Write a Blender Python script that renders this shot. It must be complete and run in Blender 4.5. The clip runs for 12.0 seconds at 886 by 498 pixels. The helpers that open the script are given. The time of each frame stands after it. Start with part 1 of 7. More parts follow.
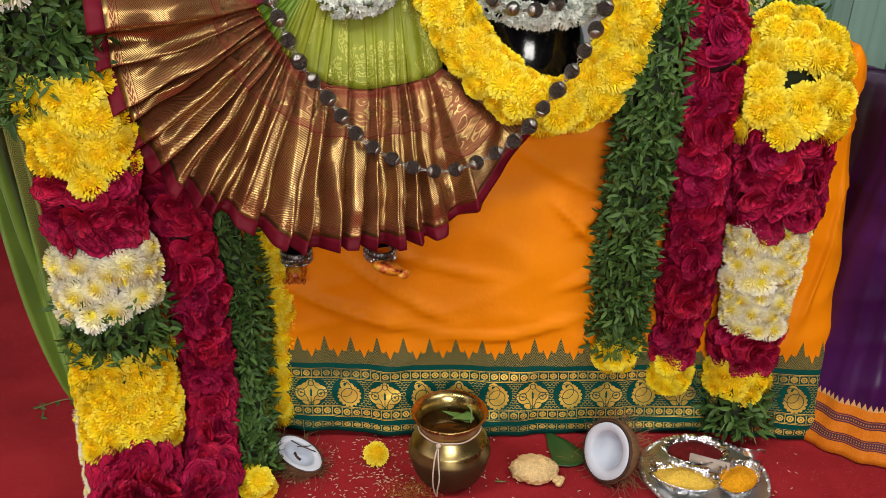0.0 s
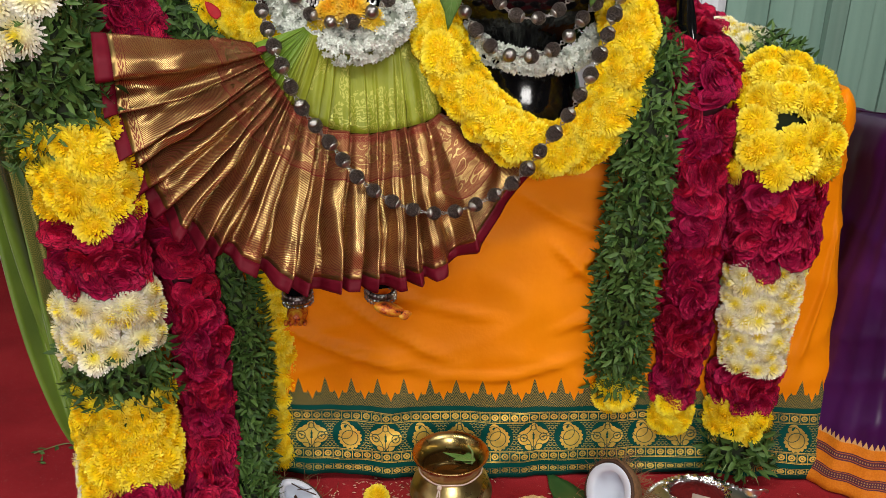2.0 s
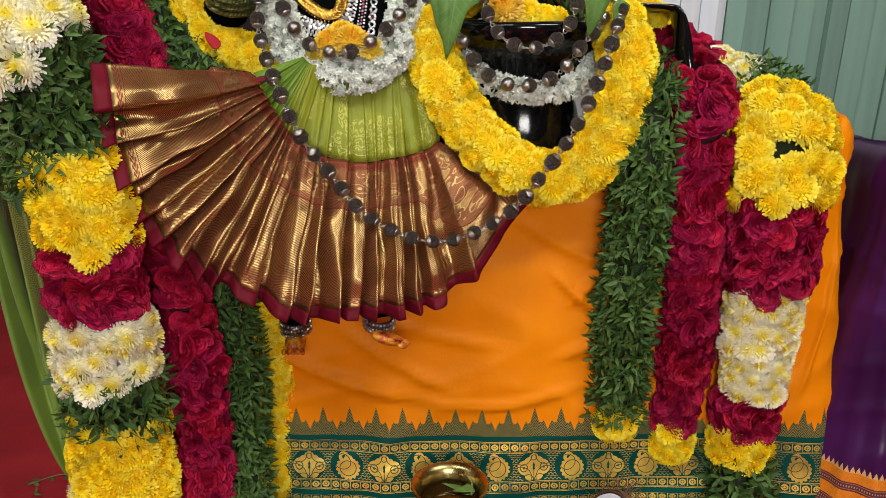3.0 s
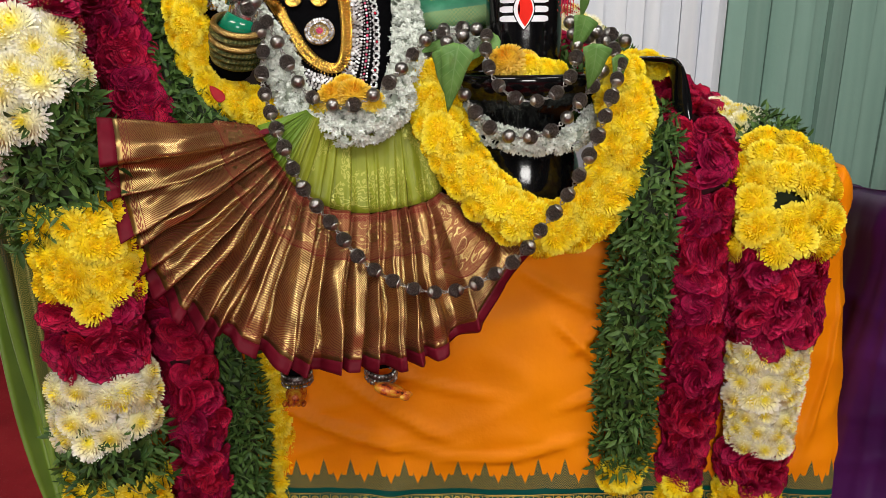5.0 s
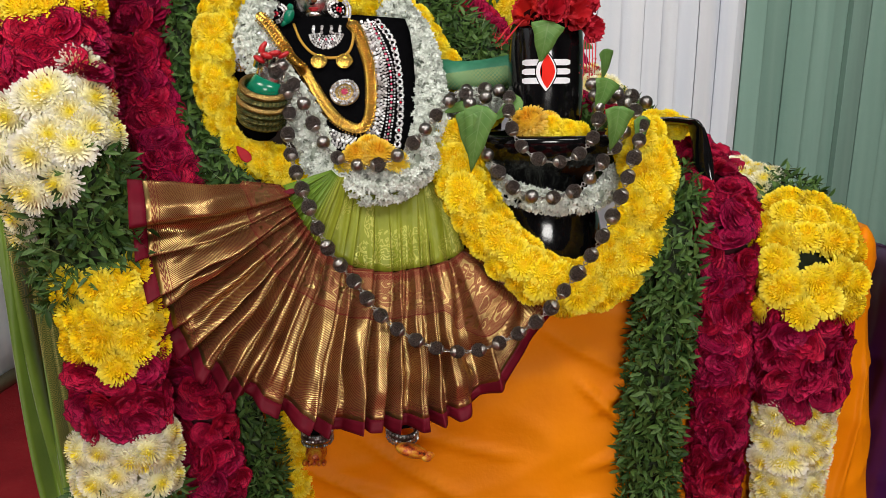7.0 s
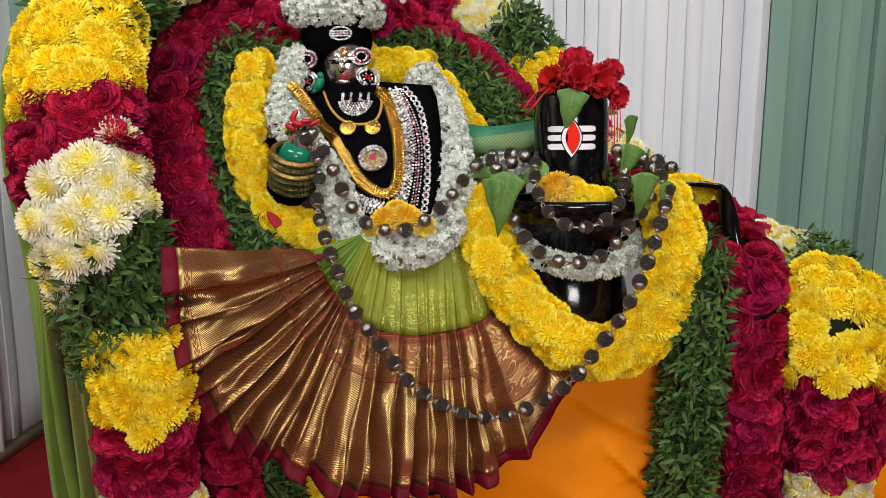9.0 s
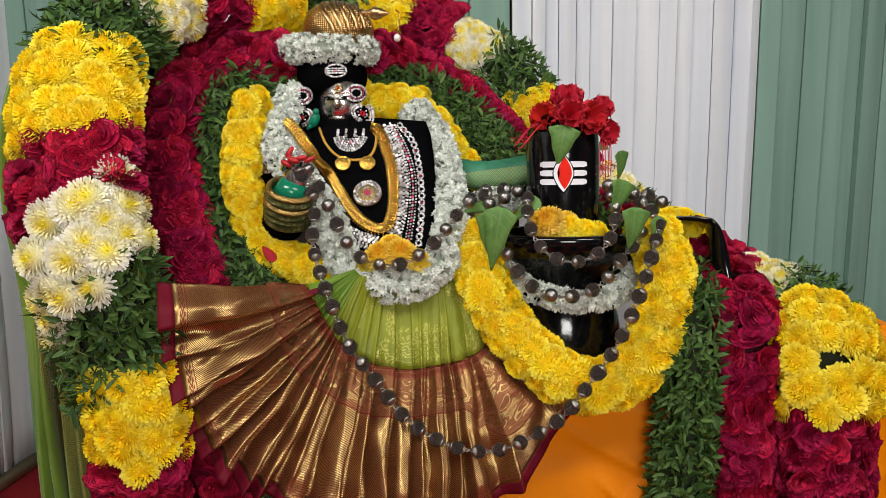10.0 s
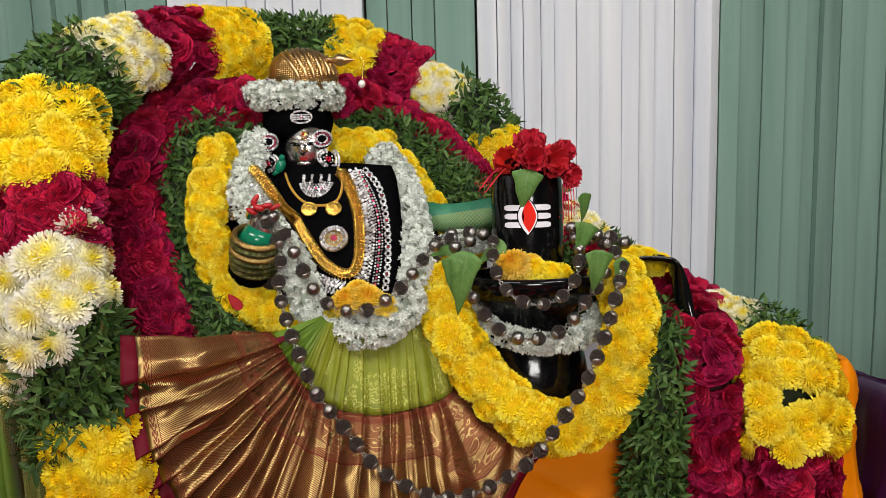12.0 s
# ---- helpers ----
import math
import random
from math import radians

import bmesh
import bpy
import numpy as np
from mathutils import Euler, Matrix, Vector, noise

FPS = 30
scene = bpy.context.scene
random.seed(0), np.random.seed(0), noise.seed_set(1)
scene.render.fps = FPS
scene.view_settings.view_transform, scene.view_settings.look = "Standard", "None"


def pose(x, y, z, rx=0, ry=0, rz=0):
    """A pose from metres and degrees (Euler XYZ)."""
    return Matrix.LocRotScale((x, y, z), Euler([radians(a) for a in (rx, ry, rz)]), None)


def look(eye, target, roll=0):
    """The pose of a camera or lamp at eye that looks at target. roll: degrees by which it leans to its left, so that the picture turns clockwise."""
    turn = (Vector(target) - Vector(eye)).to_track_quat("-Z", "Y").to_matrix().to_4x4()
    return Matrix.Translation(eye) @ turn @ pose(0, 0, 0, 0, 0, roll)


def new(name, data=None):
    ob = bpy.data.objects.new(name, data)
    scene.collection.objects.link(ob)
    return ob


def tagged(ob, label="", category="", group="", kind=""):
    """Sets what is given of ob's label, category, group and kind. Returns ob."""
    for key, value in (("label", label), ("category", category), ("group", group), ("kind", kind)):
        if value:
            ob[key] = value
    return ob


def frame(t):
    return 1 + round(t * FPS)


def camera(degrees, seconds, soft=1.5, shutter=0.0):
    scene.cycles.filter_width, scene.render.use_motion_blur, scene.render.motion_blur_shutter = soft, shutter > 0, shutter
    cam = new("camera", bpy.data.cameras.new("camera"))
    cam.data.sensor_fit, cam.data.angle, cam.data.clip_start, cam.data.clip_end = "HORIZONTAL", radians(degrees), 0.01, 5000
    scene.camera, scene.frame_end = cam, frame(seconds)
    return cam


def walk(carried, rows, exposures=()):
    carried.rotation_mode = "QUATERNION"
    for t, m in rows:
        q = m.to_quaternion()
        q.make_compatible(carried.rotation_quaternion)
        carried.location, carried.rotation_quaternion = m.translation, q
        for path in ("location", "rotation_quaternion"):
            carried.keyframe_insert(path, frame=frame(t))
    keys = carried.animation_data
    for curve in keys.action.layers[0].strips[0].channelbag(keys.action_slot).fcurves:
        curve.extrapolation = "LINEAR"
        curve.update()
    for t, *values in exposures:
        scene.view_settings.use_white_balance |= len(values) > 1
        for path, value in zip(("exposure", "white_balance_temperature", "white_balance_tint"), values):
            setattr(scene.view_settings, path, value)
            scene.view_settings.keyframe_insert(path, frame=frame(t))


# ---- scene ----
cam = camera(59.3, 12.0, soft=0.6)

PATH = [
    (0, (0.008, 0.019, 1.002), (-0.006, 1.863, 0.229), -0.2),
    (0.5, (0.006, 0.01, 1.007), (-0.009, 1.866, 0.262), -0.3),
    (1, (0.006, 0.005, 1.007), (-0.006, 1.871, 0.288), -0.4),
    (1.5, (0.007, 0.002, 1.004), (-0.005, 1.878, 0.312), -0.5),
    (2, (0.005, 0.003, 1.006), (-0.004, 1.886, 0.334), -0.5),
    (2.5, (0.006, 0.005, 1.006), (-0.003, 1.898, 0.362), -0.6),
    (3, (0.007, 0.009, 1.01), (-0.001, 1.914, 0.399), -0.6),
    (5, (0.002, 0.013, 1.024), (-0.003, 1.948, 0.518), -0.7),
    (5.5, (-0.003, 0.014, 1.034), (-0.006, 1.957, 0.557), -0.6),
    (6, (-0.007, 0.016, 1.042), (-0.012, 1.964, 0.591), -0.6),
    (6.5, (-0.011, 0.014, 1.047), (-0.026, 1.969, 0.623), -0.6),
    (7, (-0.022, 0.017, 1.053), (-0.05, 1.976, 0.655), -0.6),
    (7.2, (-0.028, 0.017, 1.054), (-0.061, 1.979, 0.668), -0.6),
    (8.8, (-0.044, 0.017, 1.081), (-0.112, 1.995, 0.79), -0.8),
    (9, (-0.035, 0.014, 1.083), (-0.112, 1.994, 0.808), -0.7),
    (9.5, (-0.035, 0.008, 1.089), (-0.104, 1.992, 0.847), -0.7),
    (10, (-0.032, 0.001, 1.098), (-0.096, 1.99, 0.892), -0.8),
    (10.5, (-0.034, -0.001, 1.106), (-0.087, 1.991, 0.929), -1.0),
    (11, (-0.032, 0.0, 1.118), (-0.071, 1.993, 0.963), -1.2),
    (11.5, (-0.025, -0.001, 1.127), (-0.045, 1.994, 0.986), -1.4),
    (12, (-0.016, -0.005, 1.127), (-0.013, 1.991, 0.994), -1.6),
]
walk(cam, [(t, look(eye, aim, roll)) for t, eye, aim, roll in PATH], exposures=[(0.0, 0.17), (3.0, 0.12), (6.0, 0.03), (9.0, -0.07), (12.0, -0.10)])

# ---- light ----
world = bpy.data.worlds.new("world")
scene.world = world
world.use_nodes = True
world.node_tree.nodes["Background"].inputs[0].default_value = (0.8, 0.88, 1.0, 1)
world.node_tree.nodes["Background"].inputs[1].default_value = 0.25


def lamp(name, place, aim, size, watts, colour):
    data = bpy.data.lights.new(name, "AREA")
    data.shape, data.size, data.size_y = "RECTANGLE", size[0], size[1]
    data.energy, data.color = watts, colour
    ob = new(name, data)
    ob.matrix_world = look(place, aim)
    return ob


# added sources out of view: two overhead, one low in front
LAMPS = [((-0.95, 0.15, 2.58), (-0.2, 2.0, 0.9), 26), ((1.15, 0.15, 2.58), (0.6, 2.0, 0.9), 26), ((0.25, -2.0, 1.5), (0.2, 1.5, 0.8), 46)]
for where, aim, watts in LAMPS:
    lamp("unseen_panel_lamp", where, aim, (1.1, 0.3 if where[2] > 2 else 0.7), watts, (1.0, 0.97, 0.93))

# ---- helpers of this scene ----
rng = np.random.default_rng(7)
HOME = {}


def thing(name, at, label, category, group="", kind=""):
    """An Empty at the base of a thing, to carry its parts."""
    ob = new(name)
    ob.empty_display_size = 0.05
    ob.location = at
    HOME[ob] = Matrix.Translation(at).inverted()
    return tagged(ob, label, category, group, kind)


def under(ob, parent):
    if parent is not None:
        ob.parent = parent
        ob.matrix_parent_inverse = HOME.get(parent, Matrix())
    return ob


def mesh_of(name, verts, faces, material, smooth=True, uvs=None):
    me = bpy.data.meshes.new(name)
    me.from_pydata([tuple(v) for v in verts], [], [tuple(f) for f in faces])
    me.materials.append(material)
    if uvs is not None:
        layer = me.uv_layers.new(name="UVMap")
        index = np.empty(len(me.loops), int)
        me.loops.foreach_get("vertex_index", index)
        layer.data.foreach_set("uv", np.asarray(uvs, float)[index].ravel())
    if smooth:
        me.polygons.foreach_set("use_smooth", [True] * len(me.polygons))
    me.update()
    return me


def shape(name, verts, faces, material, parent=None, label="", smooth=True, uvs=None, kind="", thick=0.0):
    ob = under(new(name, mesh_of(name, verts, faces, material, smooth, uvs)), parent)
    if thick:
        mod = ob.modifiers.new("thickness", "SOLIDIFY")
        mod.thickness, mod.offset = thick, -1
    return tagged(ob, label, kind=kind)


def part(name, bm, material, parent=None, label="", smooth=True):
    me = bpy.data.meshes.new(name)
    bmesh.ops.recalc_face_normals(bm, faces=bm.faces)
    bm.to_mesh(me)
    bm.free()
    me.materials.append(material)
    if smooth:
        me.polygons.foreach_set("use_smooth", [True] * len(me.polygons))
    return tagged(under(new(name, me), parent), label)


def grid(nu, nv, wrap=False):
    """Quads of a grid of nu x nv points, v running fastest; wrap closes it along u."""
    out = []
    for i in range(nu if wrap else nu - 1):
        for j in range(nv - 1):
            a, b = i * nv + j, ((i + 1) % nu) * nv + j
            out.append((a, b, b + 1, a + 1))
    return out


def smooth_line(pts, per=12):
    """A Catmull-Rom line through the points: places, and their index along the list."""
    p = np.asarray(pts, float)
    q = np.vstack([2 * p[0] - p[1], p, 2 * p[-1] - p[-2]])
    out, where = [], []
    for i in range(len(p) - 1):
        a, b, c, d = q[i:i + 4]
        for f in np.linspace(0, 1, per, endpoint=False):
            out.append(0.5 * (2 * b + (c - a) * f + (2 * a - 5 * b + 4 * c - d) * f * f + (3 * b - a - 3 * c + d) * f ** 3))
            where.append(i + f)
    out.append(p[-1])
    where.append(len(p) - 1)
    return np.array(out), np.array(where)


def unit(v):
    v = np.asarray(v, float)
    return v / np.maximum(np.linalg.norm(v, axis=-1, keepdims=True), 1e-9)


def box_bm(size, at=(0, 0, 0), bevel=0.0, turn=None):
    bm = bmesh.new()
    bmesh.ops.create_cube(bm, size=1)
    bmesh.ops.scale(bm, vec=size, verts=bm.verts)
    if bevel:
        bmesh.ops.bevel(bm, geom=bm.edges[:], offset=bevel, segments=2, affect="EDGES")
    if turn is not None:
        bmesh.ops.transform(bm, matrix=turn, verts=bm.verts)
    bmesh.ops.translate(bm, vec=at, verts=bm.verts)
    return bm


def lathe(profile, n=40, at=(0, 0, 0), matrix=None, squash=1.0):
    """Points and faces of a turned shape from (radius, height) pairs."""
    ang = np.linspace(0, 2 * np.pi, n, endpoint=False)
    pr = np.asarray(profile, float)
    v = np.array([(r * np.cos(a), r * np.sin(a) * squash, z) for a in ang for r, z in pr])
    if matrix is not None:
        m = np.array(matrix)
        v = v @ m[:3, :3].T + m[:3, 3]
    return v + np.asarray(at, float), grid(n, len(pr), True)


def tube(line, radius, n=8, squash=1.0, caps=True):
    """Points and faces of a tube round a line; radius may be a list."""
    p = np.asarray(line, float)
    r = np.broadcast_to(np.asarray(radius, float), (len(p),))
    t = unit(np.gradient(p, axis=0))
    ref = np.array((0.0, -1.0, 0.2))
    verts = []
    for i in range(len(p)):
        if abs(t[i] @ unit(ref)) > 0.97:
            ref = np.array((1.0, 0.1, 0.0))
        nn = unit(ref - t[i] * (ref @ t[i]))
        ref = nn
        b = np.cross(t[i], nn)
        for a in np.linspace(0, 2 * np.pi, n, endpoint=False):
            verts.append(p[i] + r[i] * (np.cos(a) * nn * squash + np.sin(a) * b))
    faces = []
    for i in range(len(p) - 1):
        for j in range(n):
            k = (j + 1) % n
            faces.append((i * n + j, i * n + k, (i + 1) * n + k, (i + 1) * n + j))
    if caps:
        faces.append(tuple(range(n - 1, -1, -1)))
        faces.append(tuple((len(p) - 1) * n + j for j in range(n)))
    return np.array(verts), faces


def joined(bits):
    """One list of points and faces from several."""
    vs, fs, k = [], [], 0
    for v, f in bits:
        vs.append(np.asarray(v, float))
        fs += [tuple(i + k for i in face) for face in f]
        k += len(v)
    return np.vstack(vs), fs


def scatter(base_v, base_f, spots):
    """Copies of one small shape at many poses (4 x 4 arrays), in one mesh."""
    base_v = np.asarray(base_v, float)
    n = len(base_v)
    m = np.asarray(spots, float)
    v = np.einsum("kij,nj->kni", m[:, :3, :3], base_v) + m[:, None, :3, 3]
    f = []
    for k in range(len(m)):
        f += [tuple(i + k * n for i in face) for face in base_f]
    return v.reshape(-1, 3), f


def facing(place, out, spin, size, along=None):
    """A pose as a 4 x 4 array: z along out, turned by spin about it."""
    z = unit(out)
    ref = np.array((0.0, 0.0, 1.0)) if along is None else np.asarray(along, float)
    if abs(ref @ z) > 0.95:
        ref = np.array((1.0, 0.0, 0.0))
    x = unit(ref - z * (ref @ z))
    y = np.cross(z, x)
    c, s = np.cos(spin), np.sin(spin)
    m = np.eye(4)
    m[:3, 0], m[:3, 1], m[:3, 2] = (c * x + s * y) * size, (c * y - s * x) * size, z * size
    m[:3, 3] = place
    return m


# ---- materials ----
class Nodes:
    """A short way to write node trees."""

    def __init__(self, name, rough=0.5, metal=0.0, spec=0.5):
        self.mat = bpy.data.materials.new(name)
        self.mat.use_nodes = True
        self.nt = self.mat.node_tree
        self.b = self.nt.nodes["Principled BSDF"]
        self.b.inputs["Roughness"].default_value = rough
        self.b.inputs["Metallic"].default_value = metal
        self.b.inputs["Specular IOR Level"].default_value = spec

    def put(self, socket, value):
        if isinstance(value, bpy.types.NodeSocket):
            self.nt.links.new(value, socket)
        elif isinstance(value, (tuple, list)) and len(value) == 3 and socket.type == "RGBA":
            socket.default_value = (*value, 1)
        else:
            socket.default_value = value

    def node(self, kind, **values):
        n = self.nt.nodes.new(kind)
        for key, value in values.items():
            self.put(n.inputs[key.replace("_", " ")], value)
        return n

    def coord(self, which="Object"):
        return self.nt.nodes.new("ShaderNodeTexCoord").outputs[which]

    def uv(self):
        s = self.nt.nodes.new("ShaderNodeSeparateXYZ")
        self.nt.links.new(self.coord("UV"), s.inputs[0])
        return s.outputs[0], s.outputs[1]

    def xyz(self, vec):
        s = self.nt.nodes.new("ShaderNodeSeparateXYZ")
        self.nt.links.new(vec, s.inputs[0])
        return s.outputs

    def math(self, op, a, b=0.0, c=0.0):
        n = self.nt.nodes.new("ShaderNodeMath")
        n.operation = op
        self.put(n.inputs[0], a)
        self.put(n.inputs[1], b)
        self.put(n.inputs[2], c)
        return n.outputs[0]

    def mix(self, fac, a, b):
        n = self.nt.nodes.new("ShaderNodeMix")
        n.data_type = "RGBA"
        self.put(n.inputs[0], fac)
        self.put(n.inputs[6], a)
        self.put(n.inputs[7], b)
        return n.outputs[2]

    def noise(self, scale, detail=4.0, rough=0.55, vec=None):
        n = self.node("ShaderNodeTexNoise", Scale=scale, Detail=detail, Roughness=rough)
        self.nt.links.new(self.coord() if vec is None else vec, n.inputs["Vector"])
        return n.outputs[0]

    def ramp(self, fac, stops):
        n = self.nt.nodes.new("ShaderNodeValToRGB")
        while len(n.color_ramp.elements) < len(stops):
            n.color_ramp.elements.new(0.5)
        for e, (at, colour) in zip(n.color_ramp.elements, stops):
            e.position, e.color = at, (*colour, 1) if len(colour) == 3 else colour
        self.put(n.inputs[0], fac)
        return n.outputs[0]

    def random(self):
        return self.nt.nodes.new("ShaderNodeObjectInfo").outputs["Random"]

    def island(self):
        return self.nt.nodes.new("ShaderNodeNewGeometry").outputs["Random Per Island"]

    def band(self, x, lo, hi):
        return self.math("MULTIPLY", self.math("GREATER_THAN", x, lo), self.math("LESS_THAN", x, hi))

    def bump(self, height, strength=0.3, distance=0.002):
        n = self.node("ShaderNodeBump", Strength=strength, Distance=distance, Height=height)
        self.nt.links.new(n.outputs[0], self.b.inputs["Normal"])

    def done(self, colour, **values):
        self.put(self.b.inputs["Base Color"], colour)
        for key, value in values.items():
            self.put(self.b.inputs[key.replace("_", " ")], value)
        return self.mat


def plain(name, colour, rough=0.5, metal=0.0, vary=0.15, scale=60.0, bump=0.0, spec=0.5, **more):
    n = Nodes(name, rough, metal, spec)
    dark, light = tuple(c * (1 - vary) for c in colour), tuple(min(1, c * (1 + vary)) for c in colour)
    f = n.math("ADD", n.math("MULTIPLY", n.noise(scale), 0.6), n.math("MULTIPLY", n.noise(scale * 0.13), 0.4))
    if bump:
        n.bump(f, bump, 0.004)
    return n.done(n.ramp(f, [(0.3, dark), (0.7, light)]), **more)


def petal_material(name, heart, body, tip, vary, thin=0.18):
    """Colour runs from the heart of the flower to the tips of its petals; light passes through the thin petals."""
    n = Nodes(name, 0.55, 0, 0.12)
    x, y, z = n.xyz(n.coord())
    r = n.math("SQRT", n.math("ADD", n.math("MULTIPLY", x, x), n.math("MULTIPLY", y, y)))
    r = n.math("ADD", r, n.math("MULTIPLY", n.math("SUBTRACT", n.noise(9.0, vec=n.coord()), 0.5), 0.12))
    base = n.ramp(r, [(0.05, heart), (0.24, body), (0.46, tip)])
    shift = n.math("MULTIPLY", n.math("SUBTRACT", n.random(), 0.5), vary)
    h = n.node("ShaderNodeHueSaturation", Color=base, Hue=n.math("ADD", 0.5, n.math("MULTIPLY", shift, 0.12)), Value=n.math("ADD", 1.0, shift))
    isl = n.math("ADD", 0.84, n.math("MULTIPLY", n.island(), 0.26))
    h2 = n.node("ShaderNodeHueSaturation", Color=h.outputs[0], Value=isl)
    glow = n.node("ShaderNodeBsdfTranslucent", Color=h2.outputs[0])
    both = n.nt.nodes.new("ShaderNodeMixShader")
    both.inputs[0].default_value = thin
    n.nt.links.new(n.b.outputs[0], both.inputs[1])
    n.nt.links.new(glow.outputs[0], both.inputs[2])
    n.nt.links.new(both.outputs[0], n.nt.nodes["Material Output"].inputs[0])
    return n.done(h2.outputs[0])


YELLOW = petal_material("yellow_petals", (0.97, 0.64, 0.008), (0.99, 0.765, 0.014), (0.99, 0.86, 0.095), 0.09)
CREAM = petal_material("white_petals", (0.94, 0.78, 0.05), (0.95, 0.90, 0.54), (0.96, 0.94, 0.85), 0.08)
AMBER = petal_material("amber_petals", (0.78, 0.38, 0.015), (0.90, 0.59, 0.03), (0.92, 0.71, 0.13), 0.2)
HIBISCUS = petal_material("red_hibiscus", (0.26, 0.004, 0.012), (0.52, 0.012, 0.030), (0.66, 0.04, 0.07), 0.15, 0.15)


def rose_material():
    """Crimson petals with fine wrinkles; their rims are bruised dark. v of the map runs from the heart to a petal's rim."""
    n = Nodes("crimson_rose", 0.5, 0, 0.16)
    u, v = n.uv()
    g = n.noise(3.5, 3, 0.5)
    along = n.node("ShaderNodeCombineXYZ", X=n.math("MULTIPLY", u, 26.0), Y=n.math("MULTIPLY", v, 2.5), Z=n.math("MULTIPLY", n.random(), 40.0)).outputs[0]
    wrinkle = n.noise(1.0, 3, 0.6, vec=along)
    c = n.ramp(g, [(0.25, (0.46, 0.005, 0.040)), (0.55, (0.68, 0.013, 0.072)), (0.8, (0.80, 0.045, 0.125))])
    c = n.mix(n.math("MULTIPLY", n.math("LESS_THAN", n.math("ABSOLUTE", n.math("SUBTRACT", wrinkle, 0.5)), 0.035), 0.45), c, (0.16, 0.0, 0.014))
    rim = n.math("GREATER_THAN", n.math("ADD", v, n.math("MULTIPLY", n.math("SUBTRACT", n.noise(7.0, 3), 0.5), 0.32)), 0.95)
    c = n.mix(n.math("MULTIPLY", rim, 0.85), c, (0.05, 0.002, 0.012))
    val = n.math("ADD", 0.75, n.math("MULTIPLY", n.random(), 0.40))
    h = n.node("ShaderNodeHueSaturation", Color=c, Value=val, Hue=n.math("ADD", 0.490, n.math("MULTIPLY", n.random(), 0.014)))
    n.bump(wrinkle, 0.5, 0.03)
    return n.done(h.outputs[0])


ROSE = rose_material()


def leaf_material(name, dark, light, rough=0.45, spec=0.35):
    n = Nodes(name, rough, 0, spec)
    f = n.math("ADD", n.math("MULTIPLY", n.island(), 0.75), n.math("MULTIPLY", n.noise(40.0), 0.25))
    return n.done(n.ramp(f, [(0.1, dark), (0.9, light)]))


LEAF = leaf_material("garland_leaf", (0.016, 0.048, 0.009), (0.092, 0.168, 0.038), 0.5, 0.22)
STEM = leaf_material("pale_stem", (0.10, 0.16, 0.05), (0.2, 0.27, 0.1))


def broad_leaf_material():
    n = Nodes("broad_leaf", 0.5, 0, 0.3)
    u, v = n.uv()
    rib = n.math("LESS_THAN", n.math("ABSOLUTE", v), 0.05)
    vein = n.math("LESS_THAN", n.math("ABSOLUTE", n.math("SUBTRACT", n.math("FRACT", n.math("SUBTRACT", n.math("MULTIPLY", u, 7.0), n.math("MULTIPLY", n.math("ABSOLUTE", v), 1.2))), 0.5)), 0.05)
    c = n.ramp(n.noise(45.0, 4), [(0.3, (0.075, 0.18, 0.035)), (0.7, (0.13, 0.25, 0.060))])
    c = n.mix(n.math("MULTIPLY", n.math("MAXIMUM", rib, vein), 0.5), c, (0.17, 0.28, 0.10))
    n.bump(n.math("MAXIMUM", rib, vein), 0.3, 0.002)
    return n.done(c)


BIG_LEAF = broad_leaf_material()
DARK_LEAF = leaf_material("betel_leaf", (0.012, 0.05, 0.014), (0.03, 0.09, 0.022), 0.35)
JASMINE = leaf_material("jasmine_white", (0.60, 0.64, 0.57), (0.82, 0.85, 0.79), 0.6, 0.1)
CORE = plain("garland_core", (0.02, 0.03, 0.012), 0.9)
YELLOW_CORE = plain("garland_core_yellow", (0.85, 0.60, 0.012), 0.9)
CREAM_CORE = plain("garland_core_cream", (0.75, 0.70, 0.45), 0.9)
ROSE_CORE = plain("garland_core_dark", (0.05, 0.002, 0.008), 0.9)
BLACK_STONE = plain("polished_black_stone", (0.003, 0.003, 0.0035), 0.12, 0, 0.3, 34, 0.22)
VELVET = plain("black_velvet", (0.003, 0.003, 0.0035), 1.0, 0, 0.3, 90, 0.1, 0.0)
SILVER = plain("worn_silver", (0.74, 0.71, 0.67), 0.26, 1.0, 0.25, 120, 0.12)
GOLD = plain("bright_gold", (0.80, 0.50, 0.12), 0.25, 1.0, 0.2, 200, 0.15)
DULL_GOLD = plain("old_gold", (0.42, 0.28, 0.095), 0.36, 1.0, 0.5, 420, 0.8)


def chased_gold(name, low, high, pitch, metal=1.0):
    n = Nodes(name, 0.3, metal)
    x, y, z = n.xyz(n.coord())
    a = n.math("SINE", n.math("MULTIPLY", n.math("ADD", x, z), pitch))
    b = n.math("SINE", n.math("MULTIPLY", n.math("SUBTRACT", x, z), pitch))
    h = n.math("MULTIPLY", a, b)
    n.bump(h, 0.5, 0.0015)
    return n.done(n.ramp(h, [(0.2, low), (0.6, high)]))


CHASED = chased_gold("chased_gold", (0.40, 0.24, 0.08), (0.80, 0.52, 0.22), 760.0)
BANGLE = chased_gold("olive_gold_enamel", (0.03, 0.05, 0.012), (0.36, 0.30, 0.10), 1500.0, 0.6)


def gem_material():
    n = Nodes("white_gem", 0.14, 0.45, 0.8)
    # sparkle put into the colour: stones run at random from dark to white
    return n.done(n.ramp(n.island(), [(0.0, (0.22, 0.20, 0.20)), (0.3, (0.60, 0.56, 0.55)), (0.65, (0.86, 0.85, 0.86)), (1.0, (0.96, 0.96, 0.98))]))


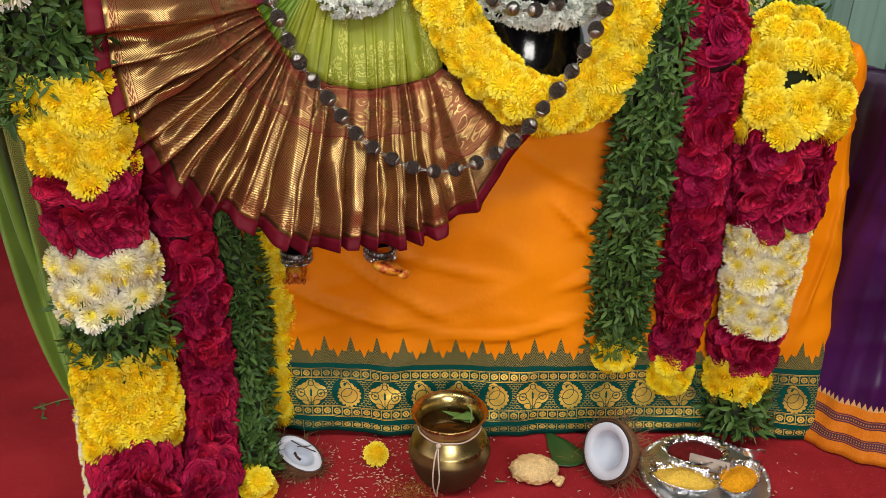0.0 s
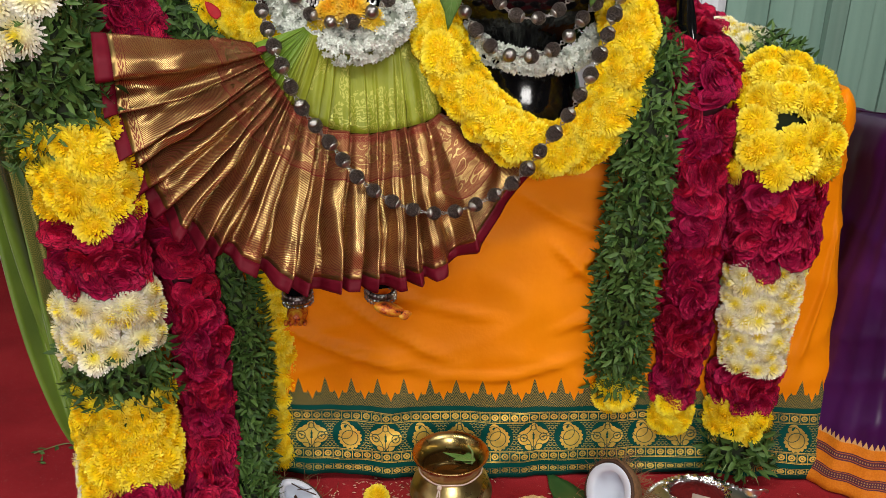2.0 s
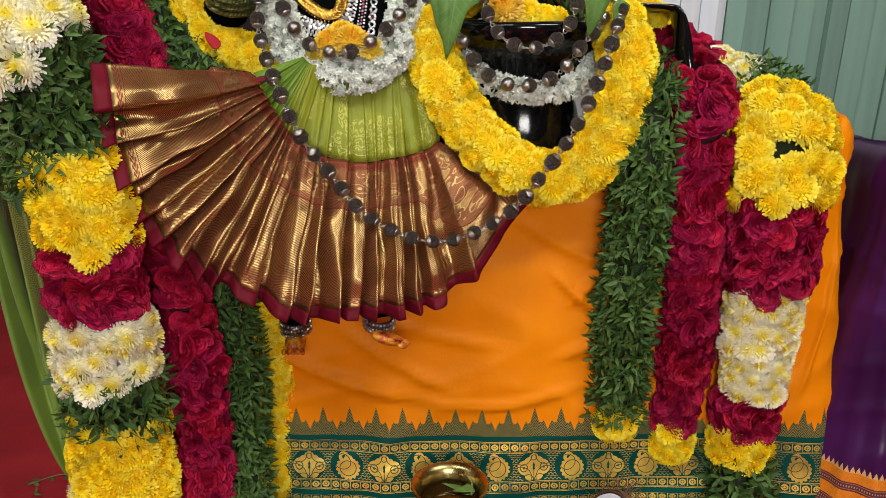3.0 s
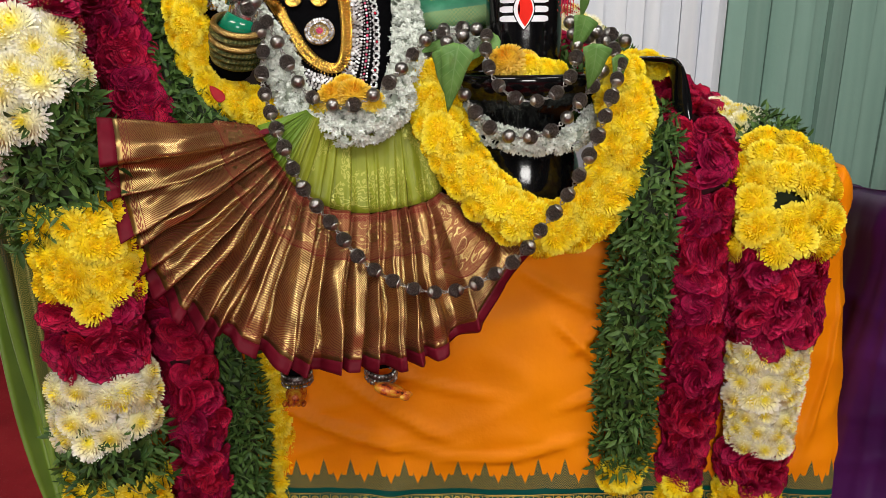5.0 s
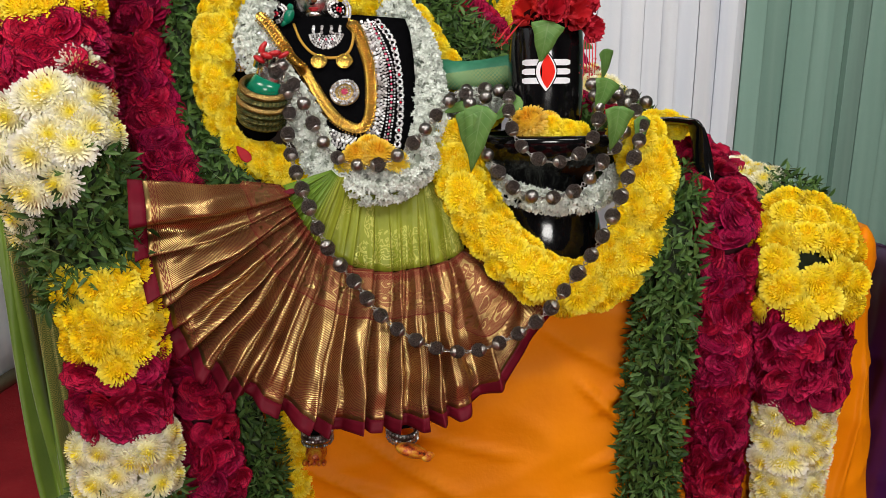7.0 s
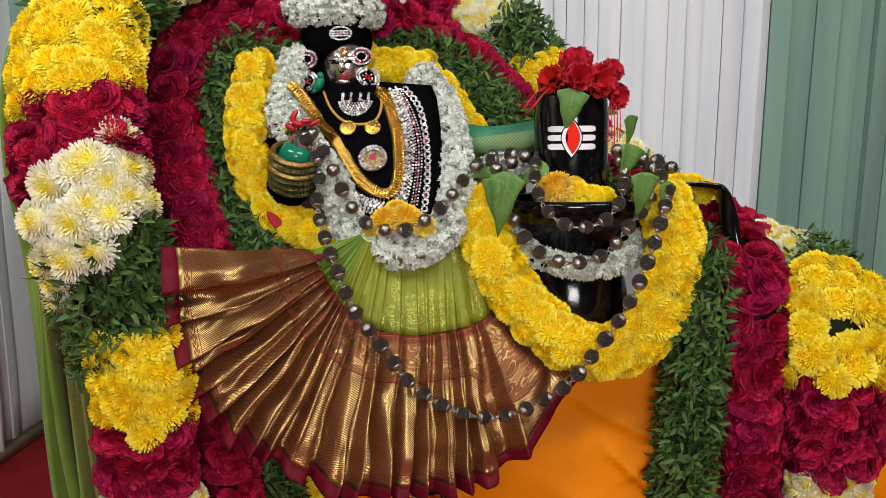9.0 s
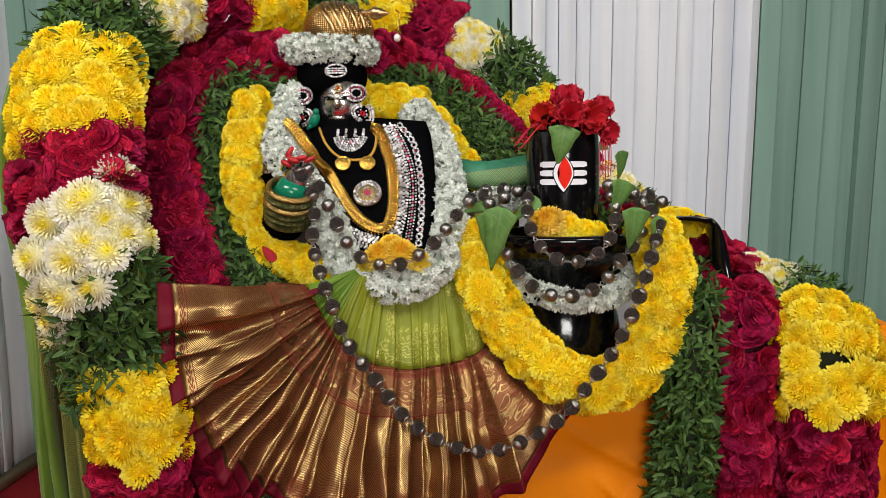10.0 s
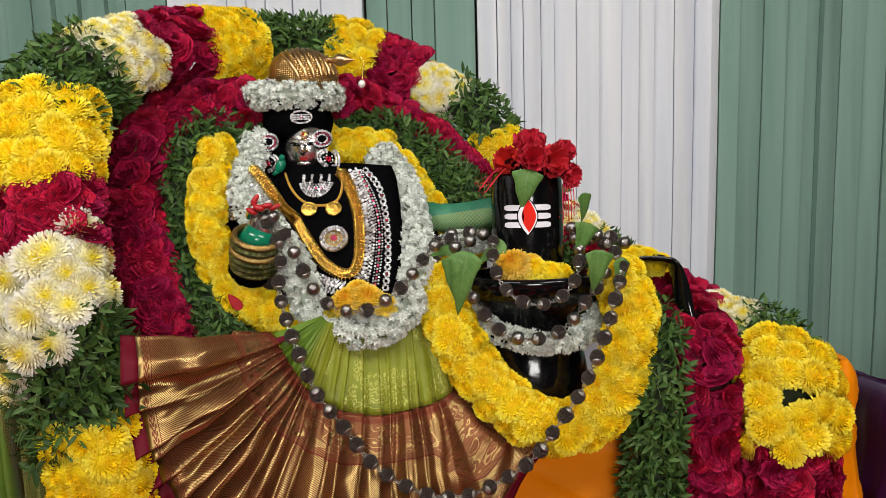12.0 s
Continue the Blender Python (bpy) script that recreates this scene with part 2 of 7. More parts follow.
STONE_WHITE = gem_material()
DARK_SILVER = plain("blackened_silver", (0.14, 0.135, 0.13), 0.35, 1.0, 0.5, 160, 0.4)
COIN_GOLD = plain("coin_gold", (0.54, 0.325, 0.062), 0.25, 1.0, 0.3, 300, 0.25)
BEAD_SILVER = plain("bead_silver", (0.30, 0.285, 0.27), 0.33, 1.0, 0.4, 3.0, 0.35)
PETAL_RED = plain("petal_red", (0.30, 0.004, 0.010), 0.6, 0, 0.2, 80, 0.1, 0.2)
STONE_PINK = plain("pink_gem", (0.55, 0.05, 0.12), 0.15, 0.0, 0.2, 300)
STONE_RED = plain("red_gem", (0.5, 0.01, 0.03), 0.15, 0.0, 0.2, 300)
STONE_GREEN = plain("green_enamel", (0.004, 0.17, 0.09), 0.18, 0.0, 0.25, 90)
PEARL = plain("pearl", (0.78, 0.72, 0.66), 0.2, 0.1)
WHITE_PAINT = plain("white_paint", (0.82, 0.82, 0.86), 0.4, 0, 0.04)
RED_PAINT = plain("vermilion_paint", (0.72, 0.016, 0.006), 0.6, 0, 0.12, 30, 0, 0.15)
LIPS = plain("lip_red", (0.42, 0.010, 0.014), 0.38, 0, 0.35, 160, 0.4)


def seed_material():
    n = Nodes("rudraksha_seed", 0.38, 0, 0.6)
    f = n.math("ADD", n.math("MULTIPLY", n.noise(5.5, 3, 0.6), 0.7), n.math("MULTIPLY", n.noise(14.0, 2), 0.3))
    n.bump(f, 1.0, 0.35)
    return n.done(n.ramp(f, [(0.36, (0.025, 0.017, 0.014)), (0.52, (0.13, 0.098, 0.084)), (0.68, (0.30, 0.25, 0.225))]))


RUDRAKSHA = seed_material()


def brass_material():
    n = Nodes("tarnished_brass", 0.25, 1.0)
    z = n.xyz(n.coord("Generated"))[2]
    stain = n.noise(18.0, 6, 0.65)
    # the brass turns darker towards the bottom, along an uneven line
    upper_brass = n.ramp(n.math("ADD", z, n.math("MULTIPLY", n.math("SUBTRACT", stain, 0.5), 0.12)), [(0.46, (0, 0, 0)), (0.56, (1, 1, 1))])
    c = n.mix(upper_brass, (0.10, 0.08, 0.036), n.ramp(stain, [(0.3, (0.30, 0.22, 0.075)), (0.65, (0.58, 0.44, 0.18))]))
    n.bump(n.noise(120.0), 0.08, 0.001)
    return n.done(c, Metallic=n.math("ADD", 0.75, n.math("MULTIPLY", upper_brass, 0.25)), Roughness=n.math("SUBTRACT", n.math("ADD", 0.34, n.math("MULTIPLY", stain, 0.22)), n.math("MULTIPLY", upper_brass, 0.16)))


BRASS = brass_material()


def carpet_material():
    n = Nodes("red_carpet", 0.92, 0, 0.15)
    fine, wide = n.noise(520.0, 3, 0.7), n.noise(5.0, 6, 0.6)
    c = n.ramp(n.math("ADD", n.math("MULTIPLY", fine, 0.45), n.math("MULTIPLY", wide, 0.55)),
               [(0.32, (0.19, 0.010, 0.014)), (0.5, (0.32, 0.016, 0.022)), (0.70, (0.43, 0.032, 0.036))])
    c = n.mix(n.math("MULTIPLY", n.math("GREATER_THAN", n.noise(38.0, 5, 0.7), 0.66), 0.30), c, (0.34, 0.12, 0.10))
    c = n.mix(n.math("MULTIPLY", n.math("GREATER_THAN", n.noise(210.0, 2), 0.70), 0.45), c, (0.45, 0.16, 0.13))
    n.bump(n.math("ADD", n.math("MULTIPLY", fine, 0.6), n.math("ADD", n.noise(14.0, 4), n.math("MULTIPLY", wide, 1.5))), 0.5, 0.005)
    return n.done(c)


CARPET = carpet_material()


def curtain_material(name, dark, light):
    """Plain cloth: slow tone along the folds, fine threads and faint creases."""
    n = Nodes(name, 0.75, 0, 0.25)
    x, y, z = n.xyz(n.coord())
    v = n.node("ShaderNodeCombineXYZ", X=n.math("MULTIPLY", x, 16.0), Y=n.math("MULTIPLY", y, 16.0), Z=n.math("MULTIPLY", z, 0.6))
    f = n.math("ADD", n.math("MULTIPLY", n.noise(1.0, 2, vec=v.outputs[0]), 0.8), n.math("MULTIPLY", n.noise(420.0, 2), 0.2))
    n.bump(n.math("ADD", n.math("MULTIPLY", n.noise(420.0, 2), 0.15), n.math("ADD", n.noise(5.0, 5, 0.6), n.noise(30.0, 3))), 0.25, 0.006)
    return n.done(n.ramp(f, [(0.3, dark), (0.7, light)]), Sheen_Weight=0.15)


CURTAIN_GREEN = curtain_material("green_curtain", (0.180, 0.312, 0.252), (0.275, 0.43, 0.355))
CURTAIN_WHITE = curtain_material("white_curtain", (0.72, 0.76, 0.83), (0.90, 0.91, 0.93))


def silk_border(n, u, v):
    """Gold and green woven border of the orange silk: v is the height over the hem in metres. Returns colour and how much gold shows."""
    gold, green = (0.86, 0.60, 0.11), (0.001, 0.060, 0.047)
    frac = lambda x: n.math("FRACT", x)
    tri = lambda x: n.math("ABSOLUTE", n.math("SUBTRACT", frac(x), 0.5))
    far = lambda a, b: n.math("SQRT", n.math("ADD", n.math("MULTIPLY", a, a), n.math("MULTIPLY", b, b)))
    either = lambda a, b: n.math("MAXIMUM", a, b)
    less = lambda a, b: n.math("LESS_THAN", a, b)
    cut = lambda a, b, k=1.0: n.math("MULTIPLY", a, n.math("SUBTRACT", 1.0, n.math("MULTIPLY", b, k)))
    # small framed rings of the chain bands
    cu = n.math("SUBTRACT", frac(n.math("DIVIDE", u, 0.0205)), 0.5)

    def chain(lo, hi):
        mid, half = (lo + hi) / 2, (hi - lo) / 2
        cv = n.math("DIVIDE", n.math("SUBTRACT", v, mid), half * 2)
        r = far(cu, cv)
        ring = either(either(less(r, 0.13), n.band(r, 0.19, 0.36)), n.math("GREATER_THAN", n.math("MAXIMUM", n.math("ABSOLUTE", cu), n.math("ABSOLUTE", cv)), 0.46))
        return n.math("MULTIPLY", ring, n.band(v, lo, hi))

    g = either(either(chain(0.037, 0.055), chain(0.121, 0.138)), n.math("MULTIPLY", chain(0.010, 0.023), 0.85))
    for line in (0.035, 0.057, 0.119, 0.140):
        g = either(g, n.band(v, line - 0.0007, line + 0.0007))
    # brick ground of the wide band
    row = n.math("DIVIDE", v, 0.0052)
    ck = n.math("MULTIPLY", less(tri(n.math("ADD", n.math("DIVIDE", u, 0.0080), n.math("MULTIPLY", n.math("FLOOR", row), 0.5))), 0.28), n.math("GREATER_THAN", tri(row), 0.2))
    wide = n.band(v, 0.058, 0.118)
    # tree and paisley, turn by turn
    cell = n.math("DIVIDE", u, 0.077)
    odd = n.math("GREATER_THAN", frac(n.math("MULTIPLY", n.math("FLOOR", cell), 0.5)), 0.25)
    mu = n.math("SUBTRACT", frac(cell), 0.5)
    mv = n.math("DIVIDE", n.math("SUBTRACT", v, 0.088), 0.077)
    au = n.math("ABSOLUTE", mu)
    at = lambda a, x, y: far(n.math("SUBTRACT", a, x), n.math("SUBTRACT", mv, y))
    lobe, crown_top, foot = at(au, 0.23, -0.02), at(mu, 0.0, 0.24), at(au, 0.10, -0.22)
    tree = either(either(less(lobe, 0.205), less(crown_top, 0.125)), either(less(foot, 0.15), less(at(au, 0.13, 0.13), 0.13)))
    veins = either(n.band(at(au, 0.27, -0.03), 0.085, 0.112), n.band(at(au, 0.27, -0.03), 0.0, 0.032))
    veins = either(veins, either(n.band(at(au, 0.36, -0.30), 0.29, 0.312), n.band(at(au, 0.30, 0.30), 0.235, 0.258)))
    veins = either(veins, either(n.band(crown_top, 0.062, 0.085), n.math("MULTIPLY", less(au, 0.011), less(mv, 0.10))))
    veins = either(veins, n.band(at(au, 0.16, -0.36), 0.135, 0.157))
    tree = cut(tree, veins, 0.9)
    # paisley: a scalloped disc with a curled tip
    pr = at(mu, 0.03, -0.07)
    scallop = n.math("ADD", 0.285, n.math("MULTIPLY", n.math("ABSOLUTE", n.math("SINE", n.math("MULTIPLY", n.math("ARCTAN2", n.math("ADD", mv, 0.07), n.math("SUBTRACT", mu, 0.03)), 8.0))), 0.045))
    tip = at(mu, -0.07, 0.24)
    pais = either(less(pr, scallop), either(n.band(tip, 0.05, 0.14), less(at(mu, 0.07, 0.18), 0.11)))
    pais = cut(pais, either(n.band(pr, 0.205, 0.228), n.band(at(mu, -0.10, 0.10), 0.20, 0.222)), 0.9)
    motif = n.math("ADD", cut(tree, odd), n.math("MULTIPLY", pais, odd))
    bare = less(far(mu, mv), 0.44)
    g = either(g, n.math("MULTIPLY", n.math("MULTIPLY", cut(ck, bare), wide), 0.55))
    g = either(g, n.math("MULTIPLY", motif, wide))
    # lit and dull stretches of the gold thread, put into its colour by noise
    painted_sheen = n.ramp(n.noise(9.0, 4, 0.6), [(0.36, (0.30, 0.22, 0.05)), (0.58, gold)])
    c = n.mix(g, green, painted_sheen)
    # herringbone temple teeth against the orange: one tall between two low ones
    tall, low_one = n.math("MULTIPLY", tri(n.math("DIVIDE", u, 0.054)), 2.0), tri(n.math("DIVIDE", u, 0.018))
    spire = n.math("MULTIPLY", n.math("MAXIMUM", n.math("SUBTRACT", tall, 0.40), 0.0), 0.062)
    step = n.math("MULTIPLY", low_one, 0.052)
    teeth = n.math("ADD", 0.164, n.math("ADD", spire, n.math("MULTIPLY", step, n.math("SUBTRACT", 1.0, n.math("MULTIPLY", tall, 0.55)))))
    above = n.math("GREATER_THAN", v, 0.152)
    her = n.math("SINE", n.math("ADD", n.math("MULTIPLY", low_one, 26.0), n.math("MULTIPLY", v, 1900.0)))
    weave = n.mix(n.math("GREATER_THAN", her, 0.35), (0.006, 0.040, 0.033), (0.34, 0.24, 0.05))
    c = n.mix(above, c, weave)
    return c, g, less(v, teeth)


def orange_silk():
    n = Nodes("orange_silk", 0.45, 0, 0.10)
    u, v = n.uv()
    border, g, low = silk_border(n, u, v)
    fine = n.noise(900.0, 2)
    body = n.ramp(n.math("ADD", n.math("MULTIPLY", n.noise(4.0, 4), 0.7), n.math("MULTIPLY", fine, 0.3)), [(0.3, (0.79, 0.215, 0.001)), (0.7, (0.87, 0.270, 0.002))])
    n.bump(n.noise(11.0, 5, 0.6), 0.3, 0.008)
    metal = n.math("MULTIPLY", n.math("MULTIPLY", g, low), 0.45)
    return n.done(n.mix(low, body, border), Metallic=metal, Roughness=n.math("SUBTRACT", 0.5, n.math("MULTIPLY", n.math("MULTIPLY", g, low), 0.16)))


def purple_silk():
    n = Nodes("purple_silk", 0.36, 0, 0.35)
    u, v = n.uv()
    v = n.math("MULTIPLY", v, 1.16)
    frac = lambda x: n.math("FRACT", x)
    body = n.ramp(n.noise(5.0, 4), [(0.3, (0.032, 0.003, 0.046)), (0.7, (0.060, 0.007, 0.082))])
    orange = n.ramp(n.noise(300.0, 2), [(0.3, (0.62, 0.17, 0.008)), (0.7, (0.74, 0.24, 0.018))])
    stripes = 0.0
    for lo, hi in ((0.030, 0.054), (0.080, 0.101)):
        stripes = n.math("MAXIMUM", stripes, n.band(v, lo, hi))
    dots = n.math("MULTIPLY", n.math("GREATER_THAN", n.math("SINE", n.math("MULTIPLY", u, 1250.0)), 0.25), n.math("MAXIMUM", n.math("MAXIMUM", n.band(v, 0.0375, 0.0405), n.band(v, 0.0435, 0.0465)), n.band(v, 0.0885, 0.0925)))
    for lo in (0.033, 0.050, 0.0835, 0.0965):
        stripes = n.math("MULTIPLY", stripes, n.math("SUBTRACT", 1.0, n.math("MULTIPLY", n.band(v, lo, lo + 0.0014), 0.7)))
    c = n.mix(stripes, orange, (0.09, 0.025, 0.05))
    c = n.mix(dots, c, (0.42, 0.27, 0.08))
    tri = n.math("ABSOLUTE", n.math("SUBTRACT", frac(n.math("DIVIDE", u, 0.0115)), 0.5))
    edge = n.math("ADD", 0.124, n.math("MULTIPLY", tri, 0.032))
    low = n.math("LESS_THAN", v, edge)
    c = n.mix(n.math("MULTIPLY", low, n.math("GREATER_THAN", v, 0.124)), c, (0.62, 0.36, 0.14))
    n.bump(n.noise(10.0, 4), 0.1, 0.004)
    return n.done(n.mix(low, body, c))


def olive_silk():
    n = Nodes("olive_silk", 0.45, 0, 0.35)
    u, v = n.uv()
    f = n.noise(7.0, 5)
    body = n.ramp(f, [(0.3, (0.10, 0.170, 0.014)), (0.7, (0.165, 0.255, 0.026))])
    d = lambda s: n.math("ABSOLUTE", n.math("SUBTRACT", n.math("FRACT", s), 0.5))
    lat = n.math("ADD", d(n.math("DIVIDE", n.math("ADD", u, n.math("MULTIPLY", v, 0.6)), 0.012)), d(n.math("DIVIDE", n.math("SUBTRACT", u, n.math("MULTIPLY", v, 0.6)), 0.012)))
    gold = n.math("GREATER_THAN", n.math("FRACT", n.math("MULTIPLY", lat, 4.0)), 0.55)
    inside = n.band(n.math("ADD", u, n.math("MULTIPLY", n.math("SINE", n.math("MULTIPLY", v, 4.5)), 0.02)), 0.055, 0.30)
    g = n.math("MULTIPLY", gold, inside)
    n.bump(n.math("ADD", n.math("MULTIPLY", n.noise(600.0, 2), 0.3), n.noise(16.0, 4)), 0.12, 0.004)
    c = n.mix(n.math("MULTIPLY", inside, 0.75), body, (0.055, 0.078, 0.014))
    return n.done(n.mix(g, c, (0.34, 0.27, 0.07)), Metallic=n.math("MULTIPLY", g, 0.5), Sheen_Weight=0.2)


ORANGE_SILK, PURPLE_SILK, OLIVE_SILK = orange_silk(), purple_silk(), olive_silk()


TWILL_U = 3400.0


def brocade():
    """Maroon silk with gold: scrolls near the green panel, a gold twill field below, small marks over the hem. v is metres from the panel."""
    n = Nodes("maroon_gold_brocade", 0.35, 0, 0.08)
    u, v = n.uv()
    vec = n.node("ShaderNodeCombineXYZ", X=u, Y=v, Z=0.0).outputs[0]
    maroon = n.ramp(n.noise(30.0, 4, vec=vec), [(0.3, (0.110, 0.006, 0.007)), (0.7, (0.175, 0.012, 0.012))])
    twill = n.math("SINE", n.math("ADD", n.math("MULTIPLY", u, TWILL_U), n.math("MULTIPLY", v, 2000.0)))
    edge = n.math("ADD", 0.098, n.math("MULTIPLY", n.math("SMOOTH_MIN", n.math("MAXIMUM", n.math("SUBTRACT", u, 0.76), 0.0), 0.07, 0.02), 1.7))
    field = n.band(v, edge, 0.264)
    gold_field = n.math("MULTIPLY", field, n.math("ADD", 0.42, n.math("MULTIPLY", twill, 0.44)))

    def letters(lo, hi):
        """A row of small curled marks."""
        a = n.math("SINE", n.math("ADD", n.math("MULTIPLY", u, 620.0), n.math("MULTIPLY", n.math("SINE", n.math("MULTIPLY", v, 900.0)), 1.4)))
        return n.math("MULTIPLY", n.band(v, lo, hi), n.math("GREATER_THAN", n.math("ABSOLUTE", a), 0.55))

    # scrolls: vines of bent noise with dense twill inside them
    warp = n.noise(46.0, 1, 0.4, vec=vec)
    rings = n.math("ABSOLUTE", n.math("SUBTRACT", n.math("FRACT", n.math("MULTIPLY", warp, 6.0)), 0.5))
    vine = n.math("LESS_THAN", rings, 0.085)
    blade = n.math("MULTIPLY", n.math("GREATER_THAN", warp, 0.56), n.math("ADD", 0.55, n.math("MULTIPLY", twill, 0.45)))
    zone = n.math("MULTIPLY", n.math("GREATER_THAN", v, 0.022), n.math("LESS_THAN", v, n.math("SUBTRACT", edge, 0.014)))
    upper = n.math("LESS_THAN", v, edge)
    woven = n.math("ADD", 0.15, n.math("MULTIPLY", twill, 0.15))
    scroll = n.math("MULTIPLY", n.math("MAXIMUM", n.math("MAXIMUM", woven, n.math("MULTIPLY", vine, 0.60)), n.math("MULTIPLY", blade, 0.65)), zone)
    plainweave = n.math("MULTIPLY", n.math("MULTIPLY", upper, n.math("SUBTRACT", 1.0, zone)), woven)
    marks = n.math("MAXIMUM", letters(0.266, 0.275), letters(0.008, 0.018))
    lines = n.math("MAXIMUM", n.band(v, 0.0035, 0.0055), n.band(n.math("SUBTRACT", edge, v), 0.001, 0.003))
    lines = n.math("MAXIMUM", lines, n.band(v, 0.2625, 0.2638))
    foot = n.math("MULTIPLY", n.math("GREATER_THAN", v, 0.264), 0.5)
    g = n.math("MAXIMUM", n.math("MAXIMUM", gold_field, scroll), n.math("MAXIMUM", foot, plainweave))
    g = n.math("MULTIPLY", g, n.math("SUBTRACT", 1.0, n.math("MULTIPLY", n.math("MAXIMUM", marks, lines), 0.85)))
    n.bump(n.math("ADD", n.math("MULTIPLY", twill, 0.10), n.noise(22.0, 4, vec=vec)), 0.32, 0.003)
    gold = n.mix(n.noise(14.0, 3, vec=vec), (0.52, 0.375, 0.115), (0.80, 0.65, 0.27))
    return n.done(n.mix(g, maroon, gold), Metallic=n.math("MINIMUM", n.math("MULTIPLY", g, 1.9), 1.0), Roughness=n.math("SUBTRACT", 0.40, n.math("MULTIPLY", g, 0.11)))


def lime_silk():
    n = Nodes("lime_silk", 0.40, 0, 0.25)
    u, v = n.uv()
    vec = n.node("ShaderNodeCombineXYZ", X=u, Y=v, Z=0.0).outputs[0]
    body = n.ramp(n.noise(20.0, 4, vec=vec), [(0.3, (0.185, 0.215, 0.015)), (0.7, (0.255, 0.285, 0.026))])
    satin = n.ramp(u, [(0.20, (1, 1, 1)), (0.34, (0, 0, 0))])
    body = n.mix(n.math("MULTIPLY", satin, 0.75), body, (0.085, 0.20, 0.018))
    warp = n.noise(82.0, 2, 0.4, vec=vec)
    rings = n.math("LESS_THAN", n.math("ABSOLUTE", n.math("SUBTRACT", n.math("FRACT", n.math("MULTIPLY", warp, 6.0)), 0.5)), 0.20)
    blot = n.math("GREATER_THAN", n.noise(15.0, 1, vec=vec), 0.53)
    g = n.math("MULTIPLY", n.math("MULTIPLY", rings, blot), n.math("GREATER_THAN", u, 0.42))
    n.bump(n.noise(30.0, 3, vec=vec), 0.2, 0.002)
    return n.done(n.mix(n.math("MULTIPLY", g, 0.45), body, (0.60, 0.56, 0.15)), Metallic=n.math("MULTIPLY", g, 0.4))


BROCADE, LIME_SILK = brocade(), lime_silk()
HEM = plain("maroon_hem_silk", (0.115, 0.003, 0.012), 0.6, 0, 0.2, 40, 0.05, 0.15)


def sleeve_material():
    n = Nodes("green_brocade_sleeve", 0.5, 0, 0.3)
    x, y, z = n.xyz(n.coord())
    tri = lambda q: n.math("ABSOLUTE", n.math("SUBTRACT", n.math("FRACT", q), 0.5))
    one, two = n.math("DIVIDE", n.math("ADD", x, z), 0.0085), n.math("DIVIDE", n.math("SUBTRACT", x, z), 0.0085)
    lattice = n.math("MAXIMUM", n.math("LESS_THAN", tri(one), 0.15), n.math("LESS_THAN", tri(two), 0.15))
    heart = n.math("MULTIPLY", n.math("GREATER_THAN", tri(one), 0.36), n.math("GREATER_THAN", tri(two), 0.36))
    band = n.math("LESS_THAN", n.math("SUBTRACT", z, n.math("MULTIPLY", n.math("ADD", x, 0.05), 0.12)), 1.086)
    g = n.math("MULTIPLY", n.math("MAXIMUM", lattice, heart), band)
    c = n.ramp(n.noise(30.0, 4), [(0.3, (0.02, 0.14, 0.075)), (0.7, (0.055, 0.24, 0.135))])
    n.bump(n.noise(25.0, 3), 0.4, 0.006)
    return n.done(n.mix(n.math("MULTIPLY", g, 0.6), c, (0.35, 0.36, 0.10)), Metallic=n.math("MULTIPLY", g, 0.3))


GREEN_SLEEVE = sleeve_material()
# near black, so the closed room throws little bounce and dark reflections
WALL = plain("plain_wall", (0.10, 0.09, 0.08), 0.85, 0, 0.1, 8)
BOARD = plain("pale_wood_board", (0.42, 0.30, 0.18), 0.6, 0, 0.2, 30)
WOOD = plain("dark_wood", (0.06, 0.03, 0.015), 0.6, 0, 0.3, 20)
COCO_FLESH = plain("coconut_flesh", (0.56, 0.60, 0.68), 0.5, 0, 0.05, 20, 0.05)
COCO_SHELL = plain("coconut_shell", (0.05, 0.022, 0.01), 0.7, 0, 0.4, 60, 0.4)
COCO_HUSK = plain("coconut_fibre", (0.20, 0.105, 0.045), 0.85, 0, 0.4, 130, 0.8)
WATER = plain("dark_brown_liquid", (0.035, 0.016, 0.004), 0.04, 0, 0.2)
THREAD = plain("cotton_thread", (0.62, 0.50, 0.42), 0.8)
DOUGH = plain("turmeric_paste", (0.74, 0.53, 0.25), 0.95, 0, 0.35, 330, 1.0, 0.1)
FOIL = plain("silver_foil", (0.88, 0.88, 0.89), 0.2, 1.0, 0.08, 130, 1.0)
STEEL = plain("pressed_steel", (0.80, 0.80, 0.80), 0.32, 1.0, 0.12, 60, 0.1)
KUMKUM = plain("red_kumkum", (0.10, 0.005, 0.005), 0.85, 0, 0.6, 120, 0.8, 0.2)
TURMERIC = plain("turmeric_powder", (0.78, 0.48, 0.07), 0.9, 0, 0.35, 260, 0.9, 0.1)
SAFFRON = plain("orange_powder", (0.78, 0.33, 0.012), 0.9, 0, 0.35, 260, 0.9, 0.1)
CARD = plain("cup_card", (0.45, 0.36, 0.30), 0.7)
RICE = plain("rice_grain", (0.62, 0.38, 0.27), 0.6, 0, 0.25, 200)
SPILT = plain("spilt_powder", (0.32, 0.10, 0.012), 0.9, 0, 0.4, 200, 0.4)


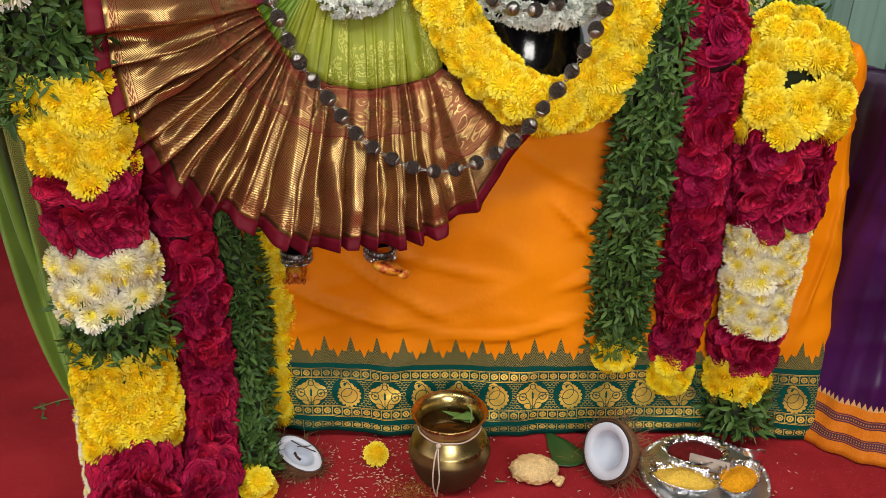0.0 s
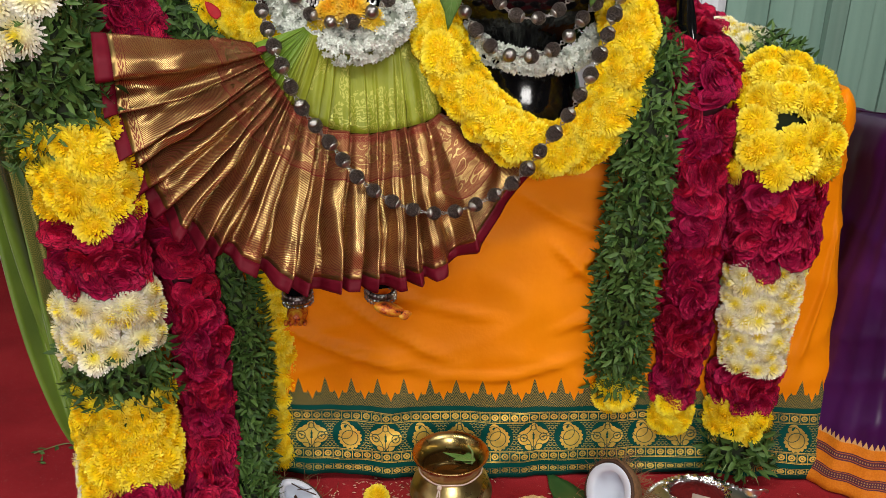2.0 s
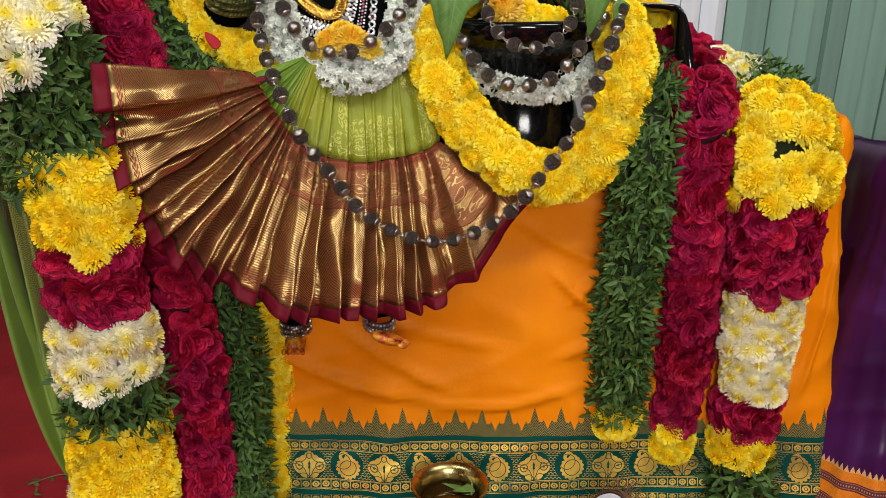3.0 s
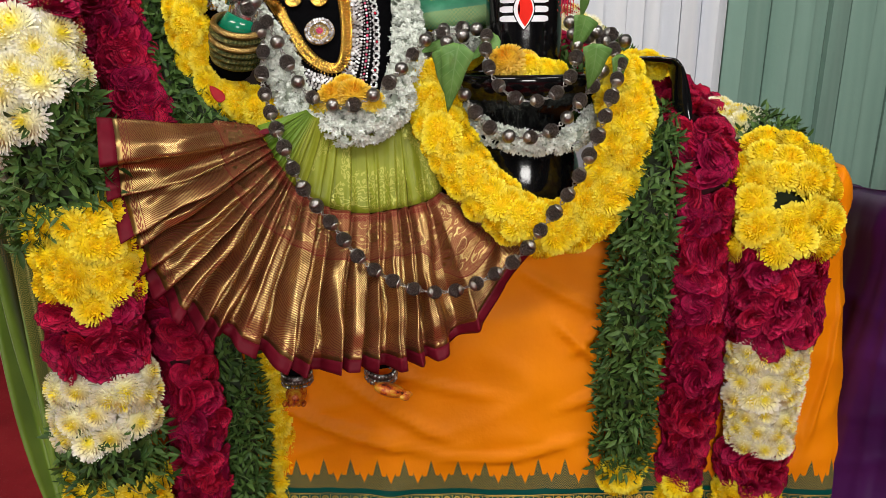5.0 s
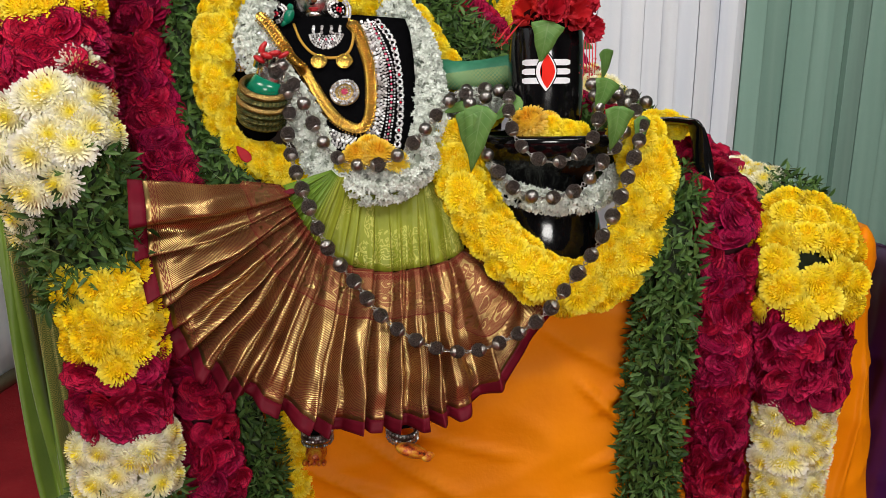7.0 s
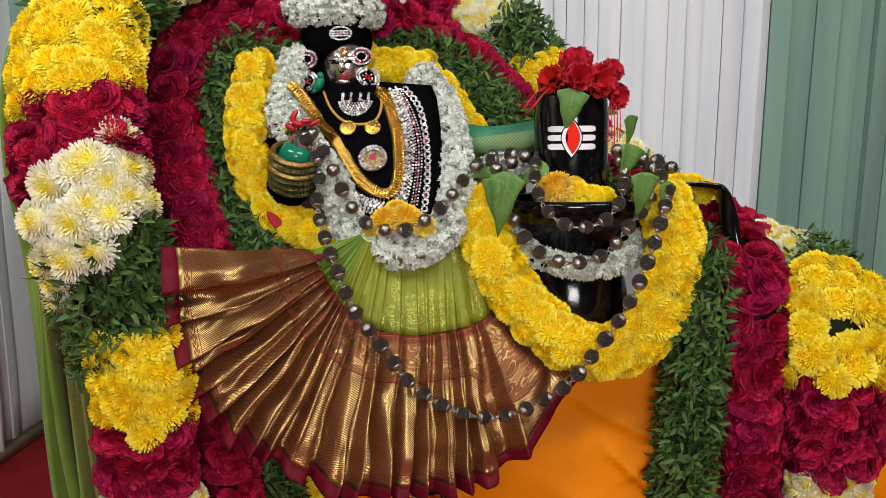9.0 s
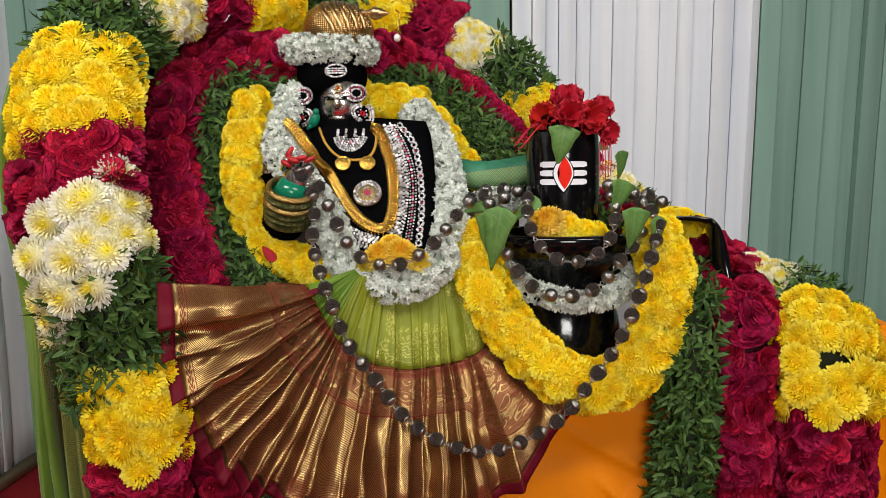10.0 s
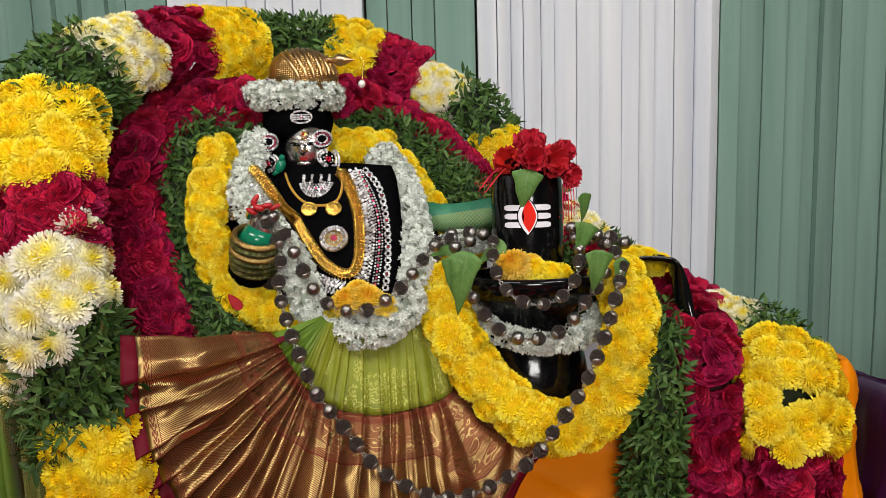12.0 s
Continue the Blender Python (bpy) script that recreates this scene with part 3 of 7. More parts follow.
def foot_material():
    n = Nodes("painted_foot", 0.45, 0.1)
    f = n.math("ADD", n.math("MULTIPLY", n.noise(70.0, 3), 0.7), n.math("MULTIPLY", n.noise(260.0, 2), 0.3))
    return n.done(n.ramp(f, [(0.36, (0.03, 0.008, 0.004)), (0.44, (0.40, 0.05, 0.01)), (0.52, (0.58, 0.19, 0.01)), (0.64, (0.66, 0.38, 0.03))]))


FOOT_PAINT = foot_material()
# glowing face of the added panels, none of them in view
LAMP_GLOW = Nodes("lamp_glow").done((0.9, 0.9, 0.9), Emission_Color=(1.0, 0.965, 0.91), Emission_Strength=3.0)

# ---- the place ----
LEFT, RIGHT, BACK, FRONT, HIGH = -1.72, 2.9, 2.85, -2.6, 2.75


def build_room():
    nx, ny = 60, 60
    xs, ys = np.linspace(LEFT - 0.1, RIGHT + 0.1, nx), np.linspace(FRONT, BACK + 0.15, ny)
    v = [(x, y, 0.0015 * noise.noise((x * 5, y * 5, 0)) - 0.0015) for x in xs for y in ys]
    v += [(x, y, -0.05) for x in (LEFT - 0.1, RIGHT + 0.1) for y in (FRONT, BACK + 0.15)]
    k = nx * ny
    shape("floor", v, grid(nx, ny) + [(k, k + 2, k + 3, k + 1)], CARPET)
    tagged(bpy.data.objects["floor"], "red felt carpet with faint creases and dirt", "carpet", kind="structure")
    # ceiling, front and right walls are unseen, added to close the room
    tagged(part("ceiling", box_bm((RIGHT - LEFT + 0.4, BACK - FRONT + 0.5, 0.08), ((LEFT + RIGHT) / 2, (FRONT + BACK) / 2, HIGH + 0.05)), WALL), "plain dark ceiling, added out of view", "ceiling", kind="structure")
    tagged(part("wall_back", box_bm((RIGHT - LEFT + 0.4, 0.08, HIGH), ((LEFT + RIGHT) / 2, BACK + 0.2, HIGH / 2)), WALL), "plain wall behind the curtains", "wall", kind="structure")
    tagged(part("wall_front", box_bm((RIGHT - LEFT + 0.4, 0.08, HIGH), ((LEFT + RIGHT) / 2, FRONT - 0.04, HIGH / 2)), WALL), "plain dark wall, added out of view", "wall", kind="structure")
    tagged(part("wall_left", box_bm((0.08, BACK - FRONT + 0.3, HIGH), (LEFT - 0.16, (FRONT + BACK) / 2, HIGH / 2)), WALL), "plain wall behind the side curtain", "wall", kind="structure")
    tagged(part("wall_right", box_bm((0.08, BACK - FRONT + 0.3, HIGH), (RIGHT + 0.04, (FRONT + BACK) / 2, HIGH / 2)), WALL), "plain dark wall, added out of view", "wall", kind="structure")
    tagged(part("baseboard", box_bm((0.05, 1.9, 0.035), (LEFT + 0.035, BACK - 0.95, 0.0175), 0.004), BOARD), "pale wooden board along the side curtain", "board", kind="structure")


def curtain(edges, depth, at, material, label, turn=False, lean=0.028):
    """A hanging pleated sheet. edges: where its knife pleats begin, in metres along it."""
    line = []
    pick = random.Random(int(abs(edges[0]) * 997))
    for a, b in zip(edges[:-1], edges[1:]):
        w = b - a
        d = depth * pick.uniform(0.5, 1.6)
        tuck = pick.uniform(0.02, 0.045)
        rise = pick.random() < 0.62
        bend = pick.uniform(0.5, 1.6)
        line += [(a + 0.0002, tuck), (a + 0.0012, 0.2 * tuck)]
        for f in np.linspace(0.03, 0.97, 7):
            g = f if rise else 1 - f
            line.append((a + w * f, -d * g ** bend - 0.25 * d * math.sin(math.pi * f)))
        line.append((b - 0.0002, tuck))
    zs = np.linspace(0.012, HIGH - 0.02, 18)
    v = []
    for i, (s, d) in enumerate(line):
        for z in zs:
            k = 1 + lean * (z - 1.0)
            wob = 0.010 * noise.noise((s * 3, z * 1.2, 5.0)) + 0.006 * noise.noise((s * 14, z * 1.6, 8.0))
            p = (s * k, at + d + wob, z) if not turn else (at - d - wob, s, z)
            v.append(p)
    f = grid(len(line), len(zs))
    ob = shape("curtain", v, f, material, thick=0.0006, smooth=False)
    ob.data.polygons.foreach_set("use_smooth", [True] * len(f))
    ob.data.set_sharp_from_angle(angle=radians(40))
    return tagged(ob, label, "curtain", "curtains round the stage")


def pleats(a, b, seed, lo=0.065, hi=0.105):
    r = random.Random(seed)
    out = [a]
    while out[-1] < b - hi:
        out.append(out[-1] + r.uniform(lo, hi))
    out[-1] = b
    return out


build_room()
green, white = "sage green pleated curtain hanging behind the seat", "white pleated curtain hanging behind the seat"
curtain(pleats(LEFT - 0.14, -0.957, 1), 0.022, BACK, CURTAIN_GREEN, green)
curtain(pleats(-0.952, -0.265, 2), 0.022, BACK - 0.004, CURTAIN_WHITE, white)
curtain(pleats(-0.260, 0.125, 3), 0.022, BACK, CURTAIN_GREEN, green)
curtain([0.130, 0.199, 0.25, 0.29, 0.356, 0.40, 0.48, 0.556, 0.641, 0.701, 0.751, 0.821, 0.902, 0.952, 0.988], 0.022, BACK - 0.004, CURTAIN_WHITE, white)
curtain([0.992, 1.052, 1.143, 1.217, 1.287, 1.344, 1.424, 1.504] + pleats(1.581, RIGHT, 5), 0.022, BACK, CURTAIN_GREEN, green)
curtain(pleats(0.2, BACK + 0.04, 6, 0.05, 0.11), 0.035, LEFT, CURTAIN_WHITE, "white pleated curtain along the side of the stage", True)
# fixtures made up to carry the unseen lamps
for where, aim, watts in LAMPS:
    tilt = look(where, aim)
    lt = thing("unseen_panel_light", where, "white panel light out of view, added to light the stage", "panel light", "panel lights")
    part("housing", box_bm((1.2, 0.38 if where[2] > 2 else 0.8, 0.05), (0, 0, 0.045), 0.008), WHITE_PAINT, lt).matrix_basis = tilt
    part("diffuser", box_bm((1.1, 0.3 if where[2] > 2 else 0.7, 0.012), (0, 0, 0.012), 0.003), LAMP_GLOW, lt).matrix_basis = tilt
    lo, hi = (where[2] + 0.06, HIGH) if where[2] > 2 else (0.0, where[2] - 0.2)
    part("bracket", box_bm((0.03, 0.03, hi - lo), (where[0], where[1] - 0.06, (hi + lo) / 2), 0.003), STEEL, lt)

# ---- the draped seat ----


def wrap_cloth(name, plan, tops, flare, material, label, category, seed, thick, deep=0.5, ripple=0.012, creases=(), slant=0.0):
    """Cloth over a block: plan is its front line from end to end, tops the height of the edge along it. It hangs to the floor and runs back over the top."""
    line, idx = smooth_line(plan, 30)
    top = np.interp(idx, range(len(tops)), tops)
    t = unit(np.gradient(line, axis=0))
    out = np.c_[t[:, 1], -t[:, 0], np.zeros(len(t))]
    run = np.r_[0, np.cumsum(np.linalg.norm(np.diff(line + out * flare, axis=0), axis=1))]
    rows = np.linspace(0, 1, 64)
    back = np.linspace(0, deep, 8)[1:]
    v, uv = [], []
    for i in range(len(line)):
        h = top[i]
        for r in rows:
            z = h * r
            fold = ripple * (1 - r) ** 0.7 * (noise.noise((run[i] * 7.0, z * 0.8, seed)) + 0.5 * noise.noise((run[i] * 19.0, z * 1.5, seed + 4)))
            sag = 0.012 * noise.noise((run[i] * 2.5 + z * 2.2, z * 5.0 - run[i] * 1.5, seed + 9)) + 0.006 * (1 - abs(noise.noise((run[i] * 3.0 - z * 4.0, z * 6.0, seed + 1))) * 2) ** 5
            for cx, cz, ca, cl, amp in creases:
                du, dv = run[i] - cx, z - cz
                along, off = du * math.cos(ca) + dv * math.sin(ca), dv * math.cos(ca) - du * math.sin(ca) - 0.8 * du * du
                sag += 2.4 * amp * math.exp(-(off / 0.0075) ** 2 - (along / cl) ** 4)
            push = flare * (1 - r) ** 1.6 + fold + sag
            rim = 0.02 * max(0.0, (r - 0.94) / 0.06) ** 2
            rise = slant * min(1.0, max(0.0, (0.62 - run[i]) / 0.35)) * (1 - r)
            lift = rise + 0.010 * max(0.0, noise.noise((run[i] * 4.0, 0.0, seed + 2))) * (1 - r) ** 6
            v.append(line[i] + out[i] * (push - rim) + np.array((0, 0, z + 0.003 + lift)))
            uv.append((run[i], z))
        for b in back:
            v.append(line[i] - out[i] * 0.02 + np.array((0, b, h + 0.006 * noise.noise((run[i] * 4, b * 6, seed)))))
            uv.append((run[i], h + b))
    ob = shape(name, v, grid(len(line), len(rows) + len(back)), material, None, uvs=uv, thick=thick)
    return tagged(ob, label, category)


def rounded_block(name, lo, hi, material, parent=None):
    size, mid = np.subtract(hi, lo), np.add(hi, lo) / 2
    return part(name, box_bm(tuple(size), tuple(mid), 0.015), material, parent)


bench = thing("bench", (0.15, 1.75, 0), "dark wooden bench hidden under silk cloth", "bench")
rounded_block("seat", (-0.58, 1.50, 0.58), (0.72, 2.02, 0.64), WOOD, bench)
for x in (-0.54, 0.68):
    for y in (1.54, 1.98):
        rounded_block("leg", (x - 0.03, y - 0.03, 0.0), (x + 0.03, y + 0.03, 0.578), WOOD, bench)
for x in (-0.585, 0.62):
    rounded_block("armrest", (x - 0.05, 1.52, 0.643), (x + 0.05, 1.98, 0.75), WOOD, bench)
rounded_block("backrest", (-0.58, 1.985, 0.645), (0.10, 2.025, 1.12), WOOD, bench)
wrap_cloth("silk_cloth", [(-0.62, 1.475, 0), (-0.35, 1.462, 0), (0.0, 1.465, 0), (0.3, 1.47, 0), (0.55, 1.472, 0), (0.70, 1.462, 0), (0.764, 1.468, 0), (0.783, 1.55, 0), (0.785, 1.8, 0)],
           [0.655, 0.655, 0.655, 0.66, 0.72, 0.775, 0.79, 0.79, 0.79], 0.080, ORANGE_SILK,
           "orange silk cloth with green and gold border, draped over the bench", "cloth", 3.0, 0.0015, 0.0, 0.013, slant=0.018,
           creases=[(0.42, 0.27, -0.35, 0.16, 0.008), (0.52, 0.31, -0.55, 0.12, 0.006), (0.90, 0.44, -0.7, 0.07, 0.007), (0.92, 0.47, 0.8, 0.06, 0.006), (0.95, 0.36, 0.5, 0.10, 0.006), (0.75, 0.22, 0.12, 0.14, 0.005), (0.98, 0.24, 0.45, 0.07, 0.006), (0.62, 0.36, -0.25, 0.10, 0.004), (0.85, 0.55, -0.5, 0.09, 0.005), (1.38, 0.4, 1.3, 0.15, 0.005)])
wrap_cloth("silk_cloth", [(0.85, 1.72, 0), (0.85, 1.56, 0), (0.852, 1.455, 0), (0.885, 1.408, 0), (0.96, 1.395, 0), (1.15, 1.385, 0), (1.4, 1.39, 0), (1.6, 1.41, 0)],
           [0.72, 0.73, 0.740, 0.745, 0.745, 0.745, 0.745, 0.745], 0.122, PURPLE_SILK,
           "purple silk cloth with striped orange border hung over a rack", "cloth", 12.0, 0.0015, 0.05, 0.036)
rounded_block("wooden_rack", (0.96, 1.47, 0.0), (1.6, 1.505, 0.72), WOOD)
tagged(bpy.data.objects["wooden_rack"], "dark wooden rack hidden under purple silk", "rack")


def cushion_top():
    """The seat cloth lying flat behind the front edge, on which the figures sit."""
    xs, ys = np.linspace(-0.60, 0.70, 40), np.linspace(1.482, 1.97, 16)
    v = [(x, y, 0.6565 + 0.004 * noise.noise((x * 8, y * 8, 2)) + (0.0 if x < 0.52 else 0.10 * min(1, (x - 0.52) / 0.08))) for x in xs for y in ys]
    ob = shape("seat_cloth", v, grid(40, 16), plain("orange_seat_silk", (0.75, 0.22, 0.003), 0.4, 0, 0.1, 10, 0.05), thick=0.012)
    tagged(ob, "orange silk laid flat over the bench seat", "cloth")


cushion_top()


def sari_drape():
    """Olive silk falling beside the seat, tucked up high and gathered to a point near the floor."""
    left = smooth_line([(-0.845, 1.50, 1.36), (-0.862, 1.43, 1.24), (-0.868, 1.41, 1.05), (-0.842, 1.385, 0.87), (-0.822, 1.37, 0.60), (-0.782, 1.34, 0.36), (-0.725, 1.30, 0.18), (-0.69, 1.29, 0.12)], 10)[0]
    right = smooth_line([(-0.60, 1.62, 1.36), (-0.60, 1.55, 1.24), (-0.60, 1.50, 1.05), (-0.60, 1.44, 0.87), (-0.59, 1.40, 0.60), (-0.58, 1.36, 0.36), (-0.60, 1.31, 0.18), (-0.62, 1.29, 0.12)], 10)[0]
    n, m = len(left), 61
    pts, uvs = [], []
    for j in range(m):
        f = j / (m - 1)
        for i in range(n):
            p = left[i] * (1 - f) + right[i] * f
            g = i / (n - 1)
            depth = 0.034 * (0.4 + 0.6 * math.sin(math.pi * min(1, g * 1.1)))
            p = p + np.array((0.006, -1, 0.0)) * depth * (0.7 * math.sin(f * 38 + 2.6 * math.sin(g * 3.5)) + 0.4 * math.sin(f * 71 + g * 9) + 0.5 * math.sin(f * 13 + 1))
            pts.append(p)
            uvs.append((f * 0.36, g * 1.3))
    top = thing("sari_drape", (-0.7, 1.29, 0.12), "olive green silk sari with gold patterned border hanging beside the seat", "cloth")
    for name, a, b, label in (("front_panel", 0, 10, "plain olive green silk"), ("gold_border", 10, 50, "dark olive silk with woven gold lattice"), ("back_panel", 50, 60, "plain olive green silk")):
        shape(name, pts[a * n:(b + 1) * n], grid(b - a + 1, n), OLIVE_SILK, top, label, uvs=uvs[a * n:(b + 1) * n], thick=0.0015)

sari_drape()

# ---- flowers ----


def petal(length, width, start, rise, curl, segs=3, cup=0.25, tip=0.5):
    """One petal that grows along +x from start, as points and faces; rise and curl in radians."""
    v, x, z, a = [], start, 0.0, rise
    step = length / segs
    for i in range(segs + 1):
        f = i / segs
        w = width * (0.45 + 0.55 * math.sin(math.pi * min(1.0, 0.25 + f * 0.6))) * (1.0 if i < segs else tip)
        v += [(x, -w / 2, z + cup * w * 0.5), (x, w / 2, z + cup * w * 0.5)]
        if i < segs:
            x += step * math.cos(a)
            z += step * math.sin(a)
            a += curl / segs
    return np.array(v), [(2 * i, 2 * i + 2, 2 * i + 3, 2 * i + 1) for i in range(segs)]


def turn_z(v, a):
    c, s = math.cos(a), math.sin(a)
    return np.c_[v[:, 0] * c - v[:, 1] * s, v[:, 0] * s + v[:, 1] * c, v[:, 2]]


def chrysanthemum(seed, wide=0.074):
    """A dense flower head of unit width: short blunt incurved petals all over a low dome."""
    r = random.Random(seed)
    bits, count = [], 230
    for i in range(count):
        f = (i + 0.5) / count
        p = math.acos(1 - f * 1.25)
        rise = math.pi / 2 - p * 0.98 + r.uniform(-0.26, 0.26)
        v, q = petal((0.10 + 0.055 * f) * r.uniform(0.75, 1.25), wide * (0.75 + 0.35 * f) * r.uniform(0.85, 1.15), 0.0, rise, r.uniform(-0.3, 1.0) * f, 2, 0.55, 0.78)
        v[:, 0] += 0.36 * math.sin(p)
        v[:, 2] += 0.25 * math.cos(p) + 0.02
        bits.append((turn_z(v, i * 2.39996 + r.uniform(-0.1, 0.1)), q))
    cap = lathe([(0.0, 0.265), (0.14, 0.24), (0.28, 0.155), (0.36, 0.02), (0.25, -0.1), (0.0, -0.16)], 12)
    return joined(bits + [cap])


def rose(seed):
    """A full-blown rose of unit width, seen from above: crowded upright wavy petals round a tight heart."""
    r = random.Random(seed)
    bits = []
    layers = ((0.39, 7, 0.62, 0.27), (0.35, 6, 0.92, 0.30), (0.31, 6, 1.12, 0.33), (0.265, 5, 1.22, 0.335), (0.222, 5, 1.26, 0.338), (0.185, 4, 1.32, 0.335), (0.148, 4, 1.36, 0.33), (0.112, 4, 1.4, 0.32), (0.075, 3, 1.44, 0.31), (0.045, 3, 1.47, 0.30), (0.02, 2, 1.5, 0.29))
    sx, sy = r.uniform(-0.05, 0.05), r.uniform(-0.05, 0.05)
    for k, (rad, count, lean, high) in enumerate(layers):
        off = r.uniform(0, 6)
        for i in range(count):
            mid = off + 2 * math.pi * i / count + r.uniform(-0.2, 0.2)
            span = 2 * math.pi / count * r.uniform(1.3, 1.75)
            nu, nv = 7, 4
            tilt = lean + r.uniform(-0.2, 0.15)
            ph, roll = r.uniform(0, 6), r.uniform(0.02, 0.08)
            top = r.uniform(0.85, 1.1)
            v = []
            for a in range(nu):
                fa = a / (nu - 1) - 0.5
                drop = 1 - 0.35 * abs(2 * fa) ** 3
                for b in range(nv):
                    fb = b / (nv - 1)
                    rr = rad + high * fb * math.cos(tilt) * drop + roll * max(0.0, fb - 0.6) * 2.2 + 0.05 * abs(fa)
                    zz = -0.05 + high * top * fb * math.sin(tilt) * drop - 0.06 * max(0.0, fb - 0.7)
                    wave = 0.034 * fb * (math.sin(fa * 9 + ph) + 0.7 * math.sin(fa * 17 + ph * 2))
                    ang = mid + fa * span
                    v.append(((rr + wave) * math.cos(ang) + sx * fb * k / 10, (rr + wave) * math.sin(ang) + sy * fb * k / 10, zz + wave * 0.7))
            bits.append((np.array(v), grid(nu, nv)))
    seat = Vector((seed * 3.1, 0, 0))
    bits = [(np.array([q * 0.80 + 0.038 * np.array(noise.noise_vector(Vector(q) * 3.4 + seat)) for q in b[0]]), b[1]) for b in bits]
    heart = lathe([(0.0, 0.10), (0.10, 0.08), (0.22, 0.04), (0.32, -0.03), (0.25, -0.2), (0.0, -0.25)], 10)
    v, f = joined(bits + [heart])
    # each petal grows from the heart
    base, k = sum(len(b[0]) for b in bits), 0
    for bit, _ in bits:
        a = int(round(math.atan2(bit[12][1], bit[12][0]) / (2 * math.pi) * 10)) % 10
        f.append((k + 12, k + 16, base + a * 6 + 2))
        k += len(bit)
    # map: across a petal, and from its foot to its rim
    uv = [(a / 6 + 3 * i, b / 3) for i in range(len(bits)) for a in range(7) for b in range(4)]
    return v, f, uv + [(0, 0)] * (len(v) - len(uv))


def blossom():
    """A jasmine blossom of unit width: two whorls of short round petals on a tube."""
    bits = []
    for k, (n, rise, le) in enumerate(((6, 0.3, 0.42), (5, 0.85, 0.36))):
        for i in range(n):
            v, f = petal(le, 0.22, 0.06, rise, 0.3, 2, 0.35, 0.35)
            bits.append((turn_z(v, 2 * math.pi * (i + 0.4 * k) / n), f))
    bits.append(lathe([(0.0, 0.16), (0.09, 0.08), (0.05, -0.4)], 5))
    return joined(bits)


def leaflet():
    """A small pointed leaf along +x, unit long, folded at its rib."""
    v = np.array([(0, 0, 0), (0.3, -0.145, 0.05), (0.3, 0, 0.0), (0.3, 0.145, 0.05), (0.68, -0.125, 0.02), (0.68, 0, -0.03), (0.68, 0.125, 0.02), (1, 0, -0.09)])
    return v, [(0, 1, 2), (0, 2, 3), (1, 4, 5, 2), (2, 5, 6, 3), (4, 7, 5), (5, 7, 6)]


def meshes_of(kind, maker, count, material):
    return [mesh_of(kind, *maker(s), material) for s in range(count)]


YELLOW_HEADS = meshes_of("chrysanthemum", chrysanthemum, 4, YELLOW)
CREAM_HEADS = meshes_of("chrysanthemum", lambda s: chrysanthemum(s + 20, wide=0.062), 4, CREAM)
AMBER_HEADS = meshes_of("chrysanthemum", lambda s: chrysanthemum(s + 40, wide=0.07), 2, AMBER)
ROSE_HEADS = []
for k in range(6):
    verts, faces, across = rose(k)
    ROSE_HEADS.append(mesh_of("rose", verts, faces, ROSE, uvs=across))
HEADS = {"yellow": ("chrysanthemum", YELLOW_HEADS), "white": ("chrysanthemum", CREAM_HEADS), "rose": ("rose", ROSE_HEADS)}
LEAFLET, BLOSSOM = leaflet(), blossom()


class Rope:
    """The middle line of a garland with its own directions: along, outward and across."""

    def __init__(self, pts, out=(0, -1, 0.3)):
        self.p, self.k = smooth_line(pts, 14)
        self.t = unit(np.gradient(self.p, axis=0))
        o = out(self.p) if callable(out) else np.asarray(out, float)
        o = np.broadcast_to(o, self.p.shape)
        self.n = unit(o - self.t * (o * self.t).sum(1, keepdims=True))
        self.b = np.cross(self.t, self.n)
        self.s = np.r_[0, np.cumsum(np.linalg.norm(np.diff(self.p, axis=0), axis=1))]

    def at(self, s):
        g = lambda a: np.array([np.interp(s, self.s, a[:, i]) for i in range(3)])
        return g(self.p), unit(g(self.t)), unit(g(self.n)), unit(g(self.b))

    def span(self, k0, k1):
        return np.interp([k0, k1], self.k, self.s)


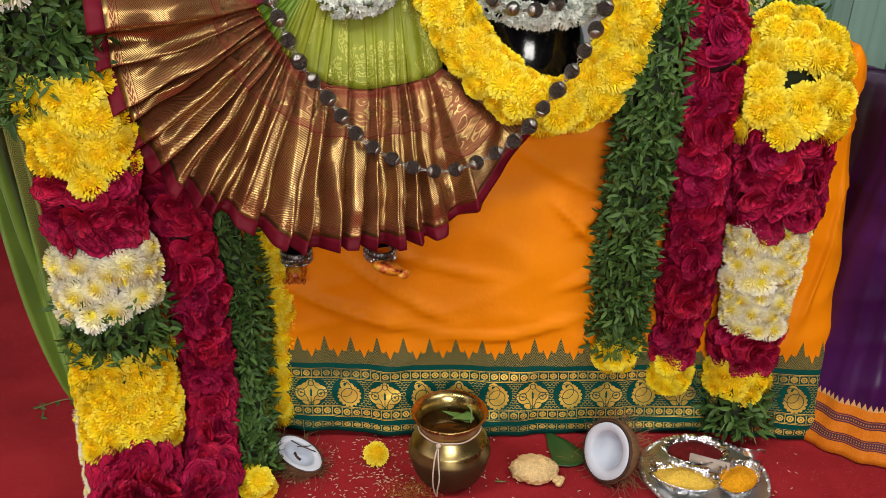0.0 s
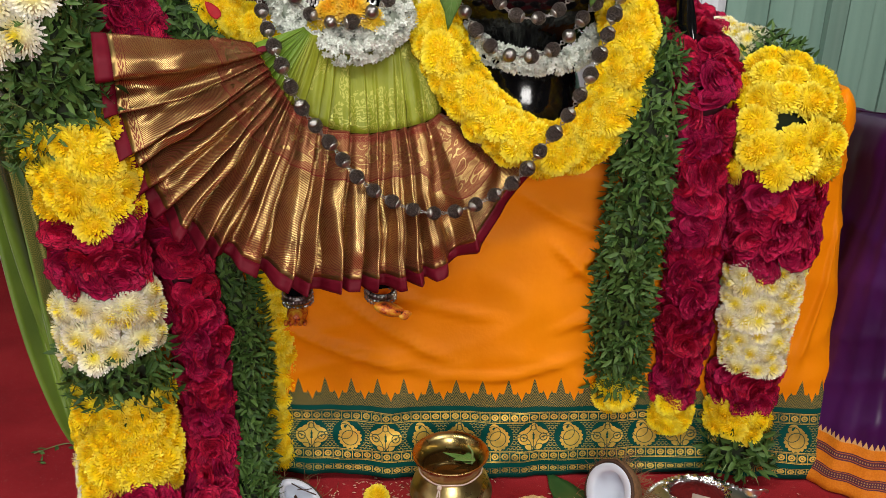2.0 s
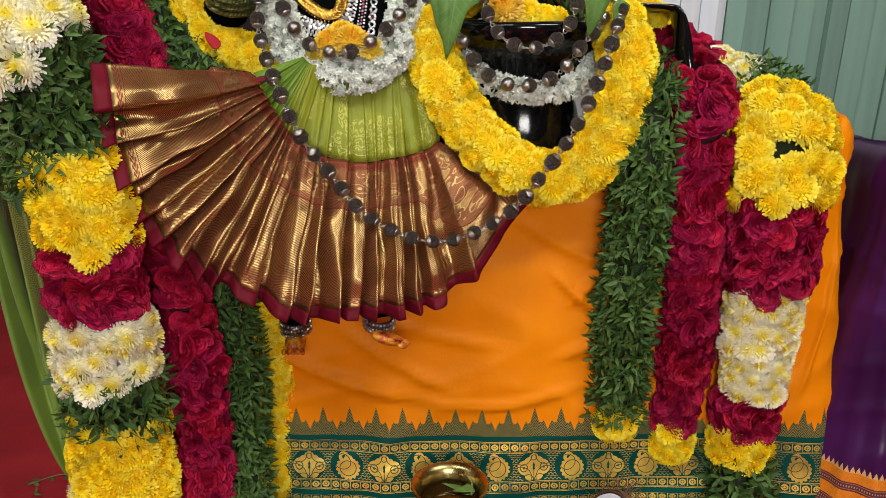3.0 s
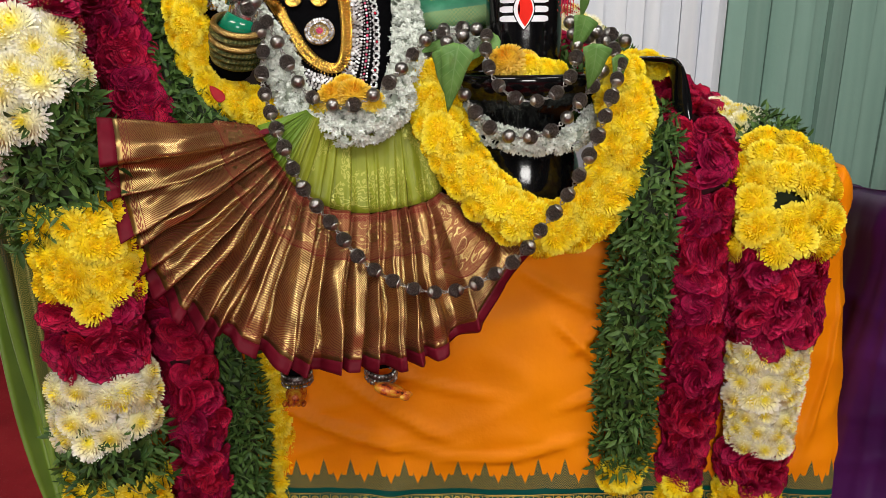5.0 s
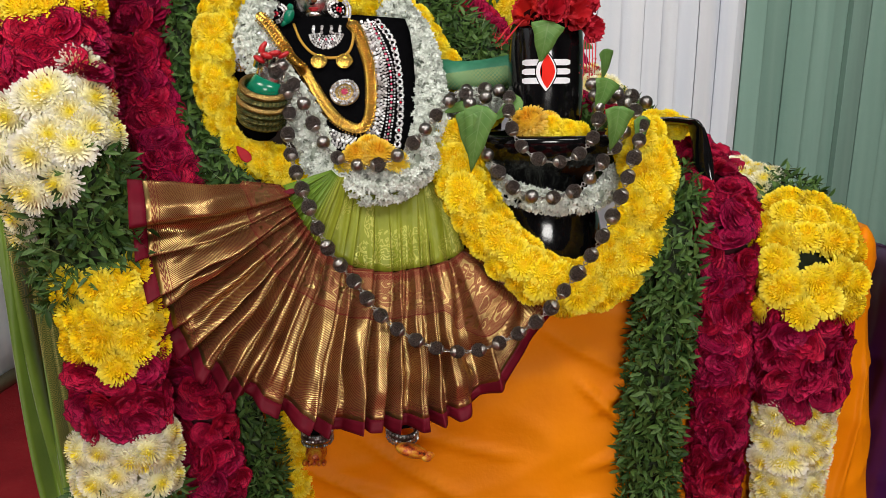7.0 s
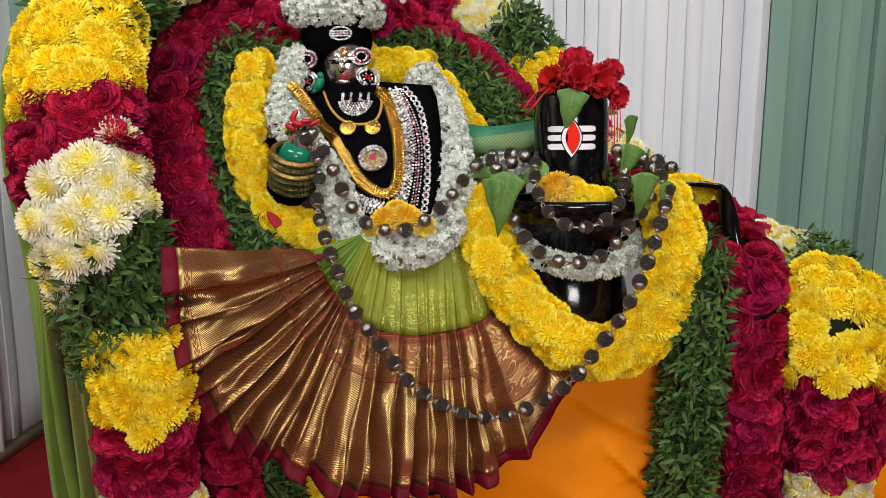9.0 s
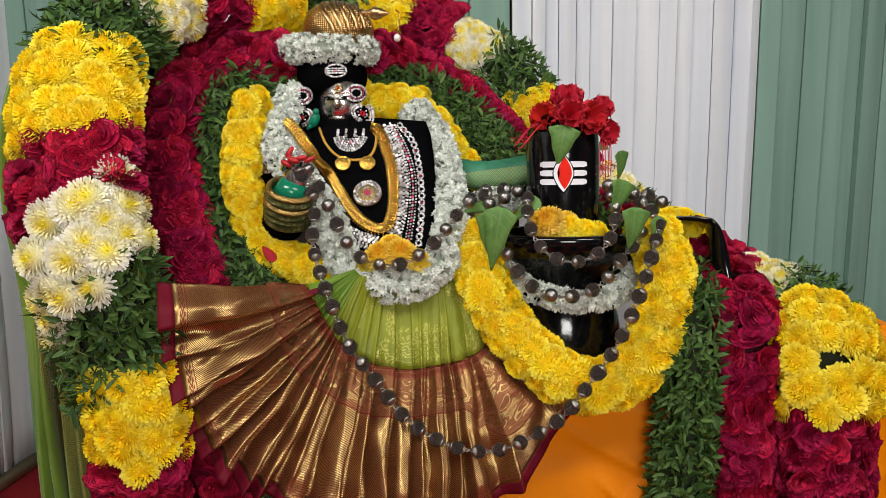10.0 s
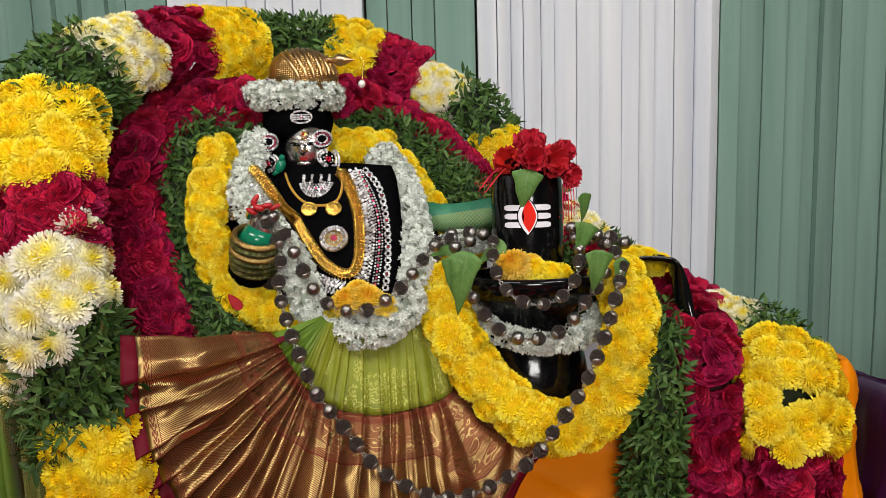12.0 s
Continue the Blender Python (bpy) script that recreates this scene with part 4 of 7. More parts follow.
def garland(name, label, pts, sections, core, out=(0, -1, 0.3), gaps=(), wrap=105.0, group="flower garlands"):
    """sections: (from, to, kind, width, depth, flower width), from and to in points of the line."""
    rope = Rope(pts, out)
    low = rope.p[np.argmin(rope.p[:, 2])]
    top = thing(name, (low[0], low[1], max(0.0, low[2] - 0.05)), label, "garland", group)
    leaves, stems = [], []
    for k0, k1, kind, width, depth, size, *slope in sections:
        skew = slope[0] * width / 2 if slope else 0.0
        s0, s1 = rope.span(k0, k1)
        length = s1 - s0
        line = np.array([rope.at(s)[0] for s in np.linspace(s0, s1, max(4, int(length / 0.03)))])
        shrink = 0.5 if kind != "leaf" else 0.62
        # beside a gap, the hole's shade is put into a near-black core
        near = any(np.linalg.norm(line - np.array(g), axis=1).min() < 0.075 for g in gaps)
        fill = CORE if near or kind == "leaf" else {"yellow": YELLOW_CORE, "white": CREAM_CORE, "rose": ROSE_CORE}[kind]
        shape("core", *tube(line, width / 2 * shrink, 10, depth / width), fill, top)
        if kind == "leaf":
            count = int(length * (width + depth) * 1.7 / 0.000095 * (0.028 / size) ** 2)
            for _ in range(count):
                s = rng.uniform(s0 - 0.012, s1 + 0.012)
                phi = np.radians(rng.uniform(-wrap - 15, wrap + 15))
                c, t, n, b = rope.at(s + skew * math.sin(phi))
                o = unit(n * math.cos(phi) + b * math.sin(phi))
                rad = rng.uniform(0.72, 1.02)
                place = c + rad * (n * math.cos(phi) * depth / 2 + b * math.sin(phi) * width / 2)
                lie = unit(o * rng.uniform(0.0, 0.7) + t * rng.normal(0, 0.7) + b * rng.normal(0, 0.6))
                z = unit(o + 0.55 * rng.normal(size=3))
                z = unit(z - lie * (z @ lie))
                m = np.eye(4)
                le = size * rng.uniform(0.7, 1.25)
                m[:3, 0], m[:3, 1], m[:3, 2], m[:3, 3] = lie * le, np.cross(z, lie) * le, z * le, place
                (stems if rng.random() < 0.05 else leaves).append(m)
            continue
        plainname, heads = HEADS[kind]
        rows = max(1, round(length / (size * (0.60 if kind != "rose" else 0.62))))
        arc = math.radians(wrap * 2) * math.sqrt((width ** 2 + depth ** 2) / 8)
        across = max(1, round(arc / (size * (0.64 if kind != "rose" else 0.66))))
        for i in range(rows):
            s = s0 + (i + 0.5) * length / rows
            for j in range(across):
                f = (j + 0.5 + (0.25 if i % 2 else -0.25)) / across - 0.5
                phi = math.radians(2 * wrap * f) + rng.normal(0, 0.06)
                c, t, n, b = rope.at(s + skew * math.sin(phi) + rng.normal(0, size * 0.15))
                o = unit(n * math.cos(phi) / depth + b * math.sin(phi) / width)
                rad = 1 - (0.36 if kind == "rose" else 0.52) * size / width
                place = c + rad * (n * math.cos(phi) * depth / 2 + b * math.sin(phi) * width / 2)
                if any(np.linalg.norm(place - np.array(g)) < 0.21 * size for g in gaps):
                    # a head pushed aside leaves a small hole
                    place = place + b * 0.36 * size + t * 0.1 * size
                face = unit(o + 0.22 * rng.normal(size=3) + 0.15 * n)
                m = facing(place, face, rng.uniform(0, 6.28), size * rng.uniform(1.0, 1.2))
                if kind == "rose":
                    # pressed together on the string
                    m[:3, :3] = m[:3, :3] @ np.diag((rng.uniform(0.68, 0.95), rng.uniform(1.0, 1.25), rng.uniform(0.75, 0.95)))
                ob = under(new(plainname, heads[rng.integers(len(heads))]), top)
                ob.matrix_basis = Matrix(m.tolist())
        # heads close the free ends
        for s, way, end in ((s0, -1, k0 <= 0), (s1, 1, k1 >= len(pts) - 1)):
            if not end:
                continue
            c, t, n, b = rope.at(s)
            for phi in (-0.9, 0.9, 3.1):
                o = n * math.cos(phi) * depth / 2 + b * math.sin(phi) * width / 2
                ob = under(new(plainname, heads[rng.integers(len(heads))]), top)
                ob.matrix_basis = Matrix(facing(c + 0.45 * o + t * way * size * 0.12, unit(t * way + 0.5 * n + o / width), rng.uniform(0, 6.28), size * 1.05).tolist())
    if leaves:
        shape("leaves", *scatter(*LEAFLET, leaves), LEAF, top, "small dark green leaves", kind="stuff")
    if stems:
        shape("pale_greenery", *scatter(*LEAFLET, np.array(stems) @ np.diag((1.1, 0.22, 0.3, 1))), STEM, top, "pale green stems", kind="stuff")
    return top


# the thick outer garland: from the floor up over the back of the seat and down the other side
OUTER = [(-0.53, 1.04, 0.085), (-0.536, 1.12, 0.1), (-0.568, 1.208, 0.205), (-0.57, 1.22, 0.349), (-0.576, 1.221, 0.447), (-0.569, 1.218, 0.57), (-0.571, 1.214, 0.703), (-0.6, 1.224, 0.825),
         (-0.635, 1.209, 0.974), (-0.67, 1.259, 1.108), (-0.695, 1.334, 1.248), (-0.689, 1.424, 1.344), (-0.634, 1.535, 1.416), (-0.556, 1.666, 1.461), (-0.457, 1.797, 1.486), (-0.347, 1.908, 1.501)]
OUTER += [(-0.215, 1.949, 1.486), (-0.113, 1.959, 1.429), (-0.008, 1.959, 1.383), (0.087, 1.939, 1.314), (0.14, 1.92, 1.222), (0.229, 1.87, 1.095), (0.374, 1.769, 0.972), (0.441, 1.708, 0.920),
         (0.508, 1.659, 0.872), (0.572, 1.619, 0.838), (0.63, 1.538, 0.822), (0.625, 1.418, 0.753), (0.618, 1.398, 0.655), (0.614, 1.392, 0.564), (0.612, 1.398, 0.39), (0.612, 1.40, 0.26),
         (0.600, 1.398, 0.19), (0.600, 1.39, 0.115), (0.606, 1.375, 0.035)]
BANDS = [
    (0.0, 1.35, "rose", 0.14, 0.12, 0.059), (1.4, 2.75, "yellow", 0.165, 0.12, 0.06), (2.7, 3.55, "leaf", 0.175, 0.12, 0.026), (3.4, 4.52, "white", 0.175, 0.12, 0.058, 0.2),
    (4.54, 5.52, "rose", 0.155, 0.12, 0.060), (5.5, 6.6, "yellow", 0.152, 0.12, 0.058), (6.55, 7.72, "leaf", 0.195, 0.13, 0.027, 0.3), (7.58, 8.42, "white", 0.20, 0.13, 0.064, 0.45),
    (8.43, 9.22, "rose", 0.21, 0.13, 0.064, 0.25), (9.2, 10.45, "yellow", 0.205, 0.13, 0.06, 0.1), (10.35, 11.6, "leaf", 0.20, 0.13, 0.026, -0.3), (11.5, 12.33, "white", 0.17, 0.12, 0.055),
    (12.33, 13.25, "rose", 0.17, 0.12, 0.059), (13.25, 14.15, "yellow", 0.17, 0.12, 0.055), (14.05, 15.5, "leaf", 0.135, 0.12, 0.028)]
BANDS += [(15.5, 16.35, "yellow", 0.16, 0.12, 0.055),
    (16.35, 17.4, "rose", 0.17, 0.12, 0.055), (17.4, 18.35, "white", 0.13, 0.11, 0.05), (18.3, 19.5, "leaf", 0.15, 0.11, 0.028), (19.5, 20.6, "yellow", 0.13, 0.11, 0.05),
    (20.6, 21.3, "rose", 0.12, 0.10, 0.050), (21.2, 21.75, "white", 0.11, 0.10, 0.05), (21.7, 22.2, "leaf", 0.10, 0.09, 0.024), (22.2, 23.35, "yellow", 0.12, 0.10, 0.052),
    (23.35, 24.6, "rose", 0.13, 0.11, 0.052), (24.4, 25.75, "white", 0.13, 0.11, 0.052), (25.65, 26.45, "leaf", 0.15, 0.11, 0.024), (26.35, 26.85, "yellow", 0.18, 0.13, 0.062), (26.85, 27.6, "yellow", 0.185, 0.13, 0.062), (27.6, 28.1, "yellow", 0.185, 0.13, 0.062),
    (28.0, 29.47, "rose", 0.165, 0.12, 0.059), (29.45, 30.2, "white", 0.14, 0.11, 0.054), (30.2, 31.0, "white", 0.12, 0.11, 0.052), (31.0, 32.18, "rose", 0.13, 0.10, 0.050), (32.2, 33.05, "yellow", 0.122, 0.09, 0.055),
    (33.0, 34.0, "leaf", 0.12, 0.09, 0.03)]
garland("flower_garland", "thick garland banded with yellow and white chrysanthemums, roses and leaves", OUTER, BANDS, CORE, gaps=[(0.594, 1.352, 0.768)])
garland("chrysanthemum_garland", "end of a white chrysanthemum garland lying behind the roses", [(-0.625, 1.17, 0.035), (-0.645, 1.215, 0.07), (-0.66, 1.25, 0.15), (-0.668, 1.27, 0.23)], [(0, 2.2, "white", 0.06, 0.06, 0.045), (2.2, 3.0, "yellow", 0.055, 0.05, 0.04)], CORE)
ROSES = [(-0.415, 1.06, 0.06), (-0.418, 1.15, 0.07), (-0.449, 1.275, 0.135), (-0.453, 1.303, 0.328), (-0.46, 1.309, 0.451), (-0.482, 1.325, 0.534), (-0.536, 1.401, 0.71), (-0.551, 1.452, 0.875),
         (-0.598, 1.482, 1.015), (-0.618, 1.522, 1.146), (-0.609, 1.572, 1.247), (-0.543, 1.642, 1.32), (-0.437, 1.693, 1.328), (-0.318, 1.774, 1.358), (-0.215, 1.844, 1.362), (-0.132, 1.874, 1.321),
         (-0.026, 1.875, 1.255), (0.073, 1.865, 1.152), (0.264, 1.764, 0.988), (0.405, 1.639, 0.898), (0.461, 1.579, 0.883), (0.48, 1.499, 0.847), (0.486, 1.439, 0.763), (0.477, 1.428, 0.681),
         (0.485, 1.423, 0.52), (0.482, 1.427, 0.388), (0.478, 1.427, 0.276), (0.472, 1.426, 0.18), (0.466, 1.421, 0.114)]
garland("rose_garland", "long garland of crimson roses ending in a yellow chrysanthemum tassel", ROSES, [
    (0, 6.0, "rose", 0.098, 0.10, 0.052), (6.0, 12.0, "rose", 0.125, 0.10, 0.057), (12.0, 18.0, "rose", 0.10, 0.09, 0.050), (18.0, 22.3, "rose", 0.125, 0.10, 0.059), (22.12, 26.0, "rose", 0.104, 0.09, 0.055), (26.0, 27.2, "rose", 0.085, 0.08, 0.050),
    (27.2, 28.0, "yellow", 0.085, 0.075, 0.05)], ROSE_CORE)
LEAVES = [(-0.345, 1.18, 0.045), (-0.356, 1.21, 0.05), (-0.379, 1.29, 0.1), (-0.391, 1.365, 0.22), (-0.39, 1.381, 0.361), (-0.409, 1.387, 0.453), (-0.452, 1.429, 0.639), (-0.442, 1.47, 0.814),
         (-0.432, 1.49, 0.896), (-0.496, 1.51, 0.954), (-0.543, 1.54, 1.053), (-0.545, 1.56, 1.155), (-0.527, 1.6, 1.241), (-0.44, 1.7, 1.286), (-0.327, 1.841, 1.295), (-0.218, 1.841, 1.301),
         (-0.117, 1.822, 1.263), (-0.014, 1.822, 1.188), (0.062, 1.802, 1.113), (0.256, 1.71, 0.949), (0.364, 1.599, 0.883), (0.399, 1.519, 0.863), (0.39, 1.449, 0.807), (0.375, 1.424, 0.736),
         (0.369, 1.419, 0.632), (0.36, 1.413, 0.524), (0.353, 1.418, 0.407), (0.352, 1.422, 0.294), (0.35, 1.422, 0.217), (0.352, 1.417, 0.17)]
garland("leaf_garland", "long garland of small green leaves ending in a yellow chrysanthemum tassel", LEAVES, [
    (0, 1.0, "yellow", 0.06, 0.06, 0.05), (1.0, 7.0, "leaf", 0.084, 0.08, 0.022), (7.0, 13.0, "leaf", 0.12, 0.10, 0.024), (13.0, 19.0, "leaf", 0.105, 0.09, 0.024), (19.0, 23.5, "leaf", 0.108, 0.10, 0.026), (23.5, 28.2, "leaf", 0.106, 0.095, 0.024),
    (28.0, 29.0, "yellow", 0.09, 0.08, 0.05)], CORE)
INNER = [(-0.352, 1.41, 0.04), (-0.342, 1.44, 0.162), (-0.338, 1.442, 0.295), (-0.343, 1.446, 0.416), (-0.345, 1.485, 0.651), (-0.304, 1.489, 0.817), (-0.317, 1.479, 0.891), (-0.404, 1.484, 0.943),
         (-0.452, 1.493, 1.01), (-0.468, 1.503, 1.108), (-0.462, 1.533, 1.195), (-0.441, 1.583, 1.254), (-0.347, 1.734, 1.274), (-0.219, 1.755, 1.244), (-0.158, 1.765, 1.247), (-0.097, 1.77, 1.203),
         (-0.051, 1.755, 1.135), (0.0, 1.735, 1.07), (0.061, 1.715, 0.999)]
garland("chrysanthemum_garland", "garland of yellow chrysanthemums framing the seated figure", INNER, [
    (0, 5.0, "yellow", 0.075, 0.08, 0.05), (5.0, 10.65, "yellow", 0.066, 0.07, 0.046), (12.4, 14.4, "yellow", 0.075, 0.065, 0.046), (14.4, 18.0, "yellow", 0.05, 0.05, 0.042)], CORE)
LINGA_RING = [(-0.02, 1.535, 0.975), (-0.005, 1.48, 0.885), (0.055, 1.435, 0.785), (0.127, 1.405, 0.722), (0.200, 1.395, 0.697), (0.272, 1.405, 0.730), (0.318, 1.425, 0.812), (0.336, 1.45, 0.90), (0.322, 1.50, 0.975)]
garland("chrysanthemum_garland", "thick yellow chrysanthemum garland slung round the black stone", LINGA_RING, [(0, 8.0, "yellow", 0.090, 0.078, 0.054)], CORE, wrap=110)


JASMINE_CORE = plain("jasmine_core", (0.42, 0.47, 0.38), 0.9)


def jasmine(name, label, pts, width, depth, size=0.0195, out=(0, -1, 0.35), wrap=130.0):
    rope = Rope(pts, out)
    length = rope.s[-1]
    spots = []
    for _ in range(int(length * (width + depth) * 1.9 / (size * size) * 4.3)):
        c, t, n, b = rope.at(rng.uniform(0, length))
        phi = math.radians(rng.uniform(-wrap, wrap))
        o = unit(n * math.cos(phi) / depth + b * math.sin(phi) / width)
        place = c + rng.uniform(0.72, 1.02) * (n * math.cos(phi) * depth / 2 + b * math.sin(phi) * width / 2)
        spots.append(facing(place, unit(o + 0.45 * rng.normal(size=3)), rng.uniform(0, 6.28), size * rng.uniform(0.8, 1.2)))
    low = rope.p[np.argmin(rope.p[:, 2])]
    top = thing(name, tuple(low), label, "garland", "jasmine garlands")
    shape("core", *tube(rope.p, width * 0.25, 8, depth / width), JASMINE_CORE, top)
    shape("blossoms", *scatter(*BLOSSOM, spots), JASMINE, top, "pale white jasmine blossoms", kind="stuff")
    return top


jasmine("jasmine_garland", "white jasmine garland hung round the seated figure", [(-0.40, 1.66, 1.262), (-0.405, 1.56, 1.19), (-0.392, 1.51, 1.14), (-0.360, 1.485, 1.09), (-0.305, 1.475, 1.02), (-0.268, 1.46, 0.93), (-0.205, 1.445, 0.89),
        (-0.140, 1.445, 0.882), (-0.085, 1.465, 0.92), (-0.064, 1.525, 0.994), (-0.072, 1.605, 1.080), (-0.097, 1.675, 1.160), (-0.135, 1.72, 1.212), (-0.16, 1.76, 1.24)], 0.064, 0.052, wrap=165)
RING = [(-0.328 + 0.086 * math.cos(a), 1.70 + 0.075 * math.sin(a), 1.353 + 0.006 * math.sin(a)) for a in np.linspace(0, 2 * np.pi, 15)]
jasmine("jasmine_garland", "white jasmine ring round the crown of the figure", RING, 0.056, 0.05, wrap=180, out=lambda p: p - np.array((-0.328, 1.70, 1.335)), size=0.0175)
jasmine("jasmine_garland", "short white jasmine string round the black stone", [(0.045, 1.53, 0.90), (0.085, 1.475, 0.866), (0.15, 1.445, 0.849), (0.20, 1.44, 0.848), (0.255, 1.46, 0.862), (0.295, 1.51, 0.90)], 0.035, 0.036, size=0.022)
jasmine("jasmine_garland", "short white jasmine string behind the black stone", [(-0.03, 1.58, 1.02), (0.02, 1.60, 1.035), (0.07, 1.63, 1.03)], 0.04, 0.035)

# ---- the pleated skirt ----
WAIST = [(-0.24, 1.405, 0.917), (-0.238, 1.407, 0.914), (-0.235, 1.41, 0.91), (-0.23, 1.415, 0.905), (-0.223, 1.42, 0.902), (-0.195, 1.46, 0.902), (-0.16, 1.47, 0.887), (-0.1, 1.48, 0.887), (-0.072, 1.49, 0.885), (-0.052, 1.495, 0.883), (-0.036, 1.498, 0.879), (-0.022, 1.5, 0.877)]
PANEL = [(-0.320, 1.37, 0.893), (-0.308, 1.37, 0.867), (-0.295, 1.37, 0.840), (-0.283, 1.375, 0.815), (-0.267, 1.38, 0.790), (-0.218, 1.40, 0.746), (-0.152, 1.415, 0.727), (-0.097, 1.425, 0.731), (-0.05, 1.435, 0.738), (-0.025, 1.445, 0.746), (-0.01, 1.455, 0.755), (0.001, 1.46, 0.76)]
EDGE = [(-0.514, 1.18, 0.925), (-0.517, 1.19, 0.817), (-0.509, 1.225, 0.703), (-0.458, 1.24, 0.607), (-0.373, 1.25, 0.542), (-0.253, 1.26, 0.479), (-0.167, 1.28, 0.473), (-0.088, 1.30, 0.470), (-0.006, 1.32, 0.481), (0.056, 1.35, 0.519), (0.119, 1.37, 0.599), (0.156, 1.40, 0.644)]


def skirt():
    per = 60
    w, k = smooth_line(WAIST, per)
    p, _ = smooth_line(PANEL, per)
    e, _ = smooth_line(EDGE, per)
    n = len(k)
    # pleats crowd on the left and in the middle, and lie flat and broad at the right end
    turns = np.interp(k, [0, 0.9, 2, 5, 8, 9.2, 11], [0, 1.0, 3.8, 11.2, 17.6, 18.3, 18.8]) * 2 * np.pi
    rand = np.array([noise.noise((t * 0.32, 0.0, 3.3)) for t in turns])
    turns = turns + 2.3 * rand
    swell = 0.72 + 0.85 * np.array([noise.noise((t * 0.21, 7.0, 1.0)) for t in turns])

    def rows(lo, hi, f0, f1, count):
        """Rows between two lines; f is how far the pleats have opened."""
        out = []
        for f in np.linspace(0, 1, count):
            base = lo * (1 - f) + hi * f
            d = unit(np.gradient(base, axis=0))
            down = unit(hi - lo)
            nrm = unit(np.cross(d, down))
            nrm = nrm * np.where((nrm[:, 1] > 0), -1, 1)[:, None]
            o = f0 + (f1 - f0) * f
            bow = 0.016 * math.sin(math.pi * f) * (f1 - f0)
            local = 1 + 0.45 * np.array([noise.noise((t * 0.35, f * 4.0, 9.0)) for t in turns])
            a = (0.003 + 0.054 * o ** 0.85) * swell * local * (1.0 if f1 > 0.5 else 0.3 + 0.7 * f * f)
            wavy = np.array([noise.noise((t * 0.16, f * 4.5 + o * 2, 5.0)) for t in turns]) * 0.016 * o
            lag = turns / 2 + 0.25 * o * f + 1.25 * o * np.array([noise.noise((t * 0.11, f * 1.7 + o, 2.0)) for t in turns])
            # round ridges with tight tucks between them, each leaning on the next
            h = np.abs(np.sin(lag)) ** 1.35
            lean = np.sign(np.sin(lag) * np.cos(lag)) * np.abs(np.cos(lag)) ** 1.5
            q = base + nrm * (a * (h - 0.5) + wavy + bow)[:, None] + d * (a * (0.35 * (h - 0.5) + 0.14 * lean))[:, None] + down * (a * 0.45 * (h - 0.6) * o * f)[:, None]
            if f1 < 0.5:
                q = q + nrm * (0.0014 * (0.3 + f) * np.abs(np.sin(turns * 1.0 + 1)))[:, None]
            out.append(q)
        return out

    lime = rows(w, p, 0.0, 0.22, 12)
    full = rows(p, e, 0.22, 1.0, 40)
    cut = 37
    reach = np.r_[0, np.cumsum(np.linalg.norm(np.diff(full[25], axis=0), axis=1))]
    run = reach / reach[-1] * 0.87
    top = thing("pleated_skirt", (-0.2, 1.3, 0.47), "pleated lime silk skirt with maroon and gold border, fanned out", "skirt")

    def sheet(name, bands, material, v0, v1, label):
        m = len(bands)
        v = np.stack(bands, 1).reshape(-1, 3)
        uv = np.stack([np.repeat(run, m), np.tile(np.linspace(v0, v1, m), n)], 1)
        shape(name, v, grid(n, m), material, top, label, uvs=uv, thick=0.0008)

    sheet("upper_panel", lime, LIME_SILK, 0.0, 0.13, "lime green silk with faint gold paisleys")
    sheet("brocade_border", full[:cut], BROCADE, 0.0, 0.283, "maroon silk with gold brocade stripes")
    sheet("hem", full[cut - 1:], HEM, 0.283, 0.31, "plain maroon hem")
    return top


skirt()

# ---- the seated figure: one plain shape ----


def blob(at, size, turn=(0, 0, 0), n=20, m=12):
    ang = np.linspace(-np.pi / 2, np.pi / 2, m)
    v, f = lathe([(max(1e-4, math.cos(a)), math.sin(a)) for a in ang], n)
    r = np.array(Euler([radians(t) for t in turn]).to_matrix())
    return (v * np.asarray(size)) @ r.T + np.asarray(at), f


TRUNK = [(0.66, -0.20, 1.60, 0.17, 0.13), (0.80, -0.19, 1.60, 0.16, 0.12), (0.92, -0.195, 1.56, 0.125, 0.075), (1.00, -0.205, 1.575, 0.115, 0.07), (1.10, -0.222, 1.605, 0.125, 0.065), (1.17, -0.235, 1.635, 0.128, 0.055), (1.197, -0.238, 1.66, 0.120, 0.045), (1.205, -0.25, 1.68, 0.05, 0.04)]


def chest(x, z, lift=0.006):
    """How far forward the front of the trunk stands at this place."""
    t = np.array(TRUNK)
    cx, cy, rx, ry = (np.interp(z, t[:, 0], t[:, i]) for i in (1, 2, 3, 4))
    c = min(0.98, abs(x - cx) / rx) ** (1 / 0.75)
    return cy - ry * max(0.0, 1 - c * c) ** 0.375 - lift


